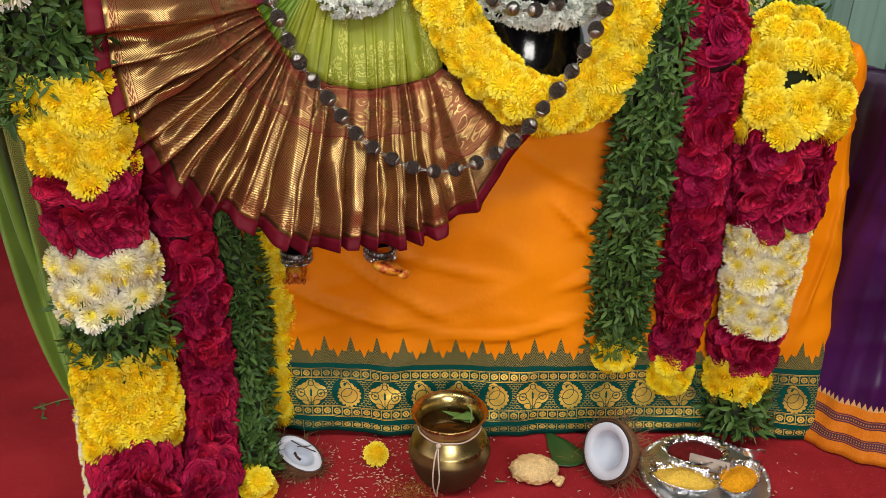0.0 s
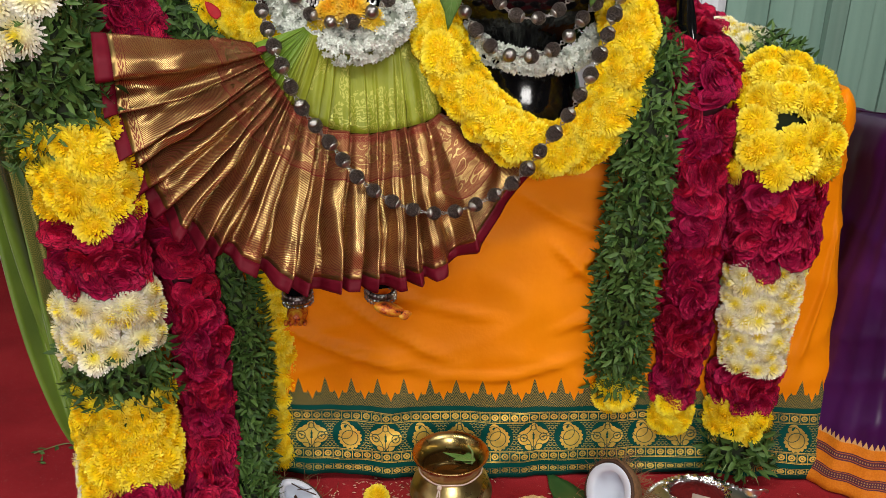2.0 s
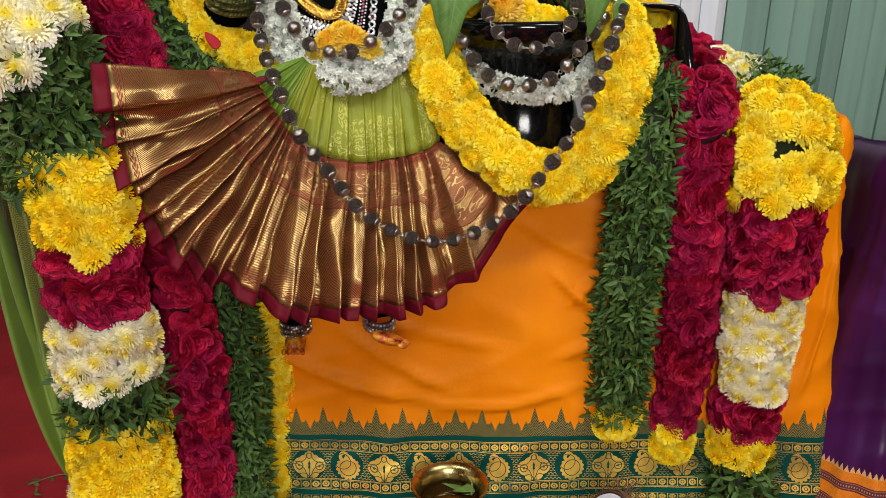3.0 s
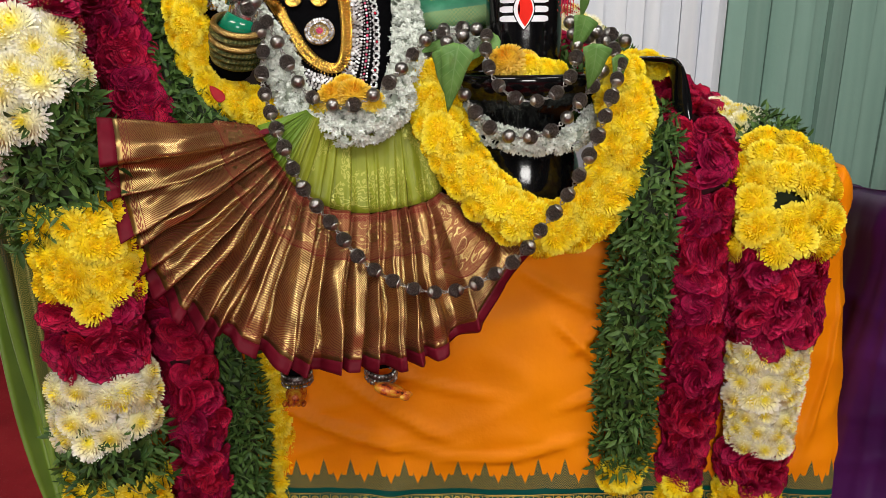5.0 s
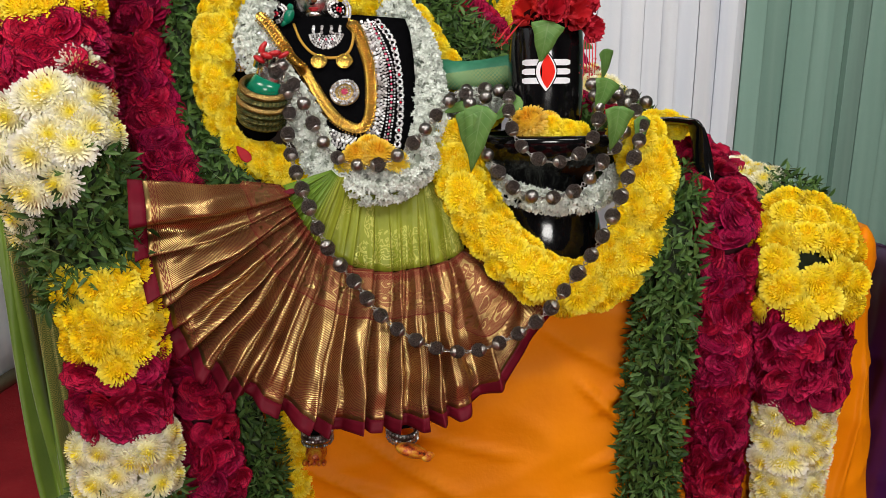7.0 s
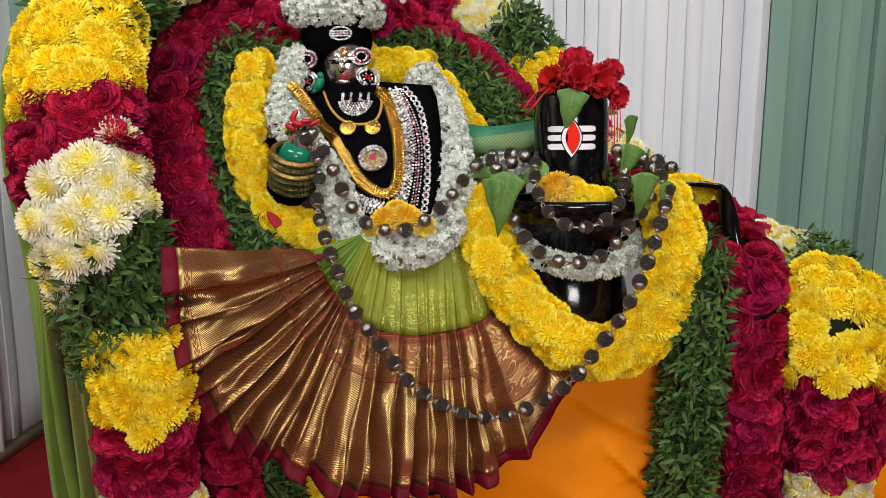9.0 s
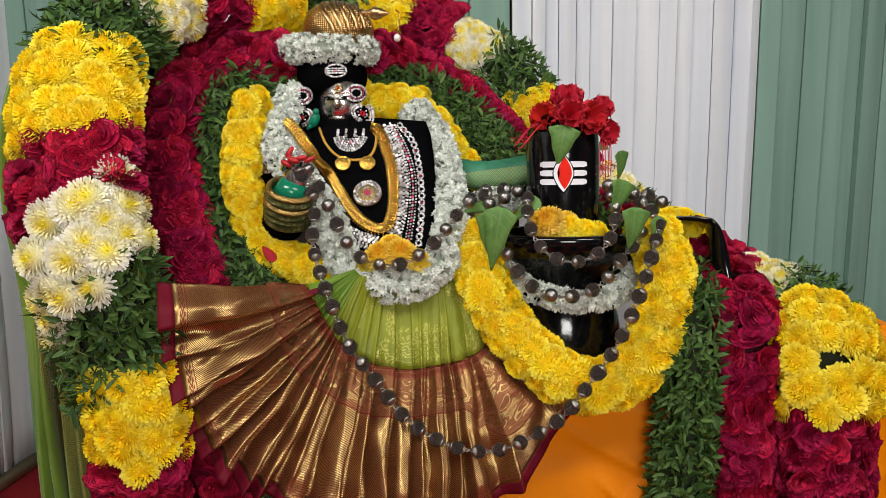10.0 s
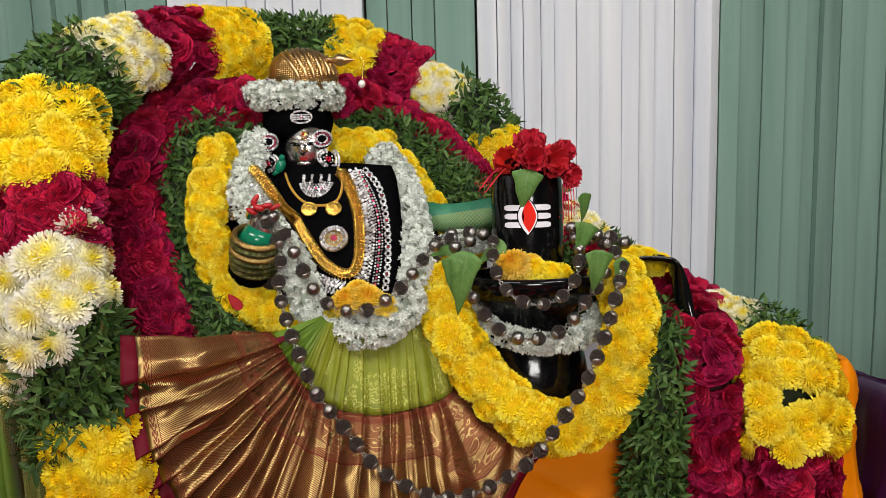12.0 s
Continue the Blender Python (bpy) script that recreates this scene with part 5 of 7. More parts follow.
def seated_figure():
    body = []
    # trunk leaning back, shoulders square
    ring = []
    prof = TRUNK
    for z, x, y, rx, ry in prof:
        for a in np.linspace(0, 2 * np.pi, 32, endpoint=False):
            c, s = math.cos(a), math.sin(a)
            ring.append((x + rx * math.copysign(abs(c) ** 0.75, c), y + ry * math.copysign(abs(s) ** 0.75, s), z))
    m = len(prof)
    v = np.array(ring).reshape(m, 32, 3).transpose(1, 0, 2).reshape(-1, 3)
    body.append((v, grid(32, m, True)))
    body.append((np.array([(-0.25, 1.68, 1.204)] * 3), []))
    # neck, hair and arms
    body.append(blob((-0.362, 1.685, 1.195), (0.06, 0.045, 0.065)))
    body.append(tube([(-0.275, 1.69, 1.17), (-0.295, 1.685, 1.24)], 0.035, 12))
    body.append(blob((-0.315, 1.725, 1.30), (0.068, 0.06, 0.06)))
    hv, hf = lathe([(0.0, 0.085), (0.055, 0.082), (0.068, 0.07), (0.071, 0.03), (0.069, 0.0), (0.05, -0.012), (0.0, -0.014)], 32, at=(-0.322, 1.69, 1.270))
    body.append((hv, hf))
    body.append(tube(smooth_line([(-0.345, 1.64, 1.165), (-0.43, 1.58, 1.07), (-0.425, 1.52, 1.0), (-0.37, 1.46, 1.0)], 6)[0], 0.035, 12))
    for px, py, pz, tx, ty in ((-0.288, 1.42, 0.40, -0.288, 1.39), (-0.12, 1.36, 0.445, -0.095, 1.30)):
        body.append(tube([(px - 0.02, py + 0.06, pz + 0.2), (px, py, pz)], 0.026, 12))
    # dark eye lines and brows on the face
    for side in (-1, 1):
        c = -0.297
        body.append(tube(smooth_line([(c + side * 0.027, 1.6235, 1.243), (c + side * 0.016, 1.6095, 1.2425), (c + side * 0.006, 1.6125, 1.241)], 5)[0], 0.0014, 6))
        body.append(tube(smooth_line([(c + side * 0.028, 1.6225, 1.247), (c + side * 0.016, 1.6105, 1.2475), (c + side * 0.006, 1.6135, 1.243)], 5)[0], 0.0009, 6))
        body.append(blob((c + side * 0.016, 1.6115, 1.2445), (0.003, 0.0016, 0.003), n=10, m=6))
    verts, faces = joined([b for b in body if len(b[1])])
    dark = len(faces)
    silver = [blob((-0.295, 1.655, 1.238), (0.0455, 0.0435, 0.053), n=32, m=20), blob((-0.313, 1.617, 1.243), (0.010, 0.005, 0.0035)), blob((-0.281, 1.617, 1.243), (0.010, 0.005, 0.0035)), tube(smooth_line([(-0.330, 1.63, 1.250), (-0.313, 1.616, 1.256), (-0.300, 1.614, 1.252)], 4)[0], 0.0022, 6), tube(smooth_line([(-0.294, 1.614, 1.252), (-0.281, 1.616, 1.256), (-0.264, 1.63, 1.250)], 4)[0], 0.0022, 6), blob((-0.297, 1.612, 1.234), (0.008, 0.011, 0.014)), blob((-0.297, 1.632, 1.205), (0.018, 0.014, 0.010)),
              blob((-0.347, 1.44, 1.085), (0.026, 0.018, 0.034), (0, 20, 0))]
    for i, x in enumerate((-0.37, -0.358, -0.346, -0.334)):
        silver.append(tube([(x, 1.432, 1.10), (x + 0.008, 1.418, 1.118), (x + 0.02, 1.415, 1.117)], [0.0065, 0.006, 0.004], 8))
    v2, f2 = joined(silver)
    feet = [blob((-0.288, 1.395, 0.378), (0.020, 0.03, 0.018)), blob((-0.10, 1.305, 0.425), (0.032, 0.022, 0.012), (0, 22, 25))] + [blob((-0.306 + 0.009 * i, 1.372, 0.368), (0.005, 0.008, 0.006)) for i in range(5)] + [blob((-0.074 + 0.002 * i, 1.292 + 0.006 * i, 0.415), (0.009, 0.004, 0.005), (0, 22, 15)) for i in range(4)]
    v3, f3 = joined(feet)
    v4, f4 = joined([blob((-0.296, 1.6195, 1.216), (0.011, 0.006, 0.0035)), blob((-0.296, 1.6205, 1.2125), (0.008, 0.006, 0.003)), *[blob((x + 0.018, 1.413 - d, 1.1165 + h), (0.0115, 0.0062, w), (0, a, 8), n=12, m=8) for x, d, h, w, a in ((-0.378, 0.0, -0.006, 0.0052, 32), (-0.364, 0.003, 0.000, 0.0060, 18), (-0.350, 0.001, 0.004, 0.0052, -8), (-0.335, -0.002, 0.001, 0.0046, -28))], tube(smooth_line([(-0.360, 1.43, 1.118), (-0.357, 1.426, 1.130), (-0.349, 1.426, 1.141)], 4)[0], [0.0066, 0.0062, 0.0060, 0.0058, 0.0055, 0.0050, 0.0046, 0.0038, 0.0020], 8)])
    allv, allf = joined([(verts, faces), (v2, f2), (v3, f3), (v4, f4)])
    ob = shape("seated_figure", allv, allf, VELVET)
    for mt in (SILVER, FOOT_PAINT, LIPS):
        ob.data.materials.append(mt)
    idx = [0] * dark + [1] * len(f2) + [2] * len(f3) + [3] * len(f4)
    ob.data.polygons.foreach_set("material_index", idx)
    tagged(ob, "black and silver seated statue dressed in silk and jewels", "statue")


seated_figure()


def sleeve():
    line = smooth_line([(-0.09, 1.70, 1.10), (-0.03, 1.665, 1.085), (0.04, 1.655, 1.085), (0.12, 1.655, 1.10), (0.17, 1.66, 1.105)], 8)[0]
    ob = shape("sleeve", *tube(line, [0.031 + 0.003 * noise.noise((i * 0.5, 0, 0)) for i in range(len(line))], 20, 0.6), GREEN_SLEEVE)
    tagged(ob, "green and gold brocade sleeve of the figure's outstretched arm", "sleeve")


sleeve()

# ---- crown and jewels ----


CROWN_GOLD = plain("antique_gold", (0.62, 0.40, 0.19), 0.34, 1.0, 0.25, 140, 0.2)


def crown():
    top = thing("crown", (-0.30, 1.69, 1.37), "gold ribbed turban crown with a pointed finial and hanging pearl", "crown")
    prof = [(0.0, 0.054)] + [(0.073 * math.cos(a) ** 0.8, 0.054 * math.sin(a)) for a in np.linspace(1.45, 0.0, 14)] + [(0.068, -0.03), (0.0, -0.032)]
    v, f = lathe(prof, 90)
    v = v * np.array((1.03, 0.86, 1.0))
    lean = Euler((0, radians(8), 0)).to_matrix()
    mid = np.array((-0.302, 1.69, 1.395))
    shape("dome", v @ np.array(lean).T + mid, f, CHASED, top)
    # rolled cloth ribs sweep over the dome from its top towards the finial
    for i in range(10):
        sx = -0.62 + 0.135 * i
        s0, s1 = np.array((sx, math.sqrt(0.93 - sx * sx))), np.array((0.10 + 0.088 * i, -0.45 + 0.06 * i))
        bend = (s0 + s1) / 2 + np.array((0.14, 0.10)) * (1 - i / 14)
        pts = []
        for q in np.linspace(0, 1, 14):
            e = (1 - q) ** 2 * s0 + 2 * q * (1 - q) * bend + q * q * s1
            r2 = min(0.97, e @ e)
            pts.append(mid + np.array(lean) @ np.array((0.0765 * e[0], -0.0645 * math.sqrt(1 - r2), 0.0555 * e[1])))
        shape("rib", *tube(pts, [0.0062 if i % 2 else 0.0046] * 14, 8, 0.7), CHASED if i % 2 else CROWN_GOLD, top)
    tip = Matrix.Translation((-0.232, 1.655, 1.421)) @ Euler((0, radians(94), radians(-15))).to_matrix().to_4x4() @ Matrix.Scale(0.82, 4)
    shape("finial", *lathe([(0.0, -0.03), (0.009, -0.028), (0.007, -0.01), (0.008, 0.0), (0.014, 0.008), (0.0165, 0.017), (0.013, 0.026), (0.014, 0.029), (0.010, 0.036), (0.0, 0.058)], 20, matrix=tip), CROWN_GOLD, top, "dull gold pointed finial")
    shape("chain", *tube(smooth_line([(-0.176, 1.642, 1.424), (-0.168, 1.640, 1.415), (-0.170, 1.638, 1.39), (-0.172, 1.638, 1.375)], 5)[0], 0.0016, 6), GOLD, top)
    shape("pearl", *blob((-0.173, 1.638, 1.367), (0.0075, 0.0075, 0.0085)), PEARL, top)


crown()


def dots_along(line, radius, step, flat=0.6):
    p = np.asarray(line, float)
    s = np.r_[0, np.cumsum(np.linalg.norm(np.diff(p, axis=0), axis=1))]
    return [np.array([np.interp(q, s, p[:, i]) for i in range(3)]) for q in np.arange(0, s[-1], step)]


GEM = blob((0, 0, 0), (1, 1, 0.7), n=7, m=5)


def gems(name, places, radius, material, parent, out=(0, -1, 0.35)):
    spots = [facing(np.asarray(q) + radius * 0.10 * rng.normal(size=3), unit(np.asarray(out, float) + 0.3 * rng.normal(size=3)), rng.uniform(0, 6), radius * rng.uniform(0.8, 1.2)) for q in places]
    return shape(name, *scatter(*GEM, spots), material, parent, kind="stuff", smooth=False)


def rosette(name, at, rings, label, category, group="", out=(0, -1, 0.35), back=GOLD, oval=1.0):
    """A round jewel: a gold plate with rings of set stones."""
    top = thing(name, at, label, category, group)
    m = Matrix(facing(at, out, 0, 1).tolist())
    big = max(r for r, _, _, _ in rings) + 0.003
    shape("plate", *lathe([(0.0, 0.0015), (big, 0.001), (big, -0.002), (0.0, -0.002)], 28, matrix=m), back, top)
    for r, count, size, mt in rings:
        pts = [np.array(m @ Vector((r * math.cos(2 * math.pi * i / count), r * oval * math.sin(2 * math.pi * i / count), 0.0025))) for i in range(count)]
        gems("stone_setting", pts, size, mt, top, out)
    return top


def necklace(name, pts, label, build):
    line = smooth_line([(x, min(y, chest(x, z)), z) for x, y, z in pts], 12)[0]
    low = line[np.argmin(line[:, 2])]
    top = thing(name, tuple(low), label, "necklace", "necklaces on the figure")
    build(line, top)
    return top


def coin_row(line, top):
    """Flat coins overlapping like scales, with a fine gold bead at each coin on both edges."""
    p = dots_along(line, 0, 0.0055)
    disc = lathe([(0.0, 0.0012), (0.0062, 0.0010), (0.0070, 0.0020), (0.0088, 0.0021), (0.0095, 0.0010), (0.0095, -0.0004), (0.0, -0.0004)], 16)
    coin = mesh_of("coin", *disc, COIN_GOLD)
    bead = mesh_of("gold_bead", *blob((0, 0, 0), (0.0019, 0.0019, 0.0019), n=7, m=5), COIN_GOLD)
    for a, b in zip(p[:-1], p[1:]):
        t = unit(b - a)
        o = np.array((0.0, -0.86, 0.5))
        o = unit(o - t * (o @ t))
        under(new("coin", coin), top).matrix_basis = Matrix(facing(a, unit(o + t * 0.14), 0, 1.0).tolist())
        for side in (-1, 1):
            under(new("gold_bead", bead), top).matrix_basis = Matrix.Translation(tuple(a + side * 0.0112 * np.cross(o, t) - o * 0.001))


def stone_rows(line, top):
    t = unit(np.gradient(line, axis=0))
    side = unit(np.cross(t, np.array((0, -1.0, 0.4))))
    gems("stone_setting", dots_along(line, 0, 0.0088), 0.0046, STONE_WHITE, top)
    for off, start in ((0.0055, 4), (-0.0055, 1), (0.0092, 2), (-0.0092, 5), (0.0132, 6), (-0.0130, 0)):
        gems("stone_setting", dots_along((line + side * off)[start:], 0, 0.0066 if abs(off) > 0.01 else 0.0075), 0.0030, STONE_WHITE, top)


def pink_row(line, top):
    p = dots_along(line, 0, 0.0062)
    gems("stone_setting", p[::2], 0.0030, STONE_WHITE, top)
    gems("stone_setting", [q + np.array((0.0055, 0, 0.001)) for q in p], 0.0021, STONE_WHITE, top)
    gems("stone_setting", [q - np.array((0.0055, 0, 0.001)) for q in p], 0.0021, STONE_WHITE, top)
    gems("stone_setting", p[1::2], 0.0026, STONE_PINK, top)


def ring_stones(line, top):
    for i, q in enumerate(dots_along(line, 0, 0.0138)):
        pts = [q + 0.0052 * np.array((math.cos(a), -0.1, math.sin(a))) for a in np.linspace(0, 6.28, 8, endpoint=False)]
        gems("stone_setting", pts, 0.0025, STONE_WHITE, top)
        if i % 4 == 1:
            gems("stone_setting", [q + np.array((0, -0.002, 0))], 0.0022, STONE_RED, top)


necklace("coin_necklace", [(-0.374, 1.50, 1.190), (-0.357, 1.495, 1.172), (-0.327, 1.495, 1.127), (-0.303, 1.54, 1.09), (-0.278, 1.521, 1.049), (-0.248, 1.504, 1.009), (-0.215, 1.496, 0.987), (-0.191, 1.495, 0.986), (-0.179, 1.501, 1.005), (-0.175, 1.515, 1.043), (-0.179, 1.535, 1.098), (-0.189, 1.553, 1.131), (-0.203, 1.572, 1.165), (-0.222, 1.594, 1.188)], "long gold coin necklace on black velvet", coin_row)
necklace("stone_necklace", [(-0.199, 1.59, 1.186), (-0.176, 1.559, 1.14), (-0.166, 1.541, 1.106), (-0.161, 1.523, 1.06), (-0.165, 1.505, 1.011), (-0.174, 1.494, 0.972)], "white stone necklace beside gold coins", stone_rows)
necklace("stone_necklace", [(-0.183, 1.592, 1.186), (-0.157, 1.562, 1.14), (-0.142, 1.541, 1.097), (-0.138, 1.528, 1.058), (-0.14, 1.509, 1.01), (-0.147, 1.494, 0.960)], "narrow necklace of white and pink stones", pink_row)
necklace("stone_necklace", [(-0.167, 1.594, 1.186), (-0.141, 1.575, 1.153), (-0.128, 1.553, 1.108), (-0.122, 1.534, 1.058), (-0.122, 1.515, 1.009), (-0.127, 1.497, 0.955)], "necklace of ringed white and red stones", ring_stones)
necklace("stone_necklace", [(-0.375, 1.495, 1.160), (-0.340, 1.495, 1.106), (-0.323, 1.546, 1.054), (-0.284, 1.508, 0.992), (-0.248, 1.493, 0.968), (-0.205, 1.488, 0.955)], "white stone necklace under gold coins", stone_rows)


def cord_pair():
    top = thing("cord_necklace", (-0.253, 1.53, 1.11), "yellow cord with two gold discs and a stone pendant", "necklace", "necklaces on the figure")
    shape("cord", *tube(smooth_line([(x, chest(x, z, 0.004), z) for x, z in ((-0.335, 1.185), (-0.315, 1.15), (-0.288, 1.125), (-0.252, 1.117), (-0.222, 1.127), (-0.213, 1.16), (-0.225, 1.194))], 8)[0], 0.0027, 8), plain("yellow_cord", (0.50, 0.27, 0.03), 0.7, 0, 0.3, 300, 0.5), top)
    for x in (-0.277, -0.228):
        m = Matrix(facing((x, chest(x, 1.110, 0.005), 1.110), (0, -0.85, 0.5), 0, 1).tolist())
        shape("disc", *lathe([(0.0, 0.0062), (0.003, 0.0058), (0.0045, 0.0040), (0.0065, 0.0048), (0.0085, 0.0046), (0.0095, 0.0030), (0.0115, 0.0042), (0.0130, 0.0028), (0.0145, 0.0040), (0.0162, 0.003), (0.0162, -0.001), (0.0, -0.001)], 28, matrix=m), COIN_GOLD, top)
    pts = []
    for r, count in ((0.030, 19), (0.0258, 17), (0.0215, 14), (0.017, 11), (0.0125, 8), (0.008, 5)):
        for ang in np.linspace(radians(188), radians(352), count):
            x, z = -0.266 + r * math.cos(ang) * 1.08, 1.166 + r * math.sin(ang)
            pts.append((x, chest(x, z, 0.004), z))
    gems("pendant", pts, 0.0027, STONE_WHITE, top)
    gems("pendant_heart", [(-0.266 + x, chest(-0.266 + x, 1.153, 0.005), 1.153) for x in (-0.012, 0.0, 0.012)], 0.0026, STONE_PINK, top)
    gems("pendant_tips", [(-0.266 + x, chest(-0.266 + x, 1.166 + z, 0.004), 1.168 + z) for x in (-0.026, -0.009, 0.009, 0.026) for z in (0.0, 0.005, 0.010)], 0.0032, STONE_WHITE, top)
    return top


cord_pair()
rosette("brooch", (-0.227, chest(-0.227, 1.052, 0.004), 1.052), [(0.0252, 30, 0.0029, STONE_WHITE), (0.0198, 25, 0.0027, STONE_WHITE), (0.0110, 14, 0.0018, STONE_WHITE), (0.0, 1, 0.003, STONE_PINK), (0.0048, 7, 0.0022, STONE_PINK)], "round brooch of white stones with a pink centre", "brooch", out=(0, -0.86, 0.5), back=DULL_GOLD)
rosette("ear_jewel", (-0.371, 1.626, 1.250), [(0.0182, 24, 0.0030, STONE_WHITE), (0.0138, 20, 0.0016, STONE_PINK), (0.0100, 15, 0.0023, STONE_WHITE)], "round ear jewel of white and pink stones, dark centred", "earring", "ear jewels", oval=1.15, back=VELVET)
rosette("ear_jewel", (-0.258, 1.622, 1.254), [(0.0175, 24, 0.0029, STONE_WHITE), (0.0132, 20, 0.0016, STONE_PINK), (0.0095, 15, 0.0022, STONE_WHITE)], "round ear jewel of white and pink stones, dark centred", "earring", "ear jewels", oval=1.15, back=VELVET)
for x, h, side in ((-0.372, 1.206, -1), (-0.246, 1.213, 1)):
    drop = thing("ear_jewel", (x, 1.62, h), "teardrop ear jewel of white stones round a red heart", "earring", "ear jewels")
    m = Matrix(facing((x, 1.622, h), (0, -1, 0.35), 0, 1).tolist())
    outline = [np.array((side * (0.0185 * math.cos(a) + 0.008 * math.sin(a) ** 2 * (1 if math.cos(a) > 0 else 0)), 0.0, 0.0145 * math.sin(a) - 0.004 * math.cos(a))) for a in np.linspace(0, 2 * np.pi, 26, endpoint=False)]
    for k, r, mt in ((1.22, 0.0027, STONE_WHITE), (0.92, 0.0027, STONE_WHITE), (0.50, 0.0021, STONE_WHITE), (0.22, 0.0026, STONE_RED)):
        gems("stone_setting", [np.array((x, 1.617, h)) + o * k for o in outline[:: 1 if k > 0.5 else 4]], r, mt, drop)
    shape("plate", *lathe([(0.0, 0.001), (0.017, 0.0008), (0.017, -0.002), (0.0, -0.002)], 20, matrix=m, squash=0.75), VELVET, drop)
brow = thing("brow_jewel", (-0.297, 1.63, 1.296), "white stone brow jewel with three bars", "jewel")
oval = [(-0.297 + 0.0215 * math.cos(a), 1.607 + 1.9 * (0.0215 * math.cos(a)) ** 2, 1.299 + 0.0125 * math.sin(a)) for a in np.linspace(0, 2 * np.pi, 34, endpoint=False)]
gems("rim_stones", oval, 0.0024, STONE_WHITE, brow)
for dz in (-0.0045, 0.0, 0.0045):
    gems("stone_setting", [(-0.297 + x, 1.607 + 1.9 * x ** 2, 1.299 + dz) for x in np.linspace(-0.017, 0.017, 14)], 0.0020, STONE_WHITE, brow)
gems("centre_stone", [(-0.297, 1.609, 1.299)], 0.004, STONE_RED, brow)
rosette("forehead_jewel", (-0.294, 1.612, 1.264), [(0.0075, 10, 0.002, STONE_WHITE), (0.0, 1, 0.003, STONE_RED)], "small stone pendant on the forehead", "jewel", out=(0, -1, 0.2))
rosette("nose_jewel", (-0.290, 1.601, 1.231), [(0.0020, 5, 0.0010, STONE_WHITE), (0.0, 1, 0.0022, VELVET)], "tiny dark stone nose jewel", "jewel", out=(0, -1, 0))
rosette("flower_jewel", (-0.425, 1.535, 1.105), [(0.011, 9, 0.0035, PEARL), (0.006, 7, 0.0022, STONE_WHITE)], "pearl flower jewel at the shoulder", "jewel")


def parrot():
    v, f = joined([blob((-0.342, 1.60, 1.200), (0.010, 0.010, 0.016), (0, 25, 0)), blob((-0.338, 1.597, 1.216), (0.0065, 0.0065, 0.0075)), tube([(-0.348, 1.60, 1.19), (-0.358, 1.602, 1.182)], [0.006, 0.003], 8)])
    tagged(shape("green_ornament", v, f, STONE_GREEN), "green enamel ornament pinned at the shoulder", "ornament")


parrot()




def bangles():
    axis = unit(np.array((0.22, -0.42, 0.85)))
    cols = (BANGLE, BANGLE, BANGLE, DULL_GOLD, BANGLE, DULL_GOLD)
    for i in range(6):
        c = np.array((-0.372, 1.466, 1.008)) + axis * 0.0125 * i
        r = 0.040 + 0.004 * math.sin(i * 0.55)
        m = Matrix(facing(c, axis, 0, 1).tolist())
        prof = [(r + 0.006 * math.cos(a), 0.0065 * math.sin(a)) for a in np.linspace(0, 2 * np.pi, 9)]
        tagged(shape("bangle", *lathe(prof, 40, matrix=m), cols[i]), "green and gold enamel bangle on the figure's wrist", "bangle", "bangles on the wrist")
    cuff = tube([(-0.362, 1.446, 1.05), (-0.350, 1.440, 1.078)], [0.037, 0.026], 20)
    tagged(shape("cuff", *cuff, STONE_GREEN), "green enamel cuff above the bangles", "bangle", "bangles on the wrist")


bangles()


def anklets():
    for c, axis in (((-0.288, 1.412, 0.408), (0, 0, 1)), ((-0.118, 1.345, 0.447), (0.1, -0.3, 1))):
        top = thing("anklet", c, "blackened silver anklet with beaded fringe", "anklet", "anklets on the figure")
        m = Matrix(facing(c, axis, 0, 1).tolist())
        shape("band", *lathe([(0.0255 + 0.004 * math.cos(a), 0.010 * math.sin(a)) for a in np.linspace(0, 2 * np.pi, 9)], 32, matrix=m), DARK_SILVER, top)
        pts = [np.array(m @ Vector((0.0285 * math.cos(a), 0.0285 * math.sin(a), dz))) for a in np.linspace(0, 6.28, 26, endpoint=False) for dz in (-0.013, -0.004, 0.006)]
        gems("beading", pts, 0.0032, BEAD_SILVER, top)


anklets()

# ---- the black stone ----
LX, LY = 0.157, 1.555


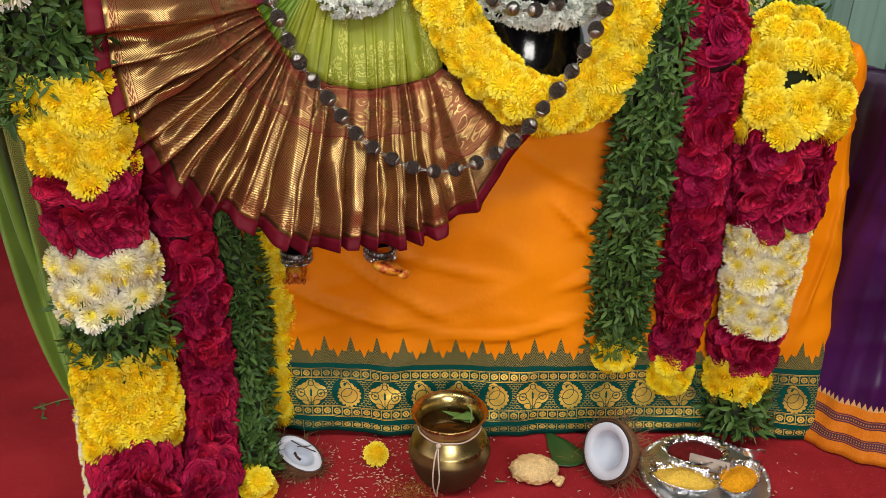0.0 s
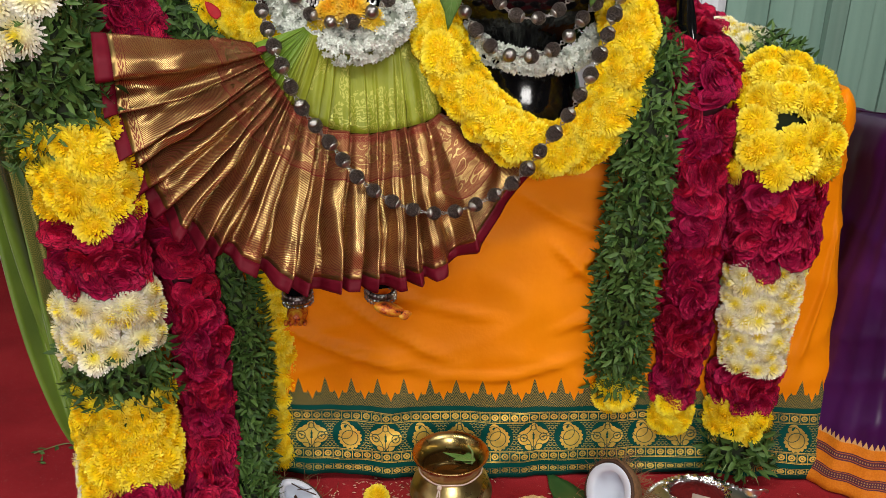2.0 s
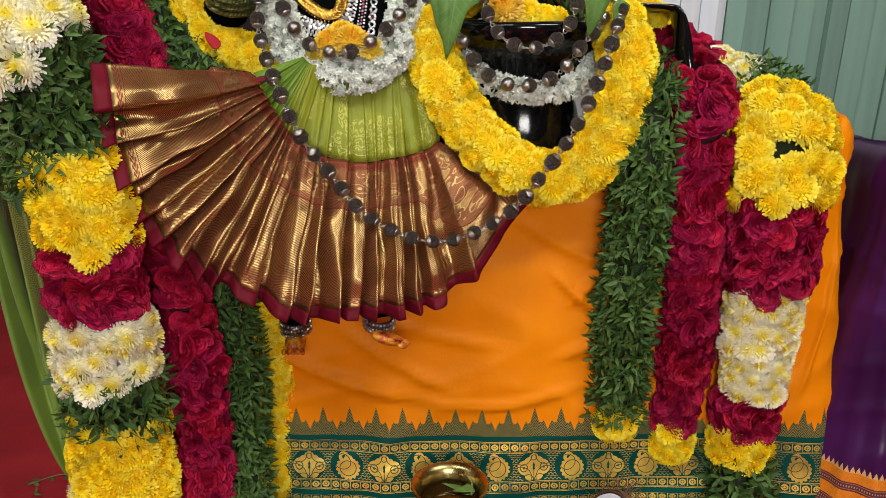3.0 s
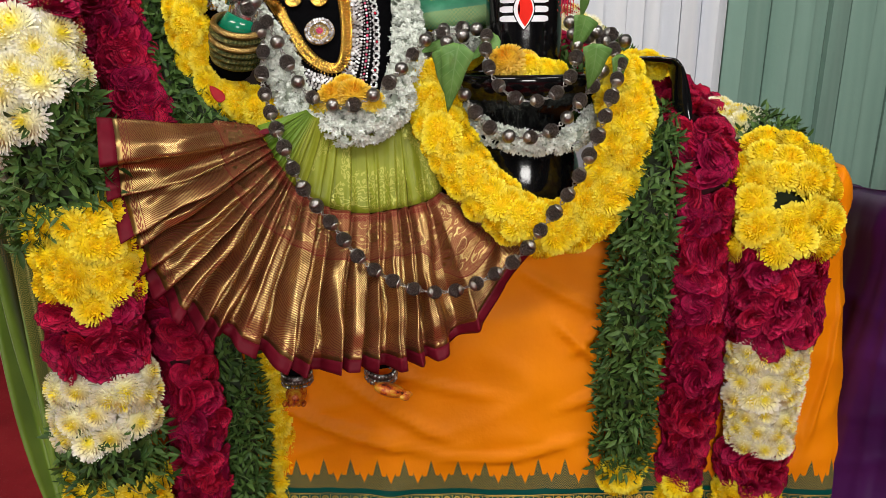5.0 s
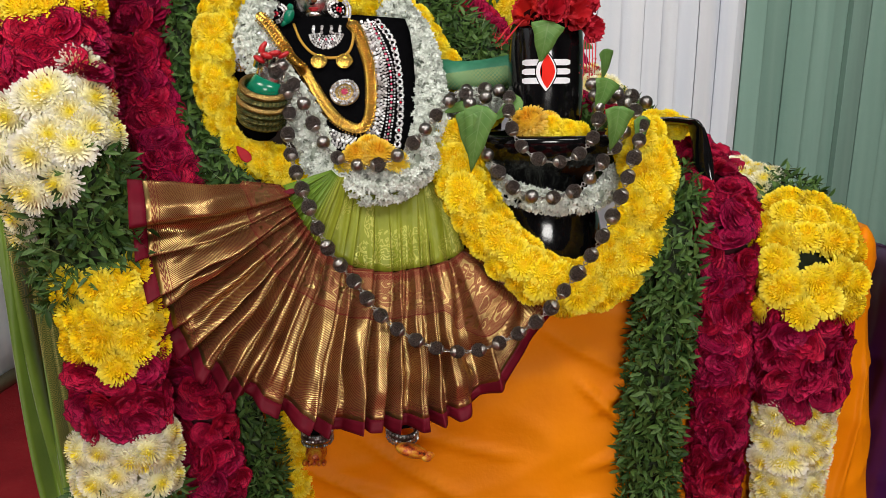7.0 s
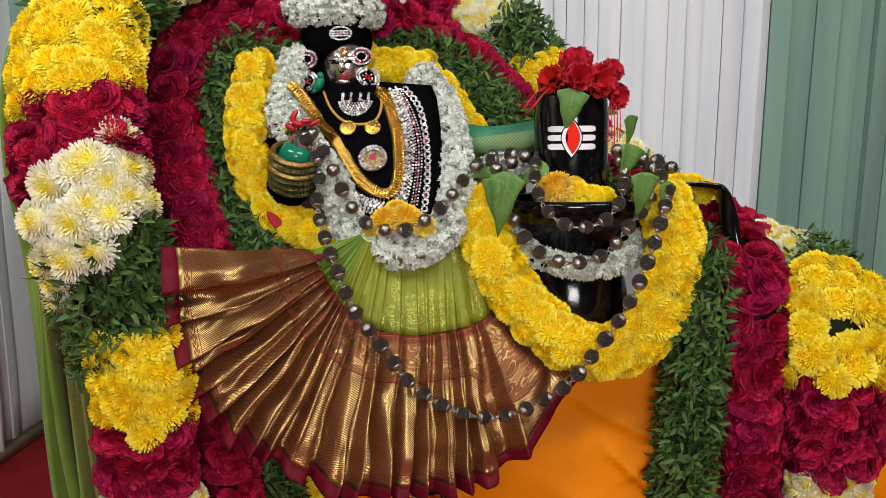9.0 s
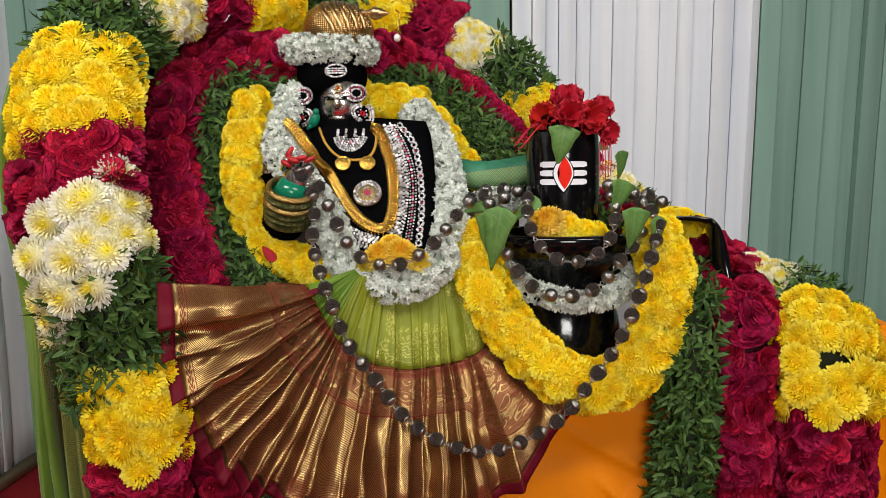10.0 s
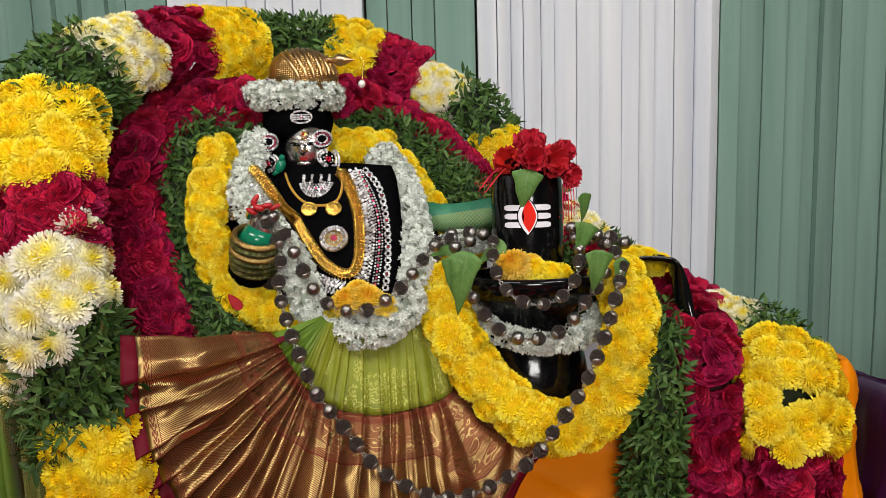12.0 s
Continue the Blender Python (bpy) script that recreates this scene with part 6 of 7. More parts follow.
def black_stone():
    top = thing("stone_lingam", (LX, LY, 0.66), "polished black stone pillar on a round waisted base with spout", "lingam")
    shape("base", *lathe([(0.0, 0.0), (0.062, 0.0), (0.075, 0.006), (0.082, 0.02), (0.096, 0.03), (0.110, 0.05), (0.117, 0.075), (0.116, 0.11), (0.110, 0.145), (0.100, 0.178), (0.092, 0.195), (0.088, 0.207), (0.085, 0.22), (0.10, 0.245), (0.135, 0.272), (0.15, 0.295), (0.152, 0.306), (0.146, 0.312), (0.135, 0.308), (0.128, 0.298), (0.0, 0.296)], 64, at=(LX, LY, 0.66)), BLACK_STONE, top)
    shape("pillar", *lathe([(0.0, 0.0), (0.070, 0.0), (0.0715, 0.05), (0.0715, 0.17), (0.069, 0.205), (0.060, 0.235), (0.042, 0.252), (0.0, 0.26)], 56, at=(LX, LY, 0.957)), BLACK_STONE, top)
    # open trough of the spout, bent over at its end
    line = smooth_line([(LX + 0.13, LY + 0.01, 0.962), (0.355, 1.555, 0.996), (0.425, 1.55, 0.997), (0.444, 1.54, 0.988), (0.455, 1.525, 0.960), (0.463, 1.505, 0.915), (0.464, 1.487, 0.872)], 8)[0]
    t = unit(np.gradient(line, axis=0))
    v = []
    for i, q in enumerate(line):
        up = unit(np.cross(np.array((0, 1.0, 0)), t[i]) * -1)
        if up[2] < 0 and i < 10:
            up = -up
        up = unit(np.array((-t[i][2], 0, t[i][0])))
        wide = 0.042 - 0.022 * max(0, (i - 26) / 22)
        # thin along the top, a broad blade where it hangs, pointed at its end
        deep = 0.013 + 0.016 * min(1.0, max(0.0, (i - 26) / 14)) - 0.021 * max(0.0, (i - 38) / 10) ** 2
        for a in np.linspace(0, np.pi, 9):
            v.append(q + np.array((0, 1.0, 0)) * wide * math.cos(a) - up * deep * math.sin(a))
        for a in np.linspace(np.pi, 0, 9):
            v.append(q + np.array((0, 1.0, 0)) * wide * 0.84 * math.cos(a) - up * (deep - 0.006) * math.sin(a) + up * 0.001)
    m = 18
    f = []
    for i in range(len(line) - 1):
        for j in range(m):
            k = (j + 1) % m
            f.append((i * m + j, i * m + k, (i + 1) * m + k, (i + 1) * m + j))
    f += [tuple(range(m)), tuple((len(line) - 1) * m + j for j in range(m))]
    shape("spout", v, f, BLACK_STONE, top, smooth=True)

    def on_pillar(name, pts, faces, material, lift, label):
        """A painted mark laid on the pillar's round face: points are sideways and upward from its middle."""
        v = []
        for s, z in pts:
            a = -math.pi / 2 - 0.10 + s / 0.0715
            v.append((LX + (0.0715 + lift) * math.cos(a), LY + (0.0715 + lift) * math.sin(a), 1.086 + z))
        shape(name, v, faces, material, top, label)

    for dz in (-0.0165, 0.0, 0.0165):
        n = 14
        pts = []
        for i in range(n):
            s = -0.047 + 0.094 * i / (n - 1)
            h = 0.0055 * min(1.0, math.sqrt(max(0.0, 1 - (abs(s) / 0.0475) ** 12)) + 0.25)
            pts += [(s, dz - h), (s, dz + h)]
        on_pillar("painted_stripe", pts, [(2 * i, 2 * i + 2, 2 * i + 3, 2 * i + 1) for i in range(n - 1)], WHITE_PAINT, 0.0008, "white painted stripe")

    def almond(w, h, lift, material, name, dx=0.0):
        zs = np.linspace(-1, 1, 17)
        pts = []
        for z in zs:
            x = w * (1 - abs(z) ** 1.7)
            pts += [(dx + x * q, z * h) for q in np.linspace(-1, 1, 9)]
        on_pillar(name, pts, grid(17, 9), material, lift, "")

    almond(0.0205, 0.0385, 0.0014, VELVET, "painted_outline")
    almond(0.0185, 0.0355, 0.0018, WHITE_PAINT, "painted_white")
    almond(0.0135, 0.0310, 0.0022, RED_PAINT, "painted_eye", 0.0022)
    almond(0.0016, 0.0120, 0.0026, VELVET, "painted_pupil", -0.0085)


black_stone()


def ruffled_petal(seed):
    r = random.Random(seed)
    v = []
    for i in range(8):
        f = i / 7
        for j in range(13):
            g = j / 12 - 0.5
            w = 0.55 * math.sin(math.pi * min(1, 0.12 + f * 0.75))
            fray = 1 + 0.05 * f * r.uniform(-1, 1) + 0.06 * f * math.sin(g * 15 + seed * 2) - 0.5 * f * g * g
            v.append((f * 0.64 * fray, g * w * 1.75, 0.26 * f * f + 0.055 * f * math.sin(g * 15 + seed) + 0.022 * f * math.sin(g * 29 + seed * 3)))
    return np.array(v), grid(8, 13)


def hibiscus_mesh(seed):
    bits = []
    for i in range(10):
        v, f = ruffled_petal(seed * 10 + i)
        a = 0.35 + 0.32 * (i // 5)
        c, s = math.cos(a), math.sin(a)
        v = np.c_[v[:, 0] * c - v[:, 2] * s, v[:, 1], v[:, 0] * s + v[:, 2] * c]
        bits.append((turn_z(v, 2 * math.pi * i / 5 + 0.4 * (i // 5)), f))
    return joined(bits)


HIB = [mesh_of("petals", *hibiscus_mesh(s), HIBISCUS) for s in range(3)]
for i, (x, y, z, size, out) in enumerate([(0.122, 1.520, 1.187, 0.062, (-0.4, -0.8, 0.4)), (0.195, 1.510, 1.185, 0.072, (0.5, -0.8, 0.3)), (0.160, 1.525, 1.214, 0.070, (0, -0.5, 0.9)), (0.228, 1.515, 1.162, 0.054, (0.7, -0.8, 0.0)), (0.160, 1.492, 1.192, 0.062, (0.1, -1, 0.3)), (0.222, 1.525, 1.205, 0.050, (0.6, -0.6, 0.6))]):
    h = thing("hibiscus_flower", (x, y, z), "ruffled red hibiscus bloom lying on the black stone", "flower", "hibiscus flowers on the stone")
    ob = under(new("petals", HIB[i % 3]), h)
    ob.matrix_basis = Matrix(facing((x, y, z), out, i * 1.3, size * 0.88).tolist())
    if i in (0, 3):
        hang = [(-0.03, -0.045, -0.02), (-0.055, -0.06, -0.05)] if i == 0 else [(0.0, -0.03, -0.03), (0.0, -0.035, -0.085)]
        for k in range(5):
            pts = [(x, y, z)] + [(x + hx + 0.005 * (k - 2), y + hy, z + hz + 0.006 * math.sin(k * 2.1)) for hx, hy, hz in hang]
            shape("stamen", *tube(smooth_line(pts, 5)[0], 0.0009, 5), HIBISCUS, h, "long red stamen")
            if k % 2 == 0:
                end = np.array(pts[-1])
                shape("anthers", *scatter(*blob((0, 0, 0), (1, 1, 1), n=5, m=4), [facing(end + rng.normal(0, 0.0045, 3) + np.array((0, -0.003, rng.uniform(-0.004, 0.022))), (0, -1, 0), 0, 0.0013) for _ in range(16)]), HIBISCUS, h, "tiny red anthers", kind="stuff")


def broad_leaf(at, out, spin, length, width, label, material=BIG_LEAF, group="leaves on the stone", name="bilva_leaf", droop=0.35):
    n, v, uv = 11, [], []
    for i in range(n):
        f = i / (n - 1)
        heart = 0.60 * min(1.0, (f + 0.015) / 0.13) ** 0.6 * (1 - f) ** 0.85 * (1 + 0.06 * math.sin(f * 13))
        w = width * ((heart if name != "rose_petal" else 1.0 * (f + 0.02) ** 0.4 * (1 - f) ** 0.85) if f < 1 else 0.002)
        z = -droop * length * f * f
        v += [(f * length, -w, z + 0.12 * w), (f * length, -w * 0.5, z + 0.03 * w), (f * length, 0, z - 0.05 * w), (f * length, w * 0.5, z + 0.03 * w), (f * length, w, z + 0.12 * w)]
        uv += [(f, q) for q in (-1, -0.5, 0, 0.5, 1)]
    m = facing(at, out, spin, 1.0)
    v = np.array(v) @ m[:3, :3].T + m[:3, 3]
    ob = shape(name, v, grid(n, 5), material, thick=0.0006, uvs=uv)
    return tagged(ob, label, "leaf", group)


# spin turns the leaf's length: 0 up, 180 down
for at, out, spin, le, wi in [((0.151, 1.468, 1.174), (0, -1, 0.1), 170, 0.074, 0.056), ((0.268, 1.398, 1.024), (0.3, -1, 0.1), 176, 0.078, 0.052), ((0.258, 1.456, 1.072), (0.4, -1, 0.1), 165, 0.064, 0.048), ((0.030, 1.405, 1.027), (-0.1, -1, 0.15), 169, 0.118, 0.056), ((0.004, 1.412, 1.018), (-0.5, -1, 0.15), 176, 0.080, 0.040), ((0.105, 1.47, 1.035), (-0.3, -1, 0.5), 120, 0.07, 0.034),
                              ((0.315, 1.43, 1.005), (0.5, -1, 0.1), 178, 0.075, 0.035), ((0.265, 1.53, 1.127), (0.7, -0.8, 0.1), 190, 0.060, 0.040), ((0.02, 1.50, 1.03), (-0.2, -1, 0.4), 100, 0.07, 0.03), ((0.215, 1.57, 1.14), (0.5, -1, 0.1), 265, 0.06, 0.022)]:
    broad_leaf(at, out, radians(spin), le, wi, "fresh green pointed leaf tucked on the black stone")


def flower_heap(centre, heads, label):
    """Cut flower heads lying together: (x, y, z from the middle, size, kind)."""
    top = thing("flower_heap", centre, label, "flowers", "heaps of flowers")
    for k, (x, y, z, size, mesh) in enumerate(heads):
        ob = under(new("chrysanthemum", mesh), top)
        ob.matrix_basis = Matrix(facing(np.array(centre) + np.array((x, y, z)), (x * 12, -0.75, 0.75 + z * 8), k * 1.7, size).tolist())
    return top


AM, YE = AMBER_HEADS, YELLOW_HEADS
flower_heap((0.157, 1.462, 0.972), [(-0.040, -0.010, 0.022, 0.072, AM[0]), (-0.028, -0.012, 0.010, 0.05, AM[1]), (0.0, -0.004, 0.012, 0.055, YE[0]), (0.03, -0.006, 0.006, 0.052, YE[1]), (0.055, 0.004, 0.004, 0.046, YE[2]), (-0.005, 0.01, 0.022, 0.05, AM[1])], "amber and yellow chrysanthemum heads on the stone base")
flower_heap((-0.172, 1.446, 0.925), [(-0.046, 0.0, 0.000, 0.050, YE[0]), (-0.022, -0.012, 0.012, 0.064, AM[0]), (0.014, -0.014, 0.014, 0.068, AM[1]), (0.046, -0.004, 0.002, 0.052, AM[0]), (-0.004, 0.006, 0.030, 0.050, AM[1])], "faded yellow chrysanthemum heads in the figure's lap")
flower_heap((0.405, 1.59, 0.945), [(-0.030, 0.0, 0.046, 0.054, YE[0]), (0.002, 0.004, 0.046, 0.052, YE[1]), (0.033, 0.008, 0.036, 0.046, YE[2]), (-0.014, -0.008, 0.018, 0.054, YE[3]), (0.014, -0.002, 0.022, 0.046, YE[0]), (-0.018, -0.012, -0.008, 0.048, YE[1])], "yellow chrysanthemum heads on the roses under the stone spout")
for at, spin, le, skin in (((-0.384, 1.40, 0.934), 38, 0.040, PETAL_RED), ((-0.297, 1.362, 0.885), 95, 0.022, HEM)):
    tagged(broad_leaf(at, (0.1, -1, 0.5), radians(spin), le, le * 0.5, "", skin, "", "rose_petal", 0.1), "fallen crimson rose petal", "petal", "fallen petals")

# ---- bead strings ----


def seed_bead():
    bm = bmesh.new()
    bmesh.ops.create_icosphere(bm, subdivisions=3, radius=1.0)
    for q in bm.verts:
        d = q.co.normalized()
        q.co = d * (0.93 + 0.16 * abs(noise.noise(d * 4.2)) + 0.05 * noise.noise(d * 11) - 0.05 * max(0, math.cos(5 * math.atan2(d.y, d.x))) ** 8)
    me = bpy.data.meshes.new("bead")
    bm.to_mesh(me)
    bm.free()
    me.materials.append(RUDRAKSHA)
    me.polygons.foreach_set("use_smooth", [True] * len(me.polygons))
    return me


SEED_BEAD = seed_bead()
BALL_BEAD = mesh_of("bead", *blob((0, 0, 0), (1, 1, 0.95), n=18, m=11), BEAD_SILVER)
CAP_SILVER = plain("dulled_silver", (0.40, 0.385, 0.36), 0.36, 1.0, 0.35, 160, 0.3)
CAP = mesh_of("cap", *joined([lathe([(0.0, 1.12), (0.16, 1.1), (0.3, 1.04), (0.56, 0.92), (0.70, 0.78), (0.58, 0.80), (0.0, 0.95)], 12), lathe([(0.0, -1.12), (0.16, -1.1), (0.3, -1.04), (0.56, -0.92), (0.70, -0.78), (0.58, -0.80), (0.0, -0.95)], 12)]), CAP_SILVER)
LINK = mesh_of("link", *lathe([(1.0 + 0.3 * math.cos(a), 0.3 * math.sin(a)) for a in np.linspace(0, 2 * np.pi, 7)], 12), CAP_SILVER)


def bead_string(pts, label, step=0.0385, radius=0.0138, silver_every=0, close=False):
    line = smooth_line(pts, 10)[0]
    s = np.r_[0, np.cumsum(np.linalg.norm(np.diff(line, axis=0), axis=1))]
    low = line[np.argmin(line[:, 2])]
    top = thing("bead_string", tuple(low), label, "beads", "bead strings")
    at = lambda q: np.array([np.interp(q, s, line[:, i]) for i in range(3)])
    count = int(s[-1] / step)
    for i in range(count + 1):
        c = at(i * step)
        ahead = unit(at(min(s[-1], i * step + 0.01)) - at(max(0, i * step - 0.01)))
        ahead = unit(ahead + np.array((0.3, -1.0, 0.2)) * rng.uniform(-0.9, 0.9))
        ball = silver_every and i % silver_every == 0
        b = under(new("bead", BALL_BEAD if ball else SEED_BEAD), top)
        b.matrix_basis = Matrix(facing(c, ahead, rng.uniform(0, 6), radius * (0.92 if ball else rng.uniform(0.93, 1.07))).tolist())
        if not ball:
            cap = new("cap", CAP)
            cap.parent = b
        if i < count:
            for k in (0.42, 0.58):
                q = at(i * step + step * k)
                side = unit(np.cross(ahead, np.array((0.3, 1.0, 0.2)))) if k < 0.5 else unit(np.cross(ahead, np.array((1.0, 0.2, -0.3))))
                ln = under(new("link", LINK), top)
                ln.matrix_basis = Matrix(facing(q, side, 0, 0.0036).tolist())
    return top


bead_string([(-0.335, 1.425, 1.09), (-0.315, 1.43, 1.04), (-0.318, 1.42, 0.97), (-0.300, 1.388, 0.915), (-0.272, 1.345, 0.86), (-0.242, 1.338, 0.79), (-0.195, 1.35, 0.72), (-0.150, 1.335, 0.665), (-0.098, 1.335, 0.625), (-0.04, 1.335, 0.602), (0.02, 1.34, 0.60), (0.085, 1.345, 0.625),
             (0.135, 1.335, 0.665), (0.170, 1.325, 0.715), (0.215, 1.33, 0.775), (0.250, 1.345, 0.835), (0.277, 1.37, 0.89), (0.300, 1.40, 0.945), (0.318, 1.44, 0.99), (0.305, 1.49, 1.025), (0.27, 1.54, 1.04)], "long string of dark seed beads with silver caps over the skirt")
bead_string([(-0.325, 1.43, 1.10), (-0.300, 1.425, 1.06), (-0.283, 1.43, 1.02), (-0.265, 1.43, 0.98), (-0.24, 1.42, 0.945), (-0.20, 1.415, 0.925), (-0.155, 1.41, 0.925), (-0.115, 1.42, 0.945), (-0.085, 1.44, 0.97), (-0.06, 1.47, 1.0), (-0.035, 1.49, 1.03), (0.0, 1.51, 1.045), (0.045, 1.50, 1.04)], "string of dark seed beads and silver balls across the jasmine", silver_every=2)
bead_string([(0.082, 1.475, 1.040), (0.079, 1.435, 1.008), (0.091, 1.415, 0.967), (0.123, 1.395, 0.936), (0.165, 1.390, 0.929), (0.205, 1.40, 0.945), (0.231, 1.415, 0.978), (0.238, 1.43, 1.008)], "loop of dark seed beads hung on the black stone", radius=0.0128)
bead_string([(0.01, 1.50, 1.03), (0.02, 1.465, 0.985), (0.045, 1.435, 0.93), (0.08, 1.415, 0.885), (0.125, 1.40, 0.865), (0.175, 1.40, 0.868), (0.215, 1.41, 0.89), (0.25, 1.425, 0.93), (0.285, 1.45, 0.965), (0.30, 1.475, 1.0)], "lower loop of dark seed beads round the black stone", silver_every=3)
bead_string([(-0.03, 1.53, 1.0), (-0.02, 1.545, 1.045), (0.03, 1.55, 1.055), (0.085, 1.49, 1.05)], "short run of seed beads and silver balls behind the stone", silver_every=2)
bead_string([(0.233, 1.475, 1.062), (0.239, 1.472, 1.040), (0.244, 1.468, 1.022), (0.247, 1.465, 1.000)], "short run of silver beads beside the pillar", silver_every=1, step=0.0215)
bead_string([(0.285, 1.50, 1.045), (0.315, 1.505, 1.040), (0.340, 1.50, 1.028)], "short run of silver and seed beads beside the pillar", silver_every=2, step=0.029)

# ---- things on the floor ----


def brass_pot():
    x, y = 0.010, 1.254
    top = thing("brass_pot", (x, y, 0), "round brass water pot, darker below, tied with thread", "pot")
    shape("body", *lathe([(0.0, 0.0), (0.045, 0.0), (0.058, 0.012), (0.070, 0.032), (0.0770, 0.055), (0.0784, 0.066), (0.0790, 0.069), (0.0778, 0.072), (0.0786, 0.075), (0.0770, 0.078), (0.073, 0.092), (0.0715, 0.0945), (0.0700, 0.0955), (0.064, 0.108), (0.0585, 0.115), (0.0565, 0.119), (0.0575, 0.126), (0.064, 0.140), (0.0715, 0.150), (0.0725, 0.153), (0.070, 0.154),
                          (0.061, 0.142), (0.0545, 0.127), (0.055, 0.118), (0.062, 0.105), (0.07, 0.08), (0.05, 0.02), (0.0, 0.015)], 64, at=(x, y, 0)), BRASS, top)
    shape("water", *lathe([(0.0, 0.1215), (0.054, 0.1215), (0.054, 0.12), (0.0, 0.11)], 40, at=(x, y, 0)), WATER, top, "dark brown liquid")
    ring = [(x + 0.0595 * math.cos(a), y + 0.0595 * math.sin(a), 0.1215 + 0.001 * math.sin(7 * a)) for a in np.linspace(0, 2 * np.pi, 50)]
    tails = [smooth_line([(x - 0.02, y - 0.057, 0.121), (x - 0.024 + dx, y - 0.070, 0.10), (x - 0.025 + dx * 2, y - 0.081, 0.062), (x - 0.026 + dx, y - 0.076, 0.03), (x - 0.024, y - 0.066, 0.008)], 6)[0] for dx in (-0.003, 0.003)]
    shape("thread", *joined([tube(ring, 0.0016, 6)] + [tube(t, 0.0015, 6) for t in tails] + [blob((x - 0.021, y - 0.061, 0.119), (0.005, 0.004, 0.005))]), THREAD, top, "pale cotton thread")
    broad_leaf((x + 0.045, y + 0.01, 0.1245), (0, 0, 1), radians(150), 0.07, 0.024, "green leaf floating in the brass pot", group="leaves in the pot", name="leaf", droop=0.02)
    broad_leaf((x + 0.045, y + 0.02, 0.1285), (0.2, 0, 1), radians(205), 0.045, 0.026, "green leaf floating in the brass pot", group="leaves in the pot", name="leaf", droop=0.02)
    tagged(shape("stalk", *tube(smooth_line([(x + 0.04, y + 0.0, 0.127), (x + 0.042, y + 0.035, 0.130), (x + 0.034, y + 0.048, 0.136)], 5)[0], 0.0022, 6), STEM), "pale leaf stalk standing in the pot", "stalk")


brass_pot()


def coconut_half(at, out, label, scale=1.0, oval=1.0, spin=0.3):
    top = thing("coconut_half", (at[0], at[1], 0.0), label, "coconut", "coconut halves")
    m = Matrix(facing(at, out, spin, scale).tolist())

    def rough(v, k, amount):
        return np.array([q * (1 + amount * noise.noise(Vector(q) * k)) for q in v])

    hull = [(0.0, -0.060), (0.022, -0.057), (0.040, -0.045), (0.052, -0.026), (0.0575, -0.004), (0.0565, 0.002)]
    v, f = lathe(hull, 40, squash=oval)
    shape("husk", rough(v, 60, 0.05) @ np.array(m)[:3, :3].T + np.array(m)[:3, 3], f, COCO_HUSK, top, "brown fibrous husk")
    v, f = lathe([(0.0562, 0.0), (0.0562, 0.004), (0.0515, 0.0045), (0.051, 0.0)], 40, squash=oval)
    shape("shell", rough(v, 40, 0.02) @ np.array(m)[:3, :3].T + np.array(m)[:3, 3], f, COCO_SHELL, top, "dark shell rim")
    v, f = lathe([(0.0512, 0.0042), (0.0500, 0.0055), (0.044, 0.0052), (0.038, 0.0045), (0.0350, 0.002), (0.0335, -0.004), (0.031, -0.016), (0.025, -0.028), (0.014, -0.036), (0.0, -0.038)], 40, squash=oval)
    v = np.array([q * (1 + 0.05 * noise.noise(Vector(q) * 25)) for q in v])
    shape("flesh", v @ np.array(m)[:3, :3].T + np.array(m)[:3, 3], f, COCO_FLESH, top, "white flesh")
    bits = []
    r = random.Random(int(at[0] * 1000))
    for i in range(260):
        a, b = r.uniform(0, 6.28), r.uniform(-0.055, -0.004)
        rr = 0.058 * math.sqrt(max(0.05, 1 - (b / 0.062) ** 2))
        p0 = Vector((rr * math.cos(a), rr * oval * math.sin(a), b))
        d = Vector((math.cos(a + r.uniform(-1, 1)), math.sin(a + r.uniform(-1, 1)), r.uniform(-1, 0.6))).normalized()
        ln = r.uniform(0.012, 0.04)
        pts = [m @ p0, m @ (p0 + d * ln * 0.5 + p0.normalized() * 0.004), m @ (p0 + d * ln + Vector((0, 0, -0.004)))]
        pts = [(q.x, q.y, max(0.002, q.z)) for q in pts]
        bits.append(tube(pts, 0.0005, 4, caps=False))
    shape("fibres", *joined(bits), COCO_HUSK, top, "loose coconut fibres", kind="stuff")
    return top, m


coconut_half((0.315, 1.255, 0.062), (-0.70, -0.54, 0.42), "halved coconut, white inside, leaning open on the carpet", 1.08, 0.92, 0.25)
half, hm = coconut_half((-0.286, 1.272, 0.040), (0.28, -0.34, 0.85), "halved coconut with a dark slit, lying tilted on the carpet", 0.96, 0.62, 0.45)
for a0, b0, w in (((-0.012, 0.012), (0.008, 0.006), 0.003), ((-0.025, -0.022), (0.03, -0.012), 0.0012), ((-0.01, -0.028), (0.012, -0.008), 0.001)):
    pts = [hm @ Vector((a0[0], a0[1], 0.006)), hm @ Vector(((a0[0] + b0[0]) / 2, (a0[1] + b0[1]) / 2 + 0.003, 0.0075)), hm @ Vector((b0[0], b0[1], 0.006))]
    shape("dark_fibre", *tube([tuple(p) for p in pts], w, 6, 0.5), COCO_SHELL, half, "dark fibre on the flesh")


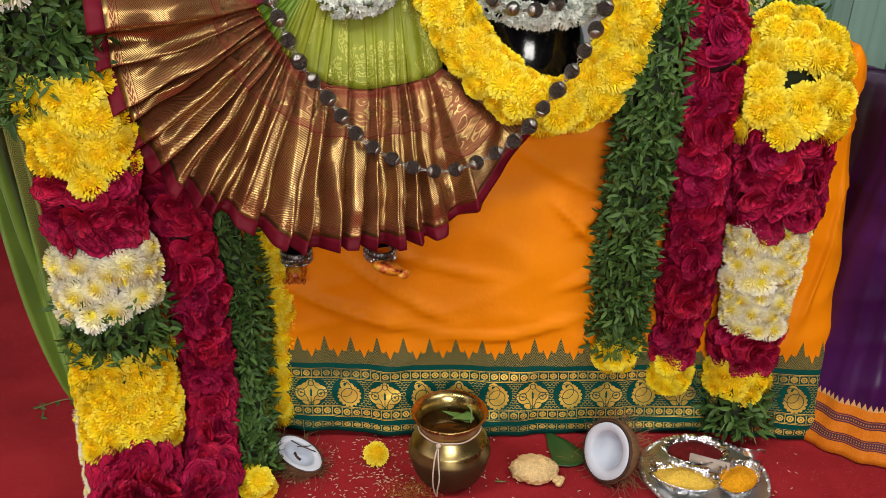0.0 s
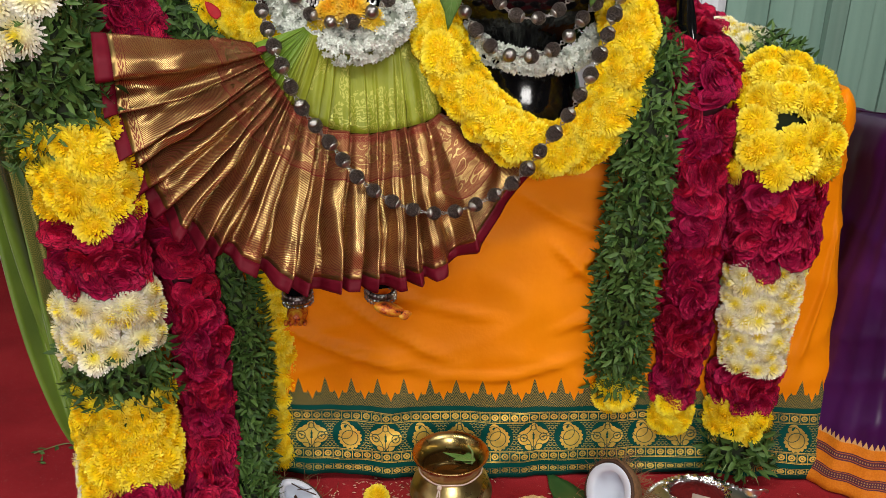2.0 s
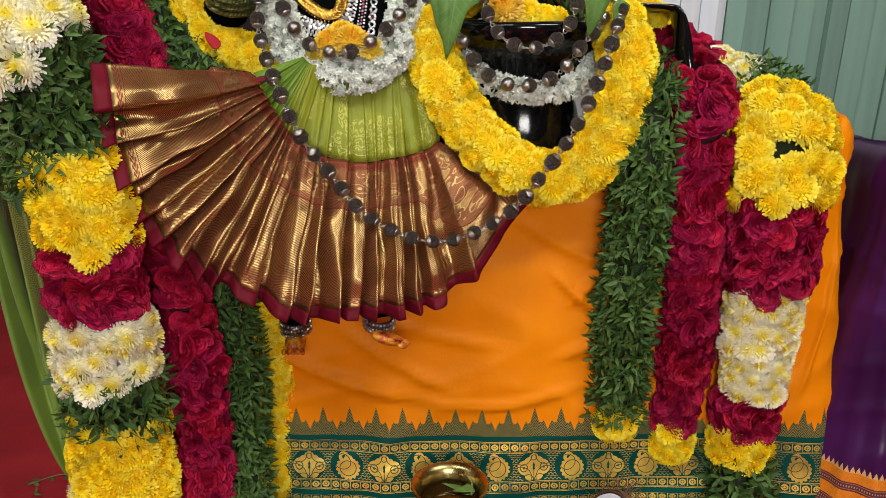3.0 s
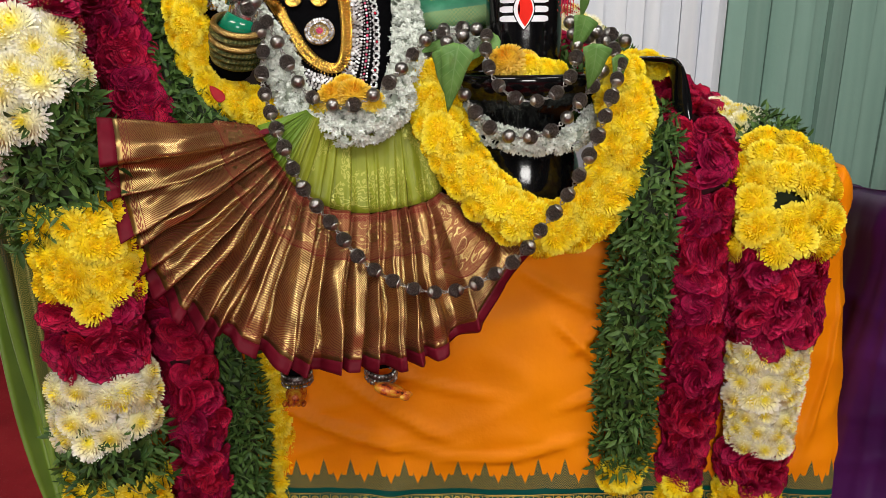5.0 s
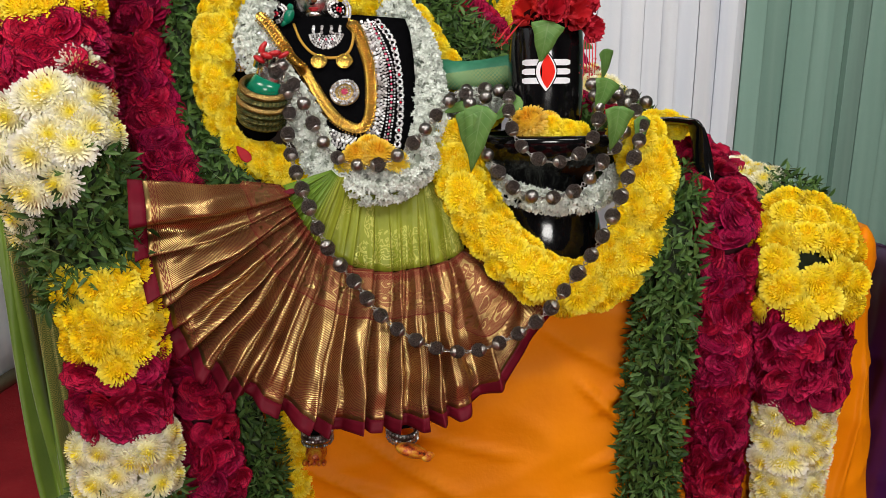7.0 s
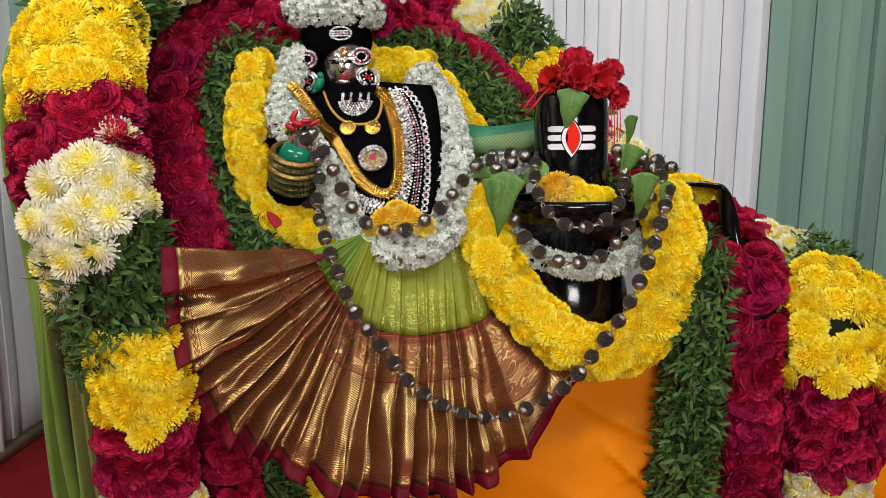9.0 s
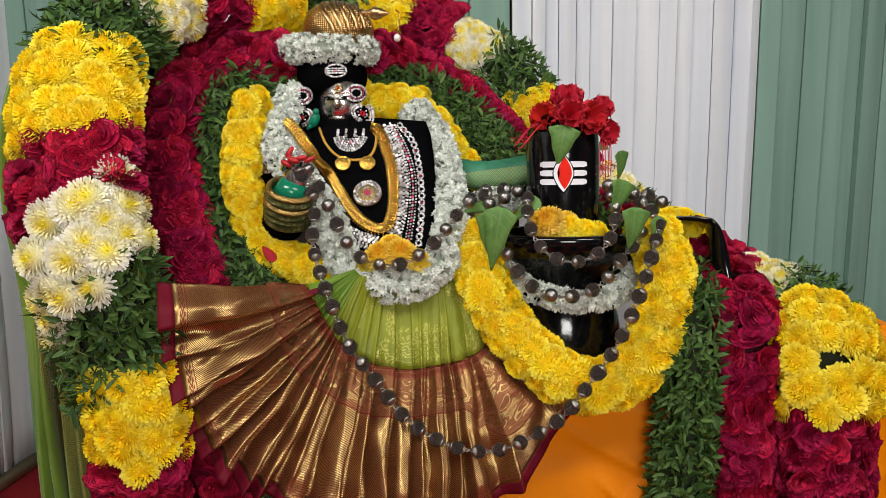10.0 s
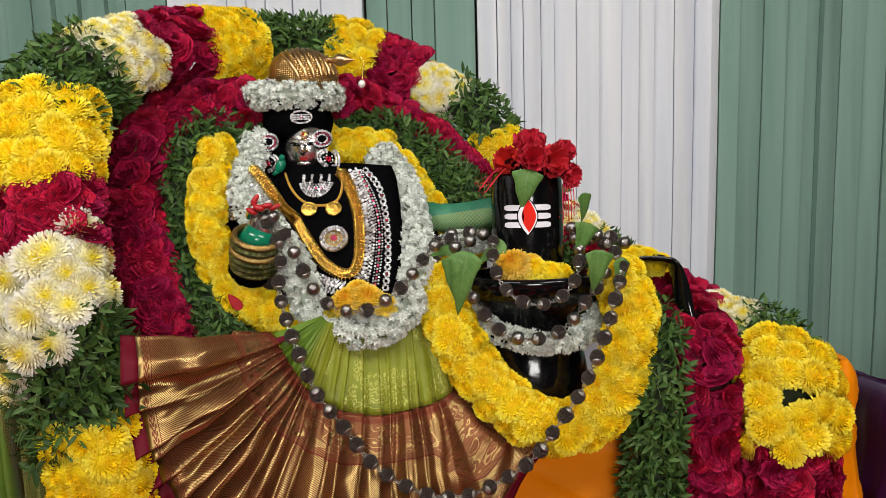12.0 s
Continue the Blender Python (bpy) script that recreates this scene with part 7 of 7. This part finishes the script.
def paste_lump():
    v, f = blob((0, 0, 0), (0.046, 0.034, 0.024), n=90, m=48)
    v = np.array([q * (1 + 0.13 * noise.noise(Vector(q) * 45) + 0.09 * noise.noise(Vector(q) * 130) + 0.06 * noise.noise(Vector(q) * 320)) for q in v])
    v[:, 2] = np.maximum(v[:, 2], -0.012)
    tip = joined([blob((0.040 + dx, -0.024 + dy, -0.007), (0.007, 0.006, 0.006)) for dx, dy in ((0, 0), (0.008, -0.003), (0.004, 0.006), (0.011, 0.005), (0.004, -0.009))])
    v2, f2 = joined([(v, f), tip])
    ob = shape("turmeric_paste_lump", v2 + np.array((0.175, 1.257, 0.0155)), f2, DOUGH)
    tagged(ob, "pale yellow lump of paste resting on a betel leaf", "paste")
    broad_leaf((0.262, 1.285, 0.003), (0, 0, 1), radians(112), 0.125, 0.080, "dark green betel leaf under the paste lump", DARK_LEAF, "leaves on the floor", "betel_leaf", 0.0)
    tagged(shape("leaf_stalk", *tube([(0.119, 1.236, 0.003), (0.098, 1.236, 0.004)], 0.0015, 6), STEM), "pale stalk of the betel leaf", "stalk")


paste_lump()


def offering_plate():
    x, y = 0.503, 1.246
    top = thing("offering_plate", (x, y, 0), "pressed steel plate with beaded rim, holding powder cups", "plate")
    v, f = lathe([(0.0, 0.002), (0.085, 0.002), (0.100, 0.010), (0.112, 0.014), (0.118, 0.015), (0.122, 0.014), (0.122, 0.012), (0.112, 0.010), (0.1, 0.005), (0.085, 0.0), (0.0, 0.0)], 72, at=(x, y, 0))
    shape("dish", v, f, STEEL, top)
    pts = [(x + 0.1185 * math.cos(a), y + 0.1185 * math.sin(a), 0.0165) for a in np.linspace(0, 2 * np.pi, 84, endpoint=False)]
    gems("beading", pts, 0.0042, STEEL, top, (0, 0, 1))

    def cup(cx, cy, r, fill, label, squash=1.0, turn=0.0, high=0.026, heap=0.004):
        c = thing("foil_cup", (cx, cy, 0.006), label, "cup", "cups on the plate")
        n = 96
        prof = [(0.0, 0.0), (r * 0.78, 0.0), (r * 0.92, high * 0.6), (r, high), (r * 1.12, high + 0.003), (r * 1.14, high + 0.001), (r * 1.0, high - 0.003), (r * 0.75, 0.002), (0.0, 0.002)]
        m = Matrix.Translation((cx, cy, 0.0065)) @ Euler((0, 0, turn)).to_matrix().to_4x4()
        v, f = lathe(prof, n, squash=squash)
        v = np.array([q * (1 + 0.20 * noise.noise(Vector((q[0] * 95, q[1] * 95, q[2] * 80))) + 0.09 * noise.noise(Vector((q[0] * 260, q[1] * 260, q[2] * 200)))) for q in v])
        v[:, 2] = np.maximum(v[:, 2], 0)
        shape("foil", v @ np.array(m)[:3, :3].T + np.array(m)[:3, 3], f, FOIL, c, "crumpled silver foil")
        v, f = lathe([(r * 0.93, high * 0.68), (r * 0.7, high * 0.78), (r * 0.4, high * 0.85 + heap), (0.0, high * 0.85 + heap * 1.3)], 40, squash=squash)
        v = np.array([(q[0], q[1], q[2] + 0.003 * noise.noise(Vector(q) * 90)) for q in v])
        shape("powder", v @ np.array(m)[:3, :3].T + np.array(m)[:3, 3], f, fill, c)

    cup(0.500, 1.298, 0.058, KUMKUM, "foil lined cup of dark red kumkum", 0.7, 0.0, heap=0.010)
    cup(0.455, 1.216, 0.058, TURMERIC, "foil lined cup of yellow turmeric powder", 0.60, -0.35, heap=0.012)
    cup(0.559, 1.216, 0.052, SAFFRON, "foil lined cup of orange powder", 0.6, 0.85, heap=0.010)
    tagged(part("divider_card", box_bm((0.075, 0.003, 0.028), (0.515, 1.258, 0.026), 0.0008, Euler((radians(-35), 0, radians(-25))).to_matrix().to_4x4()), CARD), "brown card divider between foil cups", "card")
    # spoon bowl resting across the rim
    m = Matrix.Translation((0.597, 1.272, 0.048)) @ Euler((radians(-25), radians(25), radians(25))).to_matrix().to_4x4()
    sp = thing("spoon", (0.60, 1.28, 0.02), "small steel spoon lying across the plate", "spoon")
    v, f = lathe([(0.0, -0.012), (0.012, -0.010), (0.02, -0.004), (0.024, 0.003), (0.0235, 0.004), (0.018, -0.002), (0.0, -0.009)], 28, squash=0.62)
    shape("bowl", v @ np.array(m)[:3, :3].T + np.array(m)[:3, 3], f, STEEL, sp)
    shape("handle", *tube([tuple(m @ Vector(q)) for q in ((0.022, 0, 0.003), (0.035, 0, 0.006), (0.048, 0, 0.004))], [0.004, 0.003, 0.004], 8, 0.5), STEEL, sp)


offering_plate()
ob = new("chrysanthemum", YELLOW_HEADS[2])
ob.matrix_basis = Matrix(facing((-0.138, 1.300, 0.018), (0.25, -0.55, 0.8), 0.4, 0.052).tolist())
tagged(ob, "single yellow chrysanthemum dropped on the carpet", "flower")


def scattered_bits():
    grain = blob((0, 0, 0), (0.0037, 0.001, 0.0009), n=6, m=5)
    spots = []
    for _ in range(470):
        x, y = rng.normal(-0.13, 0.10), rng.uniform(1.14, 1.385)
        if rng.random() < 0.16:
            x = rng.uniform(-0.28, 0.72)
        m = facing((x, y, 0.0022), (0, 0, 1), rng.uniform(0, 6.28), rng.uniform(0.8, 1.2))
        spots.append(m)
    tagged(shape("rice_grains", *scatter(*grain, spots), RICE), "pale rice grains scattered on the red carpet", "rice", kind="stuff")
    crumb = blob((0, 0, 0), (1, 1, 0.6), n=5, m=4)
    spots = [facing((rng.normal(-0.06, 0.028), rng.normal(1.205, 0.026), 0.0012), (0, 0, 1), rng.uniform(0, 6), rng.uniform(0.0006, 0.0019)) for _ in range(900)]
    tagged(shape("powder_spill", *scatter(*crumb, spots), SPILT), "spilt orange brown powder on the carpet", "powder", kind="stuff")
    lv = []
    for x, y in ((-0.887, 1.45), (-0.90, 1.49), (-0.86, 1.52), (-0.84, 1.51), (-0.78, 1.50), (-0.72, 1.33)):
        for _ in range(3):
            lv.append(facing((x + rng.normal(0, 0.012), y + rng.normal(0, 0.012), 0.004), unit(np.array((0, 0, 1)) + 0.35 * rng.normal(size=3)), rng.uniform(0, 6.28), rng.uniform(0.014, 0.03)))
    tagged(shape("fallen_leaves", *scatter(*LEAFLET, lv), LEAF), "small green leaves fallen on the carpet", "leaves", kind="stuff")
    tagged(shape("twig", *tube(smooth_line([(-0.915, 1.478, 0.004), (-0.87, 1.515, 0.003), (-0.82, 1.52, 0.003)], 5)[0], 0.0013, 5), STEM), "thin green twig lying on the carpet", "twig")
    strands = []
    for _ in range(16):
        x, y, a = rng.uniform(-0.33, 0.30), rng.uniform(1.2, 1.38), rng.uniform(0, 6.28)
        d = np.array((math.cos(a), math.sin(a), 0)) * rng.uniform(0.015, 0.05)
        strands.append(tube([np.array((x, y, 0.002)), np.array((x, y, 0.006)) + d * 0.5, np.array((x, y, 0.002)) + d], 0.0004, 4))
    tagged(shape("coconut_strands", *joined(strands), COCO_HUSK), "loose coconut fibres on the carpet", "fibres", kind="stuff")


scattered_bits()
